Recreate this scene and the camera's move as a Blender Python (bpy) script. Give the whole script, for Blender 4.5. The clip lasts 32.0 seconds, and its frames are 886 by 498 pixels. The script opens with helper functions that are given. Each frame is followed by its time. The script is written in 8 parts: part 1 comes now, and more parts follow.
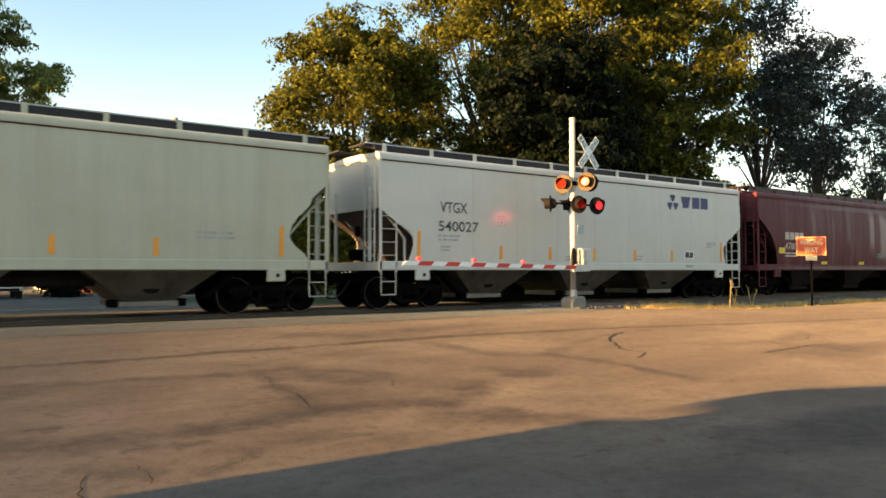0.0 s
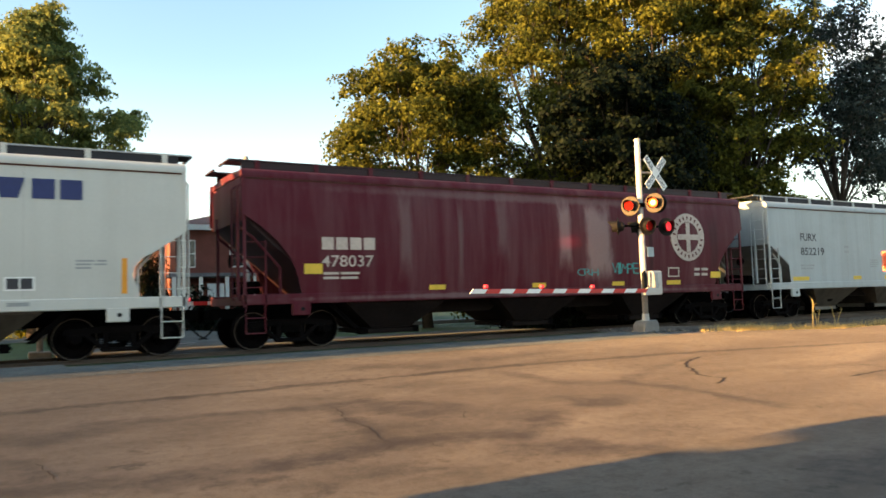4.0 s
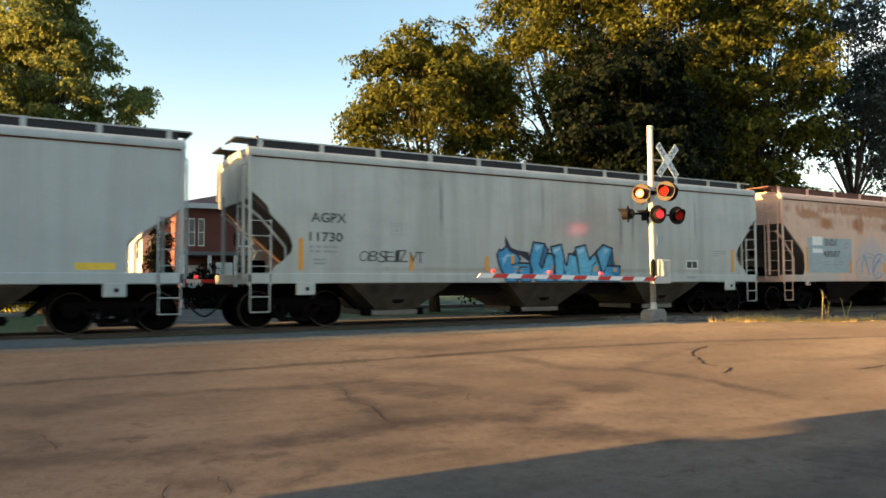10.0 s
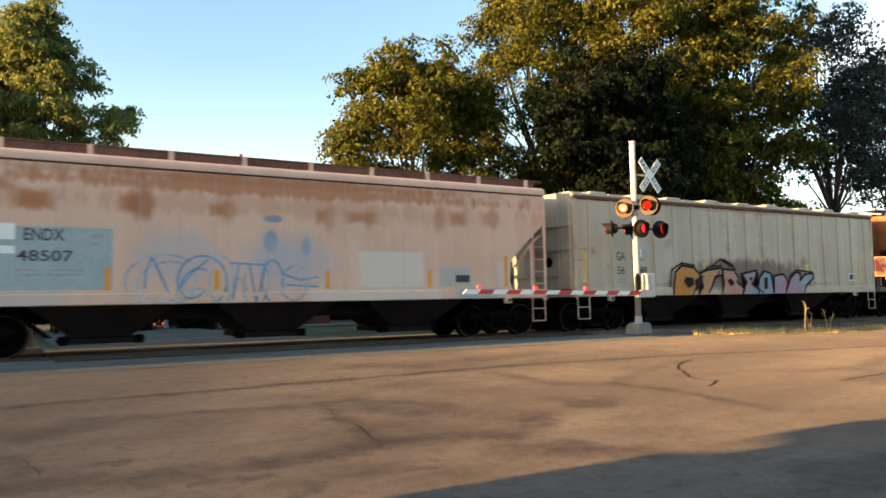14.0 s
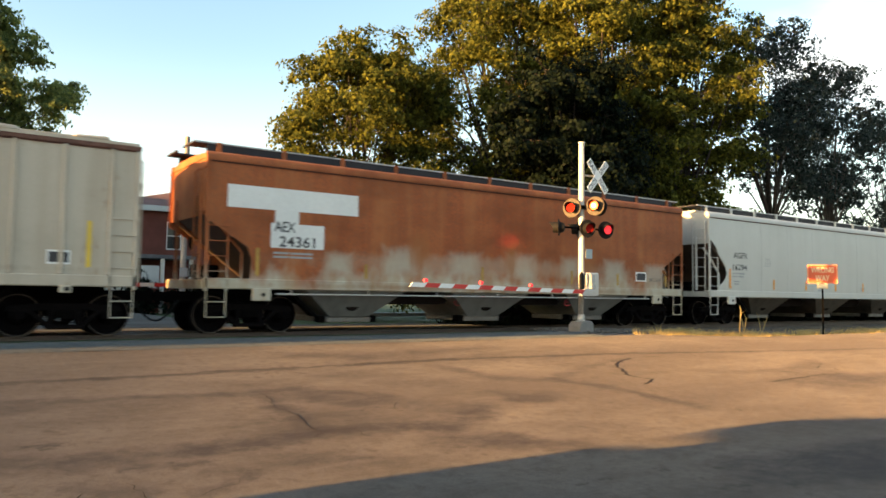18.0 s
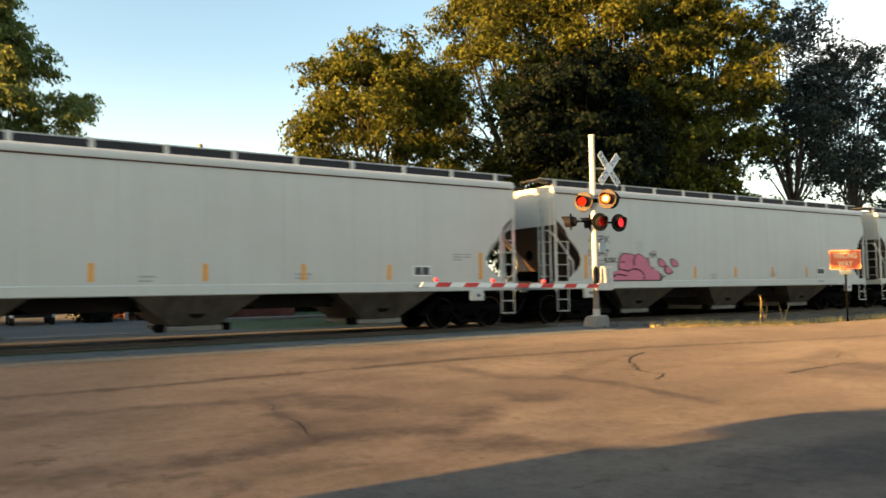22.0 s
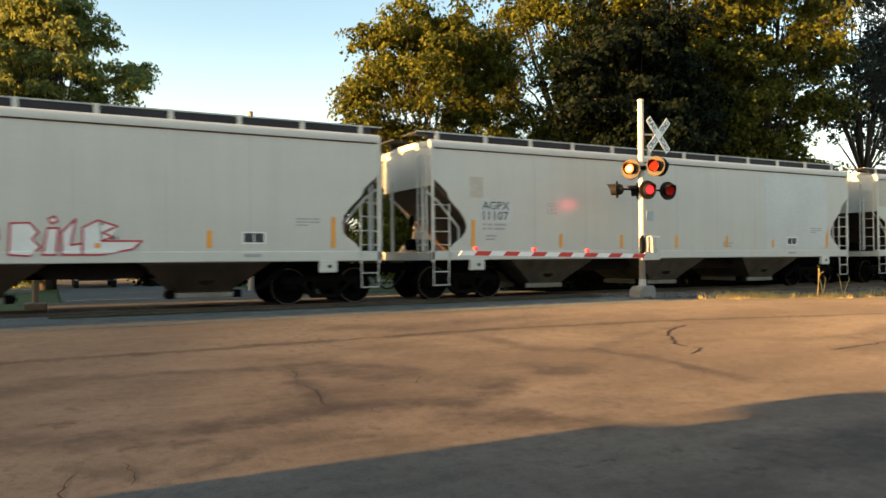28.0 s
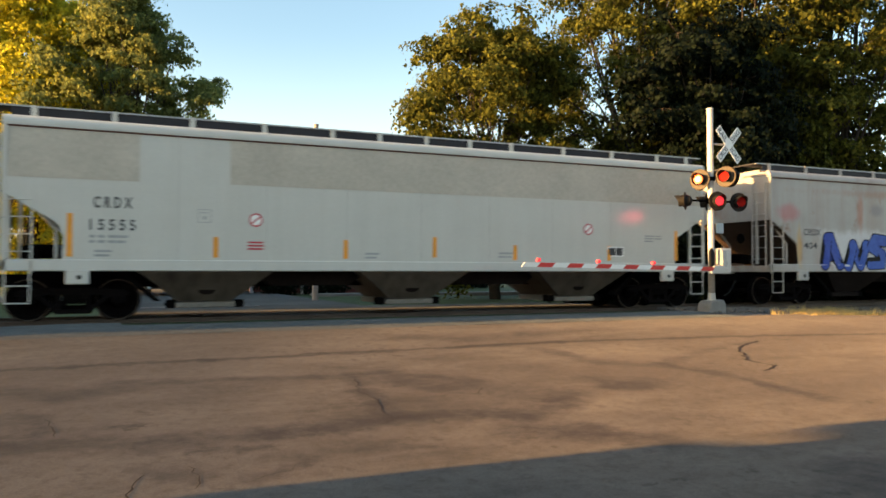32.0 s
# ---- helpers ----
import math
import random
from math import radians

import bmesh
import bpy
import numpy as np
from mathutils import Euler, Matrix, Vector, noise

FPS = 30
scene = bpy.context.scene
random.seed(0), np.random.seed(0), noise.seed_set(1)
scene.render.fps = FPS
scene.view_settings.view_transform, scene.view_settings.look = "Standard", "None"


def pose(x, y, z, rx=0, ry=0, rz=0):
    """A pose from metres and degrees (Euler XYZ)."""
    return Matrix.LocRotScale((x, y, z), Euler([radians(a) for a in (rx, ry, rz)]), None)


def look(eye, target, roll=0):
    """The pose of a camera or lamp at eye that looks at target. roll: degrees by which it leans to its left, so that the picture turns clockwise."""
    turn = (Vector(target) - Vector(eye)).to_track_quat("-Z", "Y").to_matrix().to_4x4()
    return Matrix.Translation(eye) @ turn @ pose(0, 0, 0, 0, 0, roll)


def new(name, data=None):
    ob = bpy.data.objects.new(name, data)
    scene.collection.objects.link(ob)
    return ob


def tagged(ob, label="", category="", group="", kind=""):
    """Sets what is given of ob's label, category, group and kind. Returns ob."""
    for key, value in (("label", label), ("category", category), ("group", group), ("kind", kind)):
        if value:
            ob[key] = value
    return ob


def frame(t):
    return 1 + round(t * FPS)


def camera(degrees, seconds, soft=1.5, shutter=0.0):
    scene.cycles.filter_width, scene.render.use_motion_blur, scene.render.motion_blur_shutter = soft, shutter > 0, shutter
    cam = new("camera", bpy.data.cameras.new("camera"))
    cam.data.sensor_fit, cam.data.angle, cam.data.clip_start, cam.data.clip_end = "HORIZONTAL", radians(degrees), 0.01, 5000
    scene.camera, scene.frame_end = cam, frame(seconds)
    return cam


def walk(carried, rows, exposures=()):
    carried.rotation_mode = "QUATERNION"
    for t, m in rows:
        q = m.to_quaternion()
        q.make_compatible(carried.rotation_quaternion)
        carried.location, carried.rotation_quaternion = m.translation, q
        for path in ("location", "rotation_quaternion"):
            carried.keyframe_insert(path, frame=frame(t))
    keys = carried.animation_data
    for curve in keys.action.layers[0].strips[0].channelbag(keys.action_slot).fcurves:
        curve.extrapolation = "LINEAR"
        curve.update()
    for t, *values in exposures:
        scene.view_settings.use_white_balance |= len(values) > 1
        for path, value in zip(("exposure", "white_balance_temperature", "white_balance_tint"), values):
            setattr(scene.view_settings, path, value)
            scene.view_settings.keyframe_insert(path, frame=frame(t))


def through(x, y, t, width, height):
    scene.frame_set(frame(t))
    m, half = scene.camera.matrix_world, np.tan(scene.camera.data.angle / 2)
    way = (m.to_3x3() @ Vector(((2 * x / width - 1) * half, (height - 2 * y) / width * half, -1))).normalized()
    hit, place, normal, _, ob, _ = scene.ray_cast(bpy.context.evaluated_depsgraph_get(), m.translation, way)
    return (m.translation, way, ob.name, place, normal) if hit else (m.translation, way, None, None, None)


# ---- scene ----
from mathutils.bvhtree import BVHTree

# camera: seconds, eye x y z, pitch, roll, yaw
cam = camera(61.85, 32.0, soft=1.6, shutter=0.35)
# seconds, stops, white balance
LIGHT = tuple((t, e - 0.12, k - 170, 6) for t, e, k in (
    (0.0, 2.52, 7000), (1.0, 2.50, 7050), (3.0, 2.70, 6900), (6.0, 2.60, 6250), (7.0, 2.66, 6900), (9.0, 2.64, 6850), (10.0, 2.40, 6680), (12.5, 2.47, 6800), (14.0, 2.48, 6350), (15.0, 2.46, 6950),
    (18.0, 2.60, 6820), (19.0, 2.60, 7050), (20.0, 2.50, 6520), (21.0, 2.34, 6880), (22.0, 2.48, 7000), (24.0, 2.32, 6860), (27.0, 2.20, 6950), (27.5, 2.26, 7030), (28.0, 2.50, 7120), (29.0, 2.46, 7050), (31.0, 2.46, 6950), (32.0, 2.42, 6650)))
PATH = [
    (0.0, 0.001, 0.001, 1.700, 1.83, 0.12, -35.27),
    (0.5, -0.019, -0.018, 1.710, 2.63, -0.15, -34.61),
    (1.0, 0.004, -0.015, 1.706, 2.49, -0.58, -34.81),
    (1.5, 0.024, -0.021, 1.711, 2.79, -1.04, -35.07),
    (2.0, 0.000, -0.015, 1.724, 2.86, -1.07, -34.74),
    (2.5, -0.002, -0.008, 1.716, 2.98, -0.54, -34.52),
    (3.0, 0.024, -0.016, 1.724, 2.57, 0.19, -33.36),
    (3.5, 0.005, 0.005, 1.742, 3.79, 1.45, -31.72),
    (5.5, 0.039, 0.032, 1.747, 4.01, 0.79, -27.17),
    (6.0, 0.048, 0.036, 1.742, 4.63, 1.30, -29.42),
    (6.5, 0.053, 0.031, 1.763, 4.92, 0.61, -31.58),
    (7.0, -0.003, 0.043, 1.738, 3.32, 0.70, -34.12),
    (7.5, 0.020, 0.131, 1.724, 2.27, -1.21, -33.45),
    (8.0, 0.032, 0.081, 1.676, 3.36, -0.54, -32.43),
    (8.5, 0.029, 0.081, 1.687, 3.20, -0.16, -32.07),
    (9.0, 0.038, 0.079, 1.689, 3.10, 0.07, -31.54),
    (9.5, 0.045, 0.091, 1.699, 3.23, 0.41, -30.31),
    (10.0, 0.062, 0.076, 1.697, 2.84, 0.34, -29.45),
    (10.5, 0.056, 0.040, 1.686, 3.41, -0.03, -30.94),
    (11.0, 0.058, 0.010, 1.709, 2.45, -0.04, -32.89),
    (11.5, 0.043, 0.067, 1.723, 3.04, 0.39, -32.55),
    (12.0, 0.028, 0.036, 1.721, 3.72, 0.08, -32.52),
    (12.5, 0.035, 0.046, 1.711, 3.98, 0.58, -31.88),
    (13.0, 0.041, 0.043, 1.712, 4.23, 0.99, -31.04),
    (13.5, 0.042, 0.030, 1.714, 4.01, 1.22, -30.70),
    (14.0, 0.052, 0.044, 1.722, 4.03, 1.08, -30.52),
    (14.5, 0.032, 0.023, 1.750, 3.04, 0.72, -31.38),
    (15.0, 0.038, 0.006, 1.738, 3.02, -0.36, -32.79),
    (15.5, 0.019, 0.003, 1.729, 2.69, 0.39, -33.25),
    (17.5, 0.063, 0.033, 1.734, 2.48, -0.33, -34.28),
    (18.0, 0.074, 0.001, 1.701, 3.54, -0.81, -34.56),
    (18.5, 0.047, 0.016, 1.701, 1.89, -1.95, -35.61),
    (19.0, 0.044, -0.001, 1.706, 1.70, -0.44, -36.39),
    (19.5, 0.061, 0.040, 1.692, 2.55, -0.14, -32.24),
    (20.0, 0.065, 0.060, 1.712, 3.43, 0.12, -29.87),
    (20.5, 0.070, 0.034, 1.727, 3.77, 0.45, -28.97),
    (21.0, 0.069, 0.038, 1.735, 3.40, 1.04, -29.04),
    (21.5, 0.115, 0.031, 1.726, 4.14, 4.30, -31.94),
    (22.0, 0.410, -0.096, 1.754, 3.32, 1.00, -32.67),
    (22.5, 0.588, -0.173, 1.742, 2.51, -0.86, -34.76),
    (23.0, 0.700, -0.016, 1.759, 2.00, -0.68, -30.17),
    (23.5, 0.721, 0.089, 1.774, 2.92, 3.10, -28.64),
    (24.0, 0.872, -0.079, 1.772, 2.33, 0.81, -28.07),
    (24.5, 0.922, -0.186, 1.790, 2.40, 0.66, -26.90),
    (26.5, 0.910, -0.260, 1.805, 1.85, 2.28, -26.51),
    (27.0, 0.883, -0.198, 1.802, 1.59, 1.95, -28.41),
    (27.5, 0.913, -0.245, 1.810, 1.97, 1.31, -28.04),
    (28.0, 0.897, -0.218, 1.809, 0.75, 0.47, -28.13),
    (28.5, 0.889, -0.217, 1.809, 2.02, 0.12, -28.56),
    (29.0, 0.884, -0.148, 1.772, 2.21, -0.54, -27.60),
    (29.5, 0.889, -0.161, 1.778, 1.92, 0.26, -26.17),
    (30.0, 0.885, -0.087, 1.760, 1.34, -1.35, -24.02),
    (30.5, 0.894, -0.105, 1.804, 0.87, 0.62, -21.28),
    (31.0, 0.918, -0.180, 1.769, 1.71, 0.87, -22.82),
    (31.5, 0.931, -0.118, 1.798, 0.91, 0.84, -23.19),
    (32.0, 0.921, -0.128, 1.777, 1.72, -0.06, -23.38),
]
walk(cam, [(t, pose(x, y, z, 90 + p, r, w)) for t, x, y, z, p, r, w in PATH], LIGHT)

# ---- light: a low evening sun along the track, and the open sky ----
SUN_DIR = Vector((1.0, -0.075, -0.135)).normalized()
world = bpy.data.worlds.new("sky")
scene.world = world
world.use_nodes = True
wn = world.node_tree.nodes
wl = world.node_tree.links
sky = wn.new("ShaderNodeTexSky")
sky.sky_type = "NISHITA"
sky.sun_disc = False
sky.sun_elevation = math.asin(-SUN_DIR.z)
sky.sun_rotation = math.atan2(-SUN_DIR.x, -SUN_DIR.y)
sky.air_density, sky.dust_density, sky.ozone_density = 1.0, 1.4, 1.1
wn["Background"].inputs["Strength"].default_value = 0.098


def sky_math(kind, *vals):
    n = wn.new("ShaderNodeMath")
    n.operation = kind
    for sock, v in zip(n.inputs, vals):
        if isinstance(v, (int, float)):
            sock.default_value = v
        else:
            wl.new(v, sock)
    return n.outputs[0]


def sky_dot(v):
    n = wn.new("ShaderNodeVectorMath")
    n.operation = "DOT_PRODUCT"
    wl.new(sky_way.outputs["Generated"], n.inputs[0])
    n.inputs[1].default_value = v
    return n.outputs["Value"]


# thin bright cloud bank over the track, and a pale evening haze that thickens towards the horizon
sky_way = wn.new("ShaderNodeTexCoord")
stretch = wn.new("ShaderNodeMapping")
stretch.inputs["Scale"].default_value = (1.0, 1.0, 3.0)
wl.new(sky_way.outputs["Generated"], stretch.inputs[0])
wisps = wn.new("ShaderNodeTexNoise")
wisps.inputs["Scale"].default_value, wisps.inputs["Detail"].default_value = 4.5, 6.0
wl.new(stretch.outputs[0], wisps.inputs["Vector"])
BANK = Vector((0.865, 0.42, 0.27)).normalized()
SIDE = Vector((0.437, -0.899, 0.0))
across = sky_math("DIVIDE", sky_dot(SIDE), 0.16)
upward = sky_math("DIVIDE", sky_math("SUBTRACT", sky_dot((0, 0, 1)), BANK.z), 0.07)
spread = sky_math("SQRT", sky_math("ADD", sky_math("MULTIPLY", across, across), sky_math("MULTIPLY", upward, upward)))
spread = sky_math("ADD", spread, sky_math("MULTIPLY", sky_math("SUBTRACT", wisps.outputs["Fac"], 0.5), 1.8))
bank_mask = wn.new("ShaderNodeMapRange")
bank_mask.interpolation_type = "SMOOTHSTEP"
bank_mask.inputs["From Min"].default_value, bank_mask.inputs["From Max"].default_value, bank_mask.inputs["To Max"].default_value = 1.15, 0.35, 0.85
wl.new(spread, bank_mask.inputs["Value"])
ahead_only = sky_math("GREATER_THAN", sky_dot(BANK), 0.0)
haze = wn.new("ShaderNodeMapRange")
haze.interpolation_type = "SMOOTHSTEP"
haze.inputs["From Min"].default_value, haze.inputs["From Max"].default_value, haze.inputs["To Max"].default_value = 0.32, 0.04, 0.50
wl.new(sky_dot((0, 0, 1)), haze.inputs["Value"])
veil = sky_math("MAXIMUM", haze.outputs[0], sky_math("MULTIPLY", bank_mask.outputs[0], ahead_only))
blend = wn.new("ShaderNodeMix")
blend.data_type = "RGBA"
wl.new(veil, blend.inputs[0])
wl.new(sky.outputs[0], blend.inputs[6])
blend.inputs[7].default_value = (3.4, 3.35, 3.25, 1)
wl.new(blend.outputs[2], wn["Background"].inputs["Color"])
sun_lamp = bpy.data.lights.new("sun", "SUN")
sun_lamp.energy, sun_lamp.angle, sun_lamp.color = 5.0, radians(0.5), (1.0, 0.55, 0.20)
sun = new("sun", sun_lamp)
sun.matrix_world = Matrix.Translation((-40, 0, 20)) @ SUN_DIR.to_track_quat("-Z", "Y").to_matrix().to_4x4()

# ---- materials ----
def node(nt, kind, **values):
    n = nt.nodes.new(kind)
    for k, v in values.items():
        n.inputs[k.replace("_", " ")].default_value = v
    return n


def ramp(nt, source, stops):
    r = nt.nodes.new("ShaderNodeValToRGB")
    while len(r.color_ramp.elements) < len(stops):
        r.color_ramp.elements.new(0.5)
    for e, (p, c) in zip(r.color_ramp.elements, stops):
        e.position, e.color = p, (*c, 1) if len(c) == 3 else c
    nt.links.new(source, r.inputs[0])
    return r.outputs[0]


def mixed(nt, fac, a, b, kind="MIX"):
    m = nt.nodes.new("ShaderNodeMix")
    m.data_type, m.blend_type = "RGBA", kind
    for sock, val in ((m.inputs[0], fac), (m.inputs[6], a), (m.inputs[7], b)):
        if isinstance(val, (int, float)):
            sock.default_value = val
        elif isinstance(val, tuple):
            sock.default_value = (*val, 1) if len(val) == 3 else val
        else:
            nt.links.new(val, sock)
    return m.outputs[2]


def coords(nt, scale=(1, 1, 1), space="Object", shift=(0, 0, 0)):
    c = nt.nodes.new("ShaderNodeTexCoord")
    m = nt.nodes.new("ShaderNodeMapping")
    m.inputs["Scale"].default_value = scale
    m.inputs["Location"].default_value = shift
    nt.links.new(c.outputs[space], m.inputs[0])
    return m.outputs[0]


def noise_of(nt, vec, scale, detail=4.0, rough=0.55):
    n = node(nt, "ShaderNodeTexNoise", Scale=scale, Detail=detail, Roughness=rough)
    nt.links.new(vec, n.inputs["Vector"])
    return n.outputs["Fac"]


def surface(name, color, rough=0.6, metal=0.0, vary=0.12, grain=12.0, bump=0.1, coarse=1.3, gloss=0.4):
    """Plain painted or raw surface with two scales of variation and fine relief."""
    m = bpy.data.materials.new(name)
    m.use_nodes = True
    nt = m.node_tree
    bsdf = nt.nodes["Principled BSDF"]
    v = coords(nt)
    fine, big = noise_of(nt, v, grain, 6), noise_of(nt, v, coarse, 3)
    dark = tuple(c * (1 - 2.0 * vary) for c in color)
    light = tuple(min(1, c * (1 + 1.3 * vary)) for c in color)
    c1 = ramp(nt, fine, [(0.3, dark), (0.7, light)])
    c2 = ramp(nt, big, [(0.3, dark), (0.7, light)])
    nt.links.new(mixed(nt, 0.5, c1, c2), bsdf.inputs["Base Color"])
    bsdf.inputs["Metallic"].default_value = metal
    bsdf.inputs["Specular IOR Level"].default_value = gloss
    r = nt.nodes.new("ShaderNodeMapRange")
    r.inputs["To Min"].default_value, r.inputs["To Max"].default_value = max(0.03, rough - 0.12), min(1, rough + 0.12)
    nt.links.new(fine, r.inputs["Value"])
    nt.links.new(r.outputs[0], bsdf.inputs["Roughness"])
    if bump:
        b = node(nt, "ShaderNodeBump", Strength=bump, Distance=0.02)
        nt.links.new(fine, b.inputs["Height"])
        nt.links.new(b.outputs[0], bsdf.inputs["Normal"])
    return m


def glowing(name, color, strength):
    m = bpy.data.materials.new(name)
    m.use_nodes = True
    b = m.node_tree.nodes["Principled BSDF"]
    b.inputs["Base Color"].default_value = (*color, 1)
    b.inputs["Emission Color"].default_value = (*color, 1)
    b.inputs["Emission Strength"].default_value = strength
    return m


def worn_mark(nt, cx, cz, rx, rz, k, soft, wild):
    """Mask of one stain, chalked or repainted area on a car's side, with ragged soft edges."""
    def op(kind, a, b):
        n = nt.nodes.new("ShaderNodeMath")
        n.operation = kind
        for sock, v in zip(n.inputs, (a, b)):
            if isinstance(v, (int, float)):
                sock.default_value = v
            else:
                nt.links.new(v, sock)
        return n.outputs[0]
    sep = nt.nodes.new("ShaderNodeSeparateXYZ")
    tc = nt.nodes.new("ShaderNodeTexCoord")
    nt.links.new(tc.outputs["Object"], sep.inputs[0])
    dx = op("DIVIDE", op("ABSOLUTE", op("SUBTRACT", sep.outputs[0], cx), 0), rx)
    dz = op("DIVIDE", op("ABSOLUTE", op("SUBTRACT", sep.outputs[2], cz), 0), rz)
    if wild < 0.75:
        d = op("MAXIMUM", dx, dz)
    else:
        d = op("SQRT", op("ADD", op("MULTIPLY", dx, dx), op("MULTIPLY", dz, dz)), 0)
    wob = noise_of(nt, coords(nt, (2.4, 1, 0.8), shift=(cx, 0, cz)), 1.6, 7, 0.68)
    d = op("ADD", d, op("MULTIPLY", op("SUBTRACT", wob, 0.5), wild))
    m = nt.nodes.new("ShaderNodeMapRange")
    m.interpolation_type = "SMOOTHSTEP"
    m.inputs["From Min"].default_value, m.inputs["From Max"].default_value = 1.0, 1.0 - soft
    m.inputs["To Max"].default_value = k
    nt.links.new(d, m.inputs["Value"])
    return m.outputs[0]


def banded(name, colours, x0, x1):
    """Spray paint that fades from colour to colour along a piece, with overspray clouds."""
    m = bpy.data.materials.new(name)
    m.use_nodes = True
    nt = m.node_tree
    bsdf = nt.nodes["Principled BSDF"]
    sep = nt.nodes.new("ShaderNodeSeparateXYZ")
    tc = nt.nodes.new("ShaderNodeTexCoord")
    nt.links.new(tc.outputs["Object"], sep.inputs[0])
    r = nt.nodes.new("ShaderNodeMapRange")
    r.inputs["From Min"].default_value, r.inputs["From Max"].default_value = x0, x1
    nt.links.new(sep.outputs[0], r.inputs["Value"])
    add = nt.nodes.new("ShaderNodeMath")
    add.operation = "MULTIPLY_ADD"
    nt.links.new(noise_of(nt, coords(nt), 2.2, 4), add.inputs[0])
    add.inputs[1].default_value = 0.5
    off = nt.nodes.new("ShaderNodeMath")
    off.operation = "SUBTRACT"
    nt.links.new(r.outputs[0], off.inputs[0])
    off.inputs[1].default_value = 0.25
    nt.links.new(off.outputs[0], add.inputs[2])
    c = ramp(nt, add.outputs[0], [(i / (len(colours) - 1), q) for i, q in enumerate(colours)])
    c = mixed(nt, ramp(nt, noise_of(nt, coords(nt), 9, 5), [(0.4, (0, 0, 0)), (0.7, (0.45,) * 3)]), c, tuple(0.5 * q for q in colours[0]))
    nt.links.new(c, bsdf.inputs["Base Color"])
    bsdf.inputs["Roughness"].default_value = 0.55
    bsdf.inputs["Specular IOR Level"].default_value = 0.25
    return m


def car_paint(name, base, streak, rust=(0.16, 0.06, 0.025), amount=0.5, rusty=0.0, edge=1.0, top_rust=0.0, marks=(), gloss=0.3):
    """Weathered freight car paint: rain streaks down the sides, soot clouds, and rust where it is asked for."""
    m = bpy.data.materials.new(name)
    m.use_nodes = True
    nt = m.node_tree
    bsdf = nt.nodes["Principled BSDF"]
    down = noise_of(nt, coords(nt, (1.6, 1.6, 0.10)), 1.6, 6, 0.6)
    cloud = noise_of(nt, coords(nt, (0.5, 0.5, 0.9), shift=(3, 1, 7)), 1.1, 5, 0.6)
    fine = noise_of(nt, coords(nt), 14, 6, 0.6)
    c = mixed(nt, ramp(nt, down, [(0.42, (0, 0, 0)), (0.75, (amount, amount, amount))]), base, streak)
    c = mixed(nt, ramp(nt, cloud, [(0.45, (0, 0, 0)), (0.8, (0.5 * amount,) * 3)]), c, tuple(0.6 * s for s in streak))
    if rusty > 0:
        patch = noise_of(nt, coords(nt, (0.55, 0.5, 0.35), shift=(1, 5, 2)), 1.5, 8, 0.68)
        where = ramp(nt, patch, [(0.60 - 0.22 * rusty, (0, 0, 0)), (0.70 - 0.14 * rusty, (1, 1, 1))])
        if top_rust > 0:
            sep = nt.nodes.new("ShaderNodeSeparateXYZ")
            tc = nt.nodes.new("ShaderNodeTexCoord")
            nt.links.new(tc.outputs["Object"], sep.inputs[0])
            wob = nt.nodes.new("ShaderNodeMath")
            wob.operation = "MULTIPLY_ADD"
            nt.links.new(patch, wob.inputs[0])
            wob.inputs[1].default_value = 2.6
            nt.links.new(sep.outputs[2], wob.inputs[2])
            high = nt.nodes.new("ShaderNodeMapRange")
            high.inputs["From Min"].default_value, high.inputs["From Max"].default_value = top_rust + 1.05, top_rust + 1.65
            nt.links.new(wob.outputs[0], high.inputs["Value"])
            where = high.outputs[0]
        shade = ramp(nt, fine, [(0.3, tuple(0.75 * r for r in rust)), (0.7, tuple(1.3 * r for r in rust))])
        shade = mixed(nt, ramp(nt, down, [(0.40, (0, 0, 0)), (0.70, (0.75,) * 3)]), shade, (1.35 * rust[0], 1.7 * rust[1], 1.7 * rust[2]))
        shade = mixed(nt, ramp(nt, cloud, [(0.42, (0, 0, 0)), (0.66, (0.6,) * 3)]), shade, tuple(0.55 * r for r in rust))
        c = mixed(nt, where, c, shade)
    for cx, cz, rx, rz, colour, k, soft, wild in marks:
        c = mixed(nt, worn_mark(nt, cx, cz, rx, rz, k, soft, wild), c, colour)
    c = mixed(nt, ramp(nt, fine, [(0.3, (0.10, 0.10, 0.10)), (0.7, (0, 0, 0))]), c, tuple(0.55 * b for b in base))
    nt.links.new(c, bsdf.inputs["Base Color"])
    bsdf.inputs["Roughness"].default_value = 0.5
    bsdf.inputs["Specular IOR Level"].default_value = gloss
    b = node(nt, "ShaderNodeBump", Strength=0.08, Distance=0.03)
    nt.links.new(cloud, b.inputs["Height"])
    nt.links.new(b.outputs[0], bsdf.inputs["Normal"])
    return m


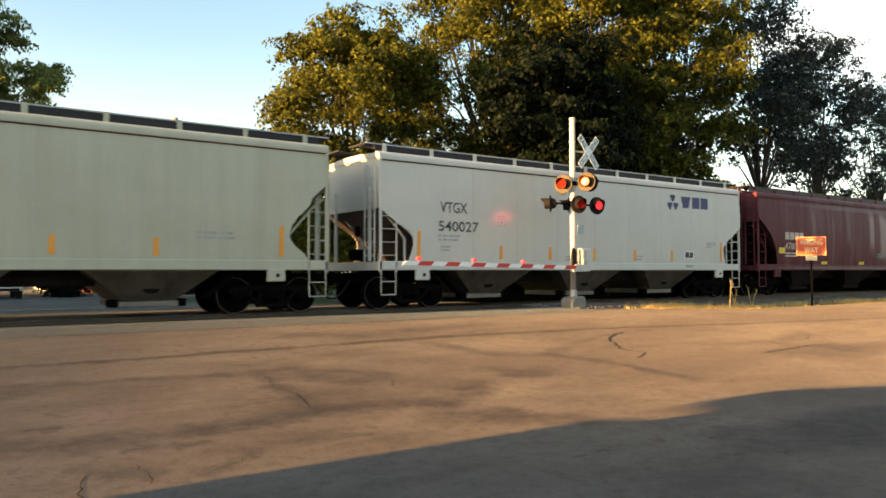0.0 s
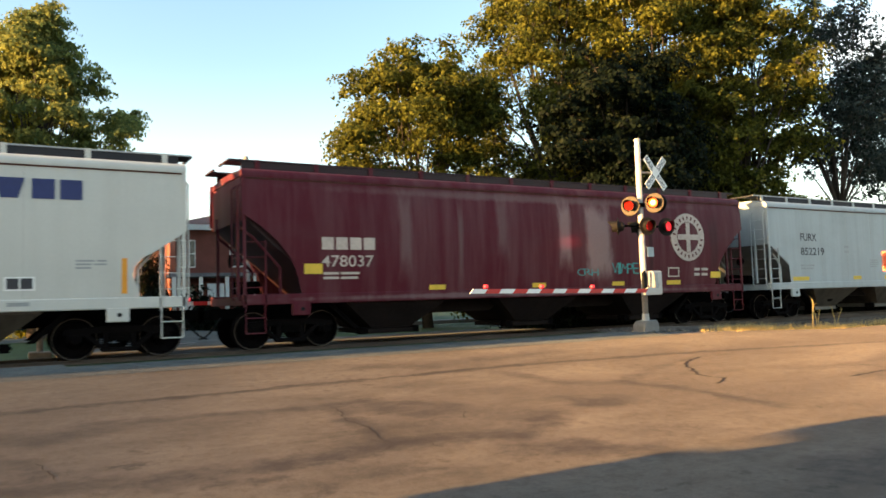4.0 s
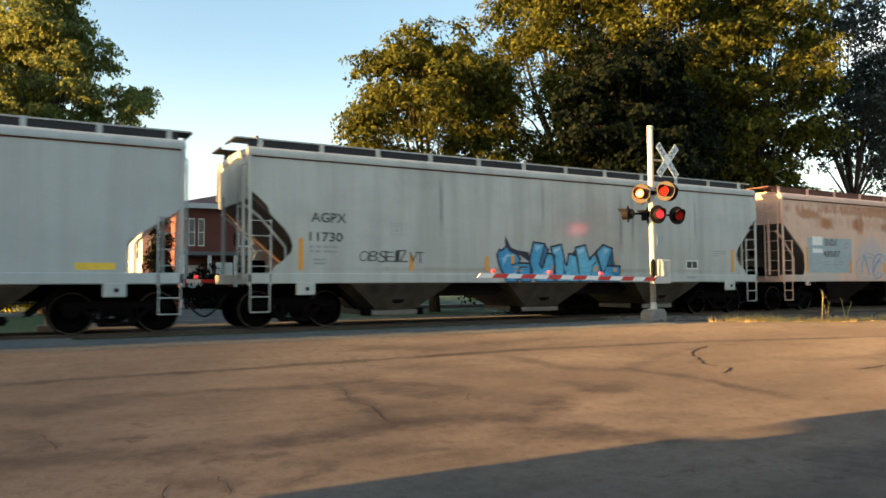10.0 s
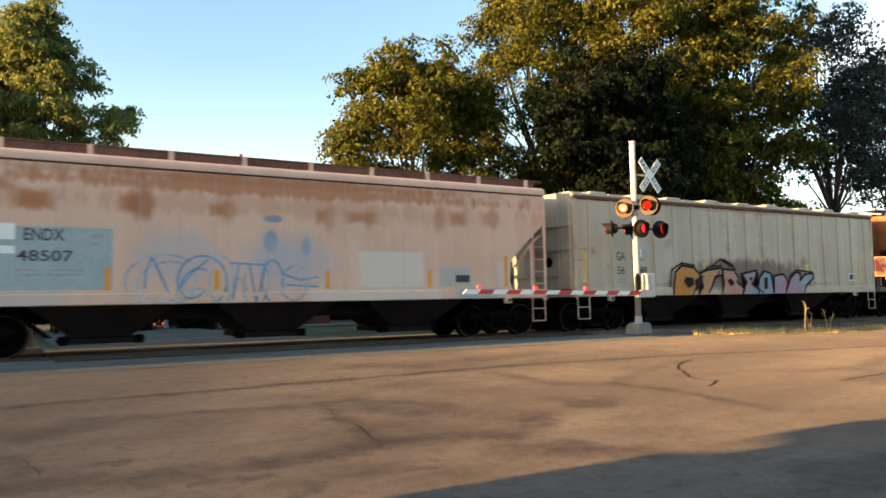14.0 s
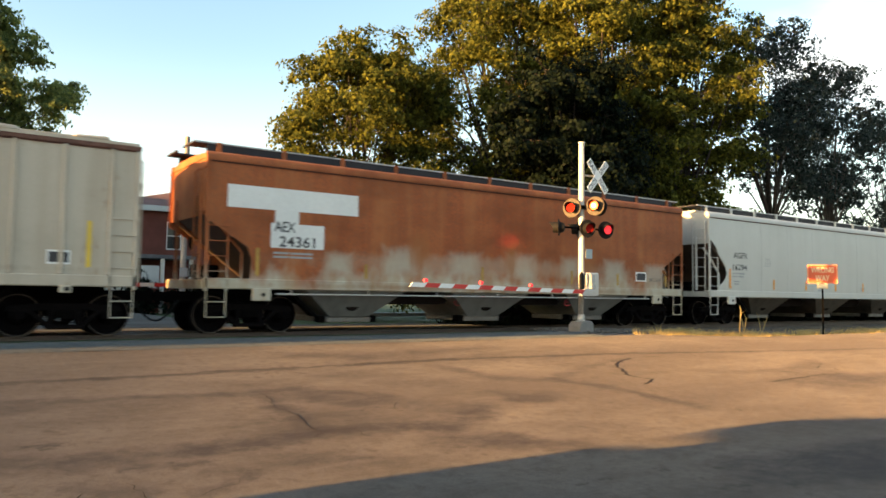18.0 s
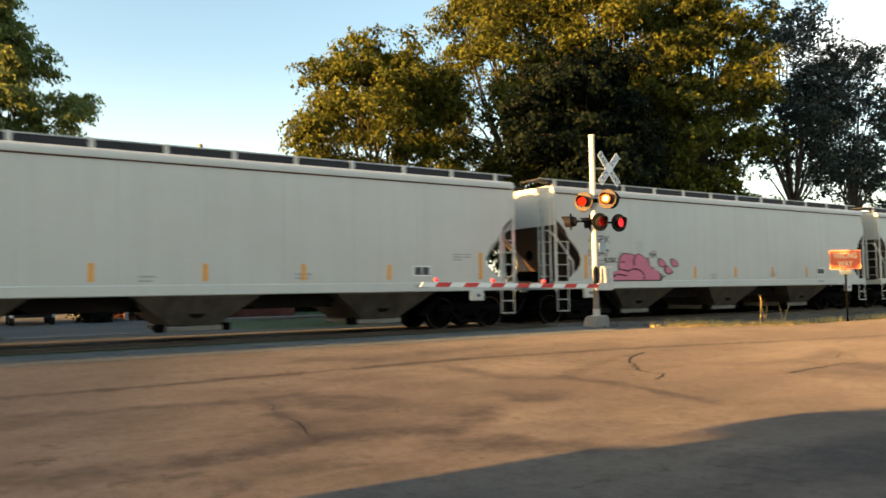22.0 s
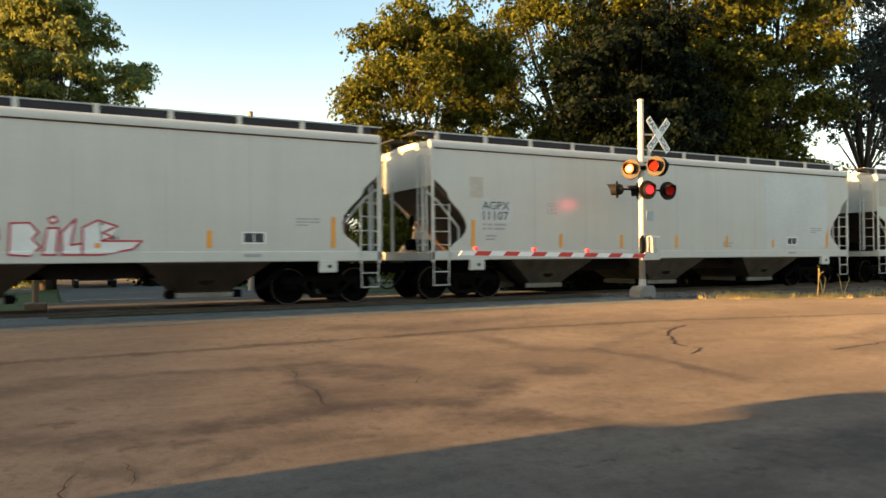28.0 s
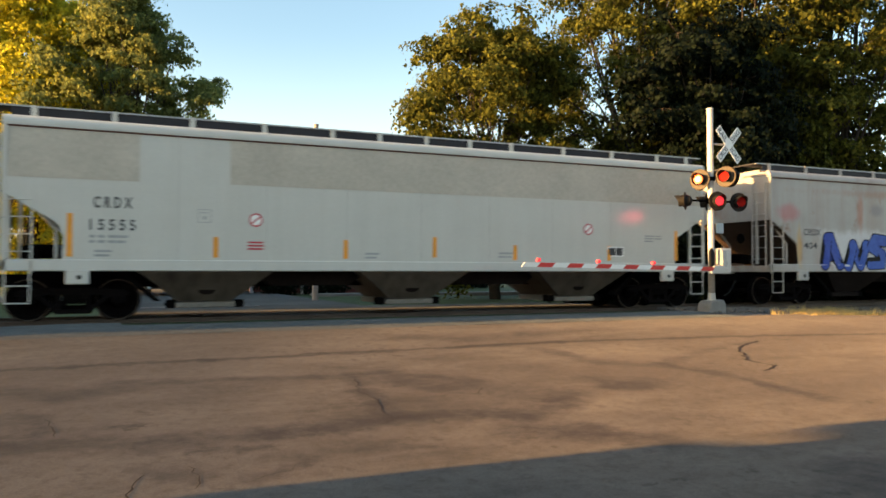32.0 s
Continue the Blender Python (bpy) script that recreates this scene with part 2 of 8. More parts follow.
def stroke(nt, vec, a, b, width, soft):
    """A soft mask round the stretch from a to b, on the ground plane."""
    ax, ay = a
    dx, dy = b[0] - ax, b[1] - ay
    ll = dx * dx + dy * dy

    def op(kind, *vals):
        n = nt.nodes.new("ShaderNodeVectorMath")
        n.operation = kind
        for sock, v in zip(n.inputs, vals):
            if isinstance(v, tuple):
                sock.default_value = v
            else:
                nt.links.new(v, sock)
        return n
    rel = op("SUBTRACT", vec, (ax, ay, 0)).outputs[0]
    dot = op("DOT_PRODUCT", rel, (dx / ll, dy / ll, 0)).outputs["Value"]
    cl = nt.nodes.new("ShaderNodeClamp")
    nt.links.new(dot, cl.inputs[0])
    sc = nt.nodes.new("ShaderNodeVectorMath")
    sc.operation = "SCALE"
    sc.inputs[0].default_value = (dx, dy, 0)
    nt.links.new(cl.outputs[0], sc.inputs["Scale"])
    dist = op("DISTANCE", rel, sc.outputs[0]).outputs["Value"]
    m = nt.nodes.new("ShaderNodeMapRange")
    m.interpolation_type = "SMOOTHSTEP"
    m.inputs["From Min"].default_value, m.inputs["From Max"].default_value = width, max(0.0, width - soft)
    nt.links.new(dist, m.inputs["Value"])
    return m.outputs[0]


def asphalt_material(name, base, patch, strokes=()):
    """Old sun-bleached asphalt: aggregate grain, worn clouds, oil stains and fine cracking."""
    m = bpy.data.materials.new(name)
    m.use_nodes = True
    nt = m.node_tree
    bsdf = nt.nodes["Principled BSDF"]
    v = coords(nt)
    grit = noise_of(nt, v, 45, 5, 0.75)
    pebble = noise_of(nt, v, 7.0, 6, 0.7)
    mid = noise_of(nt, coords(nt, (0.5, 1.1, 1)), 0.9, 7, 0.62)
    big = noise_of(nt, coords(nt, (0.25, 0.7, 1), shift=(4, 2, 0)), 0.55, 4, 0.55)
    c = ramp(nt, mid, [(0.32, tuple(0.62 * b for b in base)), (0.5, base), (0.72, tuple(min(1, 1.25 * b) for b in base))])
    c = mixed(nt, ramp(nt, big, [(0.46, (0, 0, 0)), (0.62, (0.85,) * 3)]), c, patch)
    c = mixed(nt, 0.35, c, ramp(nt, grit, [(0.35, (0.25,) * 3), (0.65, (0.85,) * 3)]), "SOFT_LIGHT")
    c = mixed(nt, ramp(nt, pebble, [(0.36, (0.55,) * 3), (0.50, (0, 0, 0))]), c, tuple(0.58 * b for b in base))
    c = mixed(nt, ramp(nt, pebble, [(0.55, (0, 0, 0)), (0.75, (0.4,) * 3)]), c, tuple(1.45 * b for b in base))
    if strokes:
        flat = nt.nodes.new("ShaderNodeVectorMath")
        flat.operation = "MULTIPLY_ADD"
        wob0 = node(nt, "ShaderNodeTexNoise", Scale=2.2, Detail=8.0, Roughness=0.72)
        nt.links.new(v, wob0.inputs["Vector"])
        sub = nt.nodes.new("ShaderNodeVectorMath")
        sub.operation = "SUBTRACT"
        nt.links.new(wob0.outputs["Color"], sub.inputs[0])
        sub.inputs[1].default_value = (0.5, 0.5, 0.5)
        nt.links.new(sub.outputs[0], flat.inputs[0])
        flat.inputs[1].default_value = (0.75, 0.75, 0)
        mul = nt.nodes.new("ShaderNodeVectorMath")
        mul.operation = "MULTIPLY"
        nt.links.new(v, mul.inputs[0])
        mul.inputs[1].default_value = (1, 1, 0)
        nt.links.new(mul.outputs[0], flat.inputs[2])
        broken = ramp(nt, noise_of(nt, coords(nt, (1, 1.4, 1), shift=(6, 3, 0)), 3.6, 8, 0.75), [(0.34, (0.35,) * 3), (0.60, (1, 1, 1))])
        for a, b, w, soft, k in strokes:
            mask = mixed(nt, 1.0, stroke(nt, flat.outputs[0], a, b, w, soft), broken, "MULTIPLY")
            c = mixed(nt, mixed(nt, 1.0, mask, (k, k, k), "MULTIPLY"), c, (0.36 * base[0], 0.36 * base[1], 0.42 * base[2]))
    vor = node(nt, "ShaderNodeTexVoronoi", Scale=1.7)
    vor.feature = "DISTANCE_TO_EDGE"
    warp = nt.nodes.new("ShaderNodeVectorMath")
    warp.operation = "MULTIPLY_ADD"
    wob = node(nt, "ShaderNodeTexNoise", Scale=1.6, Detail=5.0)
    nt.links.new(v, wob.inputs["Vector"])
    nt.links.new(wob.outputs["Color"], warp.inputs[0])
    warp.inputs[1].default_value = (1.3, 1.3, 0)
    nt.links.new(v, warp.inputs[2])
    nt.links.new(warp.outputs[0], vor.inputs["Vector"])
    line = ramp(nt, vor.outputs["Distance"], [(0.006, (1, 1, 1)), (0.022, (0, 0, 0))])
    gate = ramp(nt, noise_of(nt, v, 0.5, 3), [(0.56, (0, 0, 0)), (0.68, (0.5,) * 3)])
    c = mixed(nt, mixed(nt, 1.0, line, gate, "MULTIPLY"), c, (0.045, 0.04, 0.035))
    pit = noise_of(nt, coords(nt, (1, 1, 1), shift=(2, 9, 0)), 4.2, 5, 0.6)
    worn = ramp(nt, noise_of(nt, v, 0.35, 3), [(0.44, (0, 0, 0)), (0.60, (0.75,) * 3)])
    c = mixed(nt, mixed(nt, 1.0, ramp(nt, pit, [(0.60, (0, 0, 0)), (0.67, (1, 1, 1))]), worn, "MULTIPLY"), c, tuple(0.42 * b for b in base))
    nt.links.new(c, bsdf.inputs["Base Color"])
    bsdf.inputs["Roughness"].default_value = 0.9
    bsdf.inputs["Specular IOR Level"].default_value = 0.2
    bsdf.inputs["Diffuse Roughness"].default_value = 1.0
    b = node(nt, "ShaderNodeBump", Strength=0.5, Distance=0.012)
    nt.links.new(grit, b.inputs["Height"])
    b2 = node(nt, "ShaderNodeBump", Strength=0.25, Distance=0.05)
    nt.links.new(mid, b2.inputs["Height"])
    nt.links.new(b.outputs[0], b2.inputs["Normal"])
    nt.links.new(b2.outputs[0], bsdf.inputs["Normal"])
    return m


def leaf_material(name, dark, light, through=0.35):
    m = bpy.data.materials.new(name)
    m.use_nodes = True
    nt = m.node_tree
    bsdf = nt.nodes["Principled BSDF"]
    geo = nt.nodes.new("ShaderNodeNewGeometry")
    c = ramp(nt, geo.outputs["Random Per Island"], [(0.0, dark), (0.6, tuple((a + b) / 2 for a, b in zip(dark, light))), (1.0, light)])
    nt.links.new(c, bsdf.inputs["Base Color"])
    bsdf.inputs["Roughness"].default_value = 0.6
    bsdf.inputs["Specular IOR Level"].default_value = 0.05
    tr = nt.nodes.new("ShaderNodeBsdfTranslucent")
    nt.links.new(mixed(nt, 0.6, c, light), tr.inputs["Color"])
    mx = nt.nodes.new("ShaderNodeMixShader")
    mx.inputs[0].default_value = through
    nt.links.new(bsdf.outputs[0], mx.inputs[1])
    nt.links.new(tr.outputs[0], mx.inputs[2])
    nt.links.new(mx.outputs[0], nt.nodes["Material Output"].inputs["Surface"])
    return m


M = {}
def trail(points, width, soft, k):
    """Strokes along a bent line."""
    return [(p, q, 1.35 * width, 1.3 * width if width > 0.15 else soft, min(1.0, 1.05 * k)) for p, q in zip(points, points[1:])]


STAINS = (
    trail(((-2.0, 11.4), (0.2, 11.56), (2.1, 11.62), (3.9, 11.72), (6.4, 11.79), (8.5, 11.9), (12.7, 11.65), (17, 11.0), (24, 10.2)), 0.12, 0.10, 0.8)
    + trail(((0.7, 10.28), (2.4, 10.07), (3.4, 9.88), (4.4, 10.0), (4.9, 9.48), (5.3, 8.9)), 0.20, 0.18, 0.6)
    + trail(((4.3, 9.9), (4.3, 9.2), (4.75, 8.65), (5.2, 8.9)), 0.34, 0.3, 0.55)
    + trail(((-1.5, 7.9), (0.0, 7.55), (1.2, 7.26), (2.4, 7.25)), 0.34, 0.3, 0.6)
    + trail(((2.3, 7.24), (2.9, 7.24), (3.3, 7.36), (3.8, 7.42)), 0.30, 0.25, 0.9)
    + trail(((3.7, 7.42), (4.4, 7.30), (5.0, 7.12), (5.8, 7.55), (6.2, 7.9)), 0.30, 0.28, 0.85)
    + trail(((3.87, 9.89), (3.69, 8.77), (3.64, 7.98), (3.60, 7.47)), 0.20, 0.18, 0.65)
    + trail(((7.05, 8.64), (7.0, 8.10), (7.3, 8.08), (7.76, 8.30)), 0.36, 0.32, 0.75)
    + trail(((7.7, 11.2), (7.8, 10.7), (8.0, 9.7), (8.8, 9.3)), 0.30, 0.26, 0.6)
    + trail(((8.8, 9.3), (9.06, 8.46), (9.12, 7.5), (9.2, 6.7)), 0.24, 0.2, 0.85)
    + trail(((8.8, 9.3), (9.6, 9.8), (11.0, 10.5), (12.2, 10.9)), 0.18, 0.16, 0.45)
    + trail(((4.7, 6.6), (5.4, 6.25), (5.9, 5.8)), 0.40, 0.36, 0.75)
    + trail(((-0.6, 10.15), (0.33, 9.55), (0.92, 9.85)), 0.40, 0.34, 0.65)
    + trail(((5.8, 13.0), (6.8, 12.6), (8.4, 12.9), (10.5, 13.2)), 0.45, 0.4, 0.5)
    + trail(((13.2, 7.2), (14.8, 7.4), (16.5, 7.0)), 0.75, 0.6, 0.6)
    + trail(((12.6, 8.9), (14.3, 8.4), (16.5, 9.1)), 0.35, 0.3, 0.45)
    + [((0.85, 7.93), (1.1, 7.92), 0.11, 0.08, 0.95), ((-0.5, 8.2), (0.5, 7.9), 0.85, 0.8, 0.45), ((0.0, 8.7), (0.25, 7.9), 0.2, 0.18, 0.6),
       # Two broad strokes, y 4.2 and less, darken the road from x 6.8.
       ((6.3, 6.6), (7.2, 6.2), 0.5, 0.45, 0.5), ((1.5, 6.9), (2.2, 6.8), 0.14, 0.12, 0.7), ((6.8, 4.2), (9.5, 3.6), 0.8, 0.5, 0.75), ((8.0, 3.8), (16.5, 3.2), 1.1, 0.6, 0.75),
       ((1.9, 5.95), (2.5, 6.35), 0.16, 0.14, 0.6), ((2.9, 6.5), (3.6, 6.4), 0.15, 0.14, 0.5), ((1.1, 6.5), (1.5, 6.1), 0.22, 0.2, 0.5), ((5.4, 10.9), (6.6, 9.7), 0.8, 0.75, 0.45), ((4.5, 9.4), (5.6, 8.1), 0.85, 0.8, 0.5), ((3.9, 8.2), (4.9, 7.7), 0.5, 0.45, 0.4)]
)
M["asphalt"] = asphalt_material("old_asphalt", (0.108, 0.089, 0.074), (0.076, 0.062, 0.053), STAINS)
# Bluish shade beside the train is put into this asphalt's tint.
M["approach"] = asphalt_material("shade_tinted_asphalt", (0.080, 0.087, 0.088), (0.062, 0.068, 0.069))
M["tar"] = surface("tar_seal", (0.046, 0.037, 0.031), 0.9, vary=0.2, gloss=0.1)
M["grass"] = surface("mown_grass", (0.030, 0.062, 0.013), 0.9, vary=0.3, grain=25, bump=0.6)
M["dry"] = surface("dry_grass", (0.50, 0.36, 0.13), 0.85, vary=0.25)
# Ballast with the shade beneath the train put into its colour.
M["bed"] = surface("shade_dark_ballast", (0.024, 0.019, 0.016), 0.95, vary=0.3, grain=14, bump=0.6, gloss=0.05)
M["timber"] = surface("dirty_crossing_timber", (0.080, 0.064, 0.052), 0.9, vary=0.25, gloss=0.1)
M["gravel"] = surface("ballast_stone", (0.12, 0.11, 0.10), 0.9, vary=0.25, grain=9, bump=0.5)
M["rail"] = surface("rail_steel", (0.085, 0.060, 0.046), 0.6, 0.3, vary=0.2)
M["tie"] = surface("creosoted_wood", (0.07, 0.052, 0.04), 0.9, vary=0.25, gloss=0.1)
M["concrete"] = surface("concrete", (0.19, 0.18, 0.165), 0.85, vary=0.12, bump=0.2)
M["galv"] = surface("galvanised_steel", (0.36, 0.36, 0.35), 0.45, 0.4, vary=0.08)
M["silver"] = surface("aluminium_paint", (0.50, 0.485, 0.45), 0.45, 0.0, vary=0.06)
M["black"] = surface("black_paint", (0.010, 0.010, 0.010), 0.6, vary=0.15, gloss=0.12)
M["dark"] = surface("near_black_steel", (0.004, 0.0035, 0.0033), 0.85, 0.0, vary=0.25, gloss=0.02)
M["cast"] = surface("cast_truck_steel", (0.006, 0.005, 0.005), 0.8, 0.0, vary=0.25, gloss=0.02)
M["rust_board"] = surface("rusty_walkway", (0.16, 0.085, 0.065), 0.8, vary=0.25, gloss=0.1)
M["seam"] = surface("rusty_seam", (0.10, 0.045, 0.035), 0.8, vary=0.25, gloss=0.1)
M["grate"] = surface("grating_steel", (0.035, 0.035, 0.04), 0.6, 0.2, vary=0.15, gloss=0.15)
M["white"] = surface("white_paint", (0.80, 0.80, 0.77), 0.5, vary=0.05)
# White sign paint of the far crossbuck, greyed to hold its shade.
M["white_in_shade"] = surface("sign_white_shaded", (0.34, 0.35, 0.34), 0.6, vary=0.12)
M["red"] = surface("red_reflective", (0.55, 0.03, 0.025), 0.4, vary=0.08)
M["sign_red"] = surface("orange_red_reflective", (0.62, 0.10, 0.035), 0.45, vary=0.12)
M["sign_pale"] = surface("cream_reflective", (0.75, 0.58, 0.36), 0.45, vary=0.1)
M["orange"] = surface("orange_reflector", (0.75, 0.30, 0.02), 0.45, vary=0.08)
M["ochre"] = surface("rust_dulled_reflector", (0.42, 0.25, 0.05), 0.6, vary=0.2)
M["ink"] = surface("stencil_black", (0.04, 0.04, 0.045), 0.6, vary=0.1)
M["faint"] = surface("faded_stencil", (0.33, 0.34, 0.34), 0.6, vary=0.15)
M["navy"] = surface("navy_paint", (0.02, 0.03, 0.12), 0.5, vary=0.1)
# Near-black for the added bank, in place of shade behind the track.
M["soil"] = surface("shade_black_soil", (0.016, 0.013, 0.010), 0.95, vary=0.3, bump=0.6, gloss=0.05)
# Dirty steel, with the shade on the lower mast put into the colour.
M["dull"] = surface("dirty_shaded_steel", (0.17, 0.15, 0.13), 0.7, vary=0.2, gloss=0.2)
M["pole_wood"] = surface("weathered_pole", (0.30, 0.26, 0.23), 0.9, vary=0.2, bump=0.4)
M["bark"] = surface("bark", (0.050, 0.040, 0.032), 0.9, vary=0.3, bump=0.6)
M["leaf"] = leaf_material("leaf_olive", (0.009, 0.017, 0.004), (0.155, 0.155, 0.026))
# Bluish haze and shade of the farther trees are put into this colour.
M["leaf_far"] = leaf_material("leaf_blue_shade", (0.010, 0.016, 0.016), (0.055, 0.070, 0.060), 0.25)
# Near-black leaf copy: the shade low among the trees is in the colour.
M["leaf_dark_shade"] = leaf_material("leaf_dark_shade", (0.0015, 0.004, 0.003), (0.011, 0.017, 0.008), 0.2)
# Shaded and sunlit sides of one tree; the light is in these colours.
M["leaf_shaded"] = leaf_material("leaf_shaded_green", (0.048, 0.085, 0.040), (0.27, 0.28, 0.075), 0.5)
M["leaf_sunlit"] = leaf_material("leaf_sunlit", (0.16, 0.19, 0.03), (0.60, 0.54, 0.04), 0.6)


# ---- mesh helpers ----
def box(bm, x0, x1, y0, y1, z0, z1):
    v = [bm.verts.new(p) for p in ((x0, y0, z0), (x1, y0, z0), (x1, y1, z0), (x0, y1, z0), (x0, y0, z1), (x1, y0, z1), (x1, y1, z1), (x0, y1, z1))]
    for f in ((3, 2, 1, 0), (4, 5, 6, 7), (0, 1, 5, 4), (1, 2, 6, 5), (2, 3, 7, 6), (3, 0, 4, 7)):
        bm.faces.new([v[i] for i in f])
    return v


def rod(bm, a, b, r, n=8, r2=None):
    """A round bar from a to b, closed at both ends."""
    a, b = Vector(a), Vector(b)
    q = (b - a).to_track_quat("Z", "Y")
    rings = []
    for p, rad in ((a, r), (b, r if r2 is None else r2)):
        rings.append([bm.verts.new(p + q @ Vector((rad * math.cos(2 * math.pi * i / n), rad * math.sin(2 * math.pi * i / n), 0))) for i in range(n)])
    for i in range(n):
        bm.faces.new((rings[0][i], rings[0][(i + 1) % n], rings[1][(i + 1) % n], rings[1][i]))
    bm.faces.new(rings[0][::-1])
    bm.faces.new(rings[1])


def pipe(bm, pts, r, n=8):
    for a, b in zip(pts, pts[1:]):
        rod(bm, a, b, r, n)


def prism(bm, outline, y0, y1):
    """An outline in x and z, given a thickness along y."""
    f = [bm.verts.new((x, y0, z)) for x, z in outline]
    b = [bm.verts.new((x, y1, z)) for x, z in outline]
    n = len(outline)
    bm.faces.new(f)
    bm.faces.new(b[::-1])
    for i in range(n):
        bm.faces.new((f[i], b[i], b[(i + 1) % n], f[(i + 1) % n]))


def along_x(bm, outline, x0, x1):
    f = [bm.verts.new((x0, y, z)) for y, z in outline]
    b = [bm.verts.new((x1, y, z)) for y, z in outline]
    bm.faces.new(f)
    bm.faces.new(b[::-1])
    for i in range(len(f)):
        bm.faces.new((f[i], b[i], b[(i + 1) % len(f)], f[(i + 1) % len(f)]))


def lathe(bm, profile, n=24, axis="y"):
    """Turns a profile of (along, radius) about an axis."""
    rings = []
    for a, r in profile:
        ring = []
        for i in range(n):
            c, s = r * math.cos(2 * math.pi * i / n), r * math.sin(2 * math.pi * i / n)
            ring.append(bm.verts.new({"y": (c, a, s), "x": (a, c, s), "z": (c, s, a)}[axis]))
        rings.append(ring)
    for p, q in zip(rings, rings[1:]):
        for i in range(n):
            bm.faces.new((p[i], p[(i + 1) % n], q[(i + 1) % n], q[i]))
    bm.faces.new(rings[0][::-1])
    bm.faces.new(rings[-1])


def mesh_of(name, bm, material, smooth=False, bevel=0.0):
    if bevel:
        bmesh.ops.bevel(bm, geom=bm.edges[:], offset=bevel, segments=1, affect="EDGES", clamp_overlap=True)
    bmesh.ops.recalc_face_normals(bm, faces=bm.faces[:])
    me = bpy.data.meshes.new(name)
    bm.to_mesh(me)
    bm.free()
    me.materials.append(material)
    if smooth:
        for p in me.polygons:
            p.use_smooth = True
    return me


def part(name, bm, material, parent, label="", at=None, smooth=False, bevel=0.0):
    ob = new(name, bm if isinstance(bm, bpy.types.Mesh) else mesh_of(name, bm, material, smooth, bevel))
    ob.parent = parent
    if at is not None:
        ob.matrix_basis = at
    if label:
        ob["label"] = label
    return ob


def thing(name, at, label, category, group="", kind=""):
    ob = new(name)
    ob.empty_display_size = 0.3
    ob.matrix_world = at
    return tagged(ob, label, category, group, kind)


def text_mesh(body, offset=0.0):
    """The outline of a word in Blender's own font, as a flat mesh."""
    cu = bpy.data.curves.new("word", "FONT")
    cu.body, cu.offset, cu.resolution_u, cu.fill_mode = body, offset, 3, "FRONT"
    ob = bpy.data.objects.new("word", cu)
    me = bpy.data.meshes.new_from_object(ob)
    bpy.data.objects.remove(ob)
    bpy.data.curves.remove(cu)
    return me


def islands(me):
    """Groups a word's faces into letters: pieces that overlap across the word belong together."""
    root = list(range(len(me.vertices)))

    def find(i):
        while root[i] != i:
            root[i] = root[root[i]]
            i = root[i]
        return i
    for p in me.polygons:
        for v in p.vertices[1:]:
            root[find(v)] = find(p.vertices[0])
    spans = {}
    for p in me.polygons:
        xs = [me.vertices[v].co.x for v in p.vertices]
        k = find(p.vertices[0])
        lo, hi, faces = spans.get(k, (1e9, -1e9, []))
        faces.append(p.index)
        spans[k] = (min(lo, *xs), max(hi, *xs), faces)
    letters = []
    for lo, hi, faces in sorted(spans.values()):
        if letters and lo < letters[-1][1] - 0.3 * (hi - lo):
            letters[-1] = (letters[-1][0], max(hi, letters[-1][1]), letters[-1][2] + faces)
        else:
            letters.append((lo, hi, faces))
    return [faces for _, _, faces in letters]


def lettering(name, body, x0, x1, z0, z1, material, parent, at=None, depth=None, offset=0.0, lean=0.0):
    """A word fitted into a box of the x-z plane, letter by letter; depth(z) gives the y of the surface that it is painted on."""
    me = text_mesh(body, offset)
    xs, ys = [v.co.x for v in me.vertices], [v.co.y for v in me.vertices]
    ax, ay = min(xs), min(ys)
    kx, ky = (x1 - x0) / max(1e-6, max(xs) - ax), (z1 - z0) / max(1e-6, max(ys) - ay)
    for v in me.vertices:
        z = z0 + (v.co.y - ay) * ky
        v.co = (x0 + (v.co.x - ax) * kx + lean * (z - z0), depth(z) if depth else 0.0, z)
    for faces in islands(me):
        used = sorted({v for f in faces for v in me.polygons[f].vertices})
        index = {v: i for i, v in enumerate(used)}
        one = bpy.data.meshes.new(name)
        one.from_pydata([me.vertices[v].co[:] for v in used], [], [[index[v] for v in me.polygons[f].vertices] for f in faces])
        one.materials.append(material)
        ob = new(name, one)
        ob.parent = parent
        if at is not None:
            ob.matrix_basis = at
    bpy.data.meshes.remove(me)

# ---- ground, road and track ----
RAIL_Z, TRACK_Y, SIDE_Y = 0.68, 18.98, 17.38
PROFILE = ((-400, -0.6), (-60, -0.35), (-10, -0.06), (2, 0.0), (5.8, 0.09), (7.7, 0.22), (10.3, 0.345), (11.0, 0.385), (14.2, 0.60), (15.6, 0.665), (17.2, 0.67), (21.0, 0.67), (24.5, 0.58), (40, 0.55), (900, 0.4))


def along(y):
    for (a, p), (b, q) in zip(PROFILE, PROFILE[1:]):
        if y <= b:
            k = max(0.0, (y - a) / (b - a))
            return p + (q - p) * k
    return PROFILE[-1][1]


def gz(x, y):
    """Height of the ground: it climbs to the crossing, and lies lower beside the track away from it."""
    z = along(y)
    off = max(0.0, min(1.0, (x - 17.5) / 6.0)) + max(0.0, min(1.0, (-0.5 - x) / 6.0))
    near = max(0.0, min(1.0, (y - 11.0) / 4.0))
    return z - 0.20 * off * near


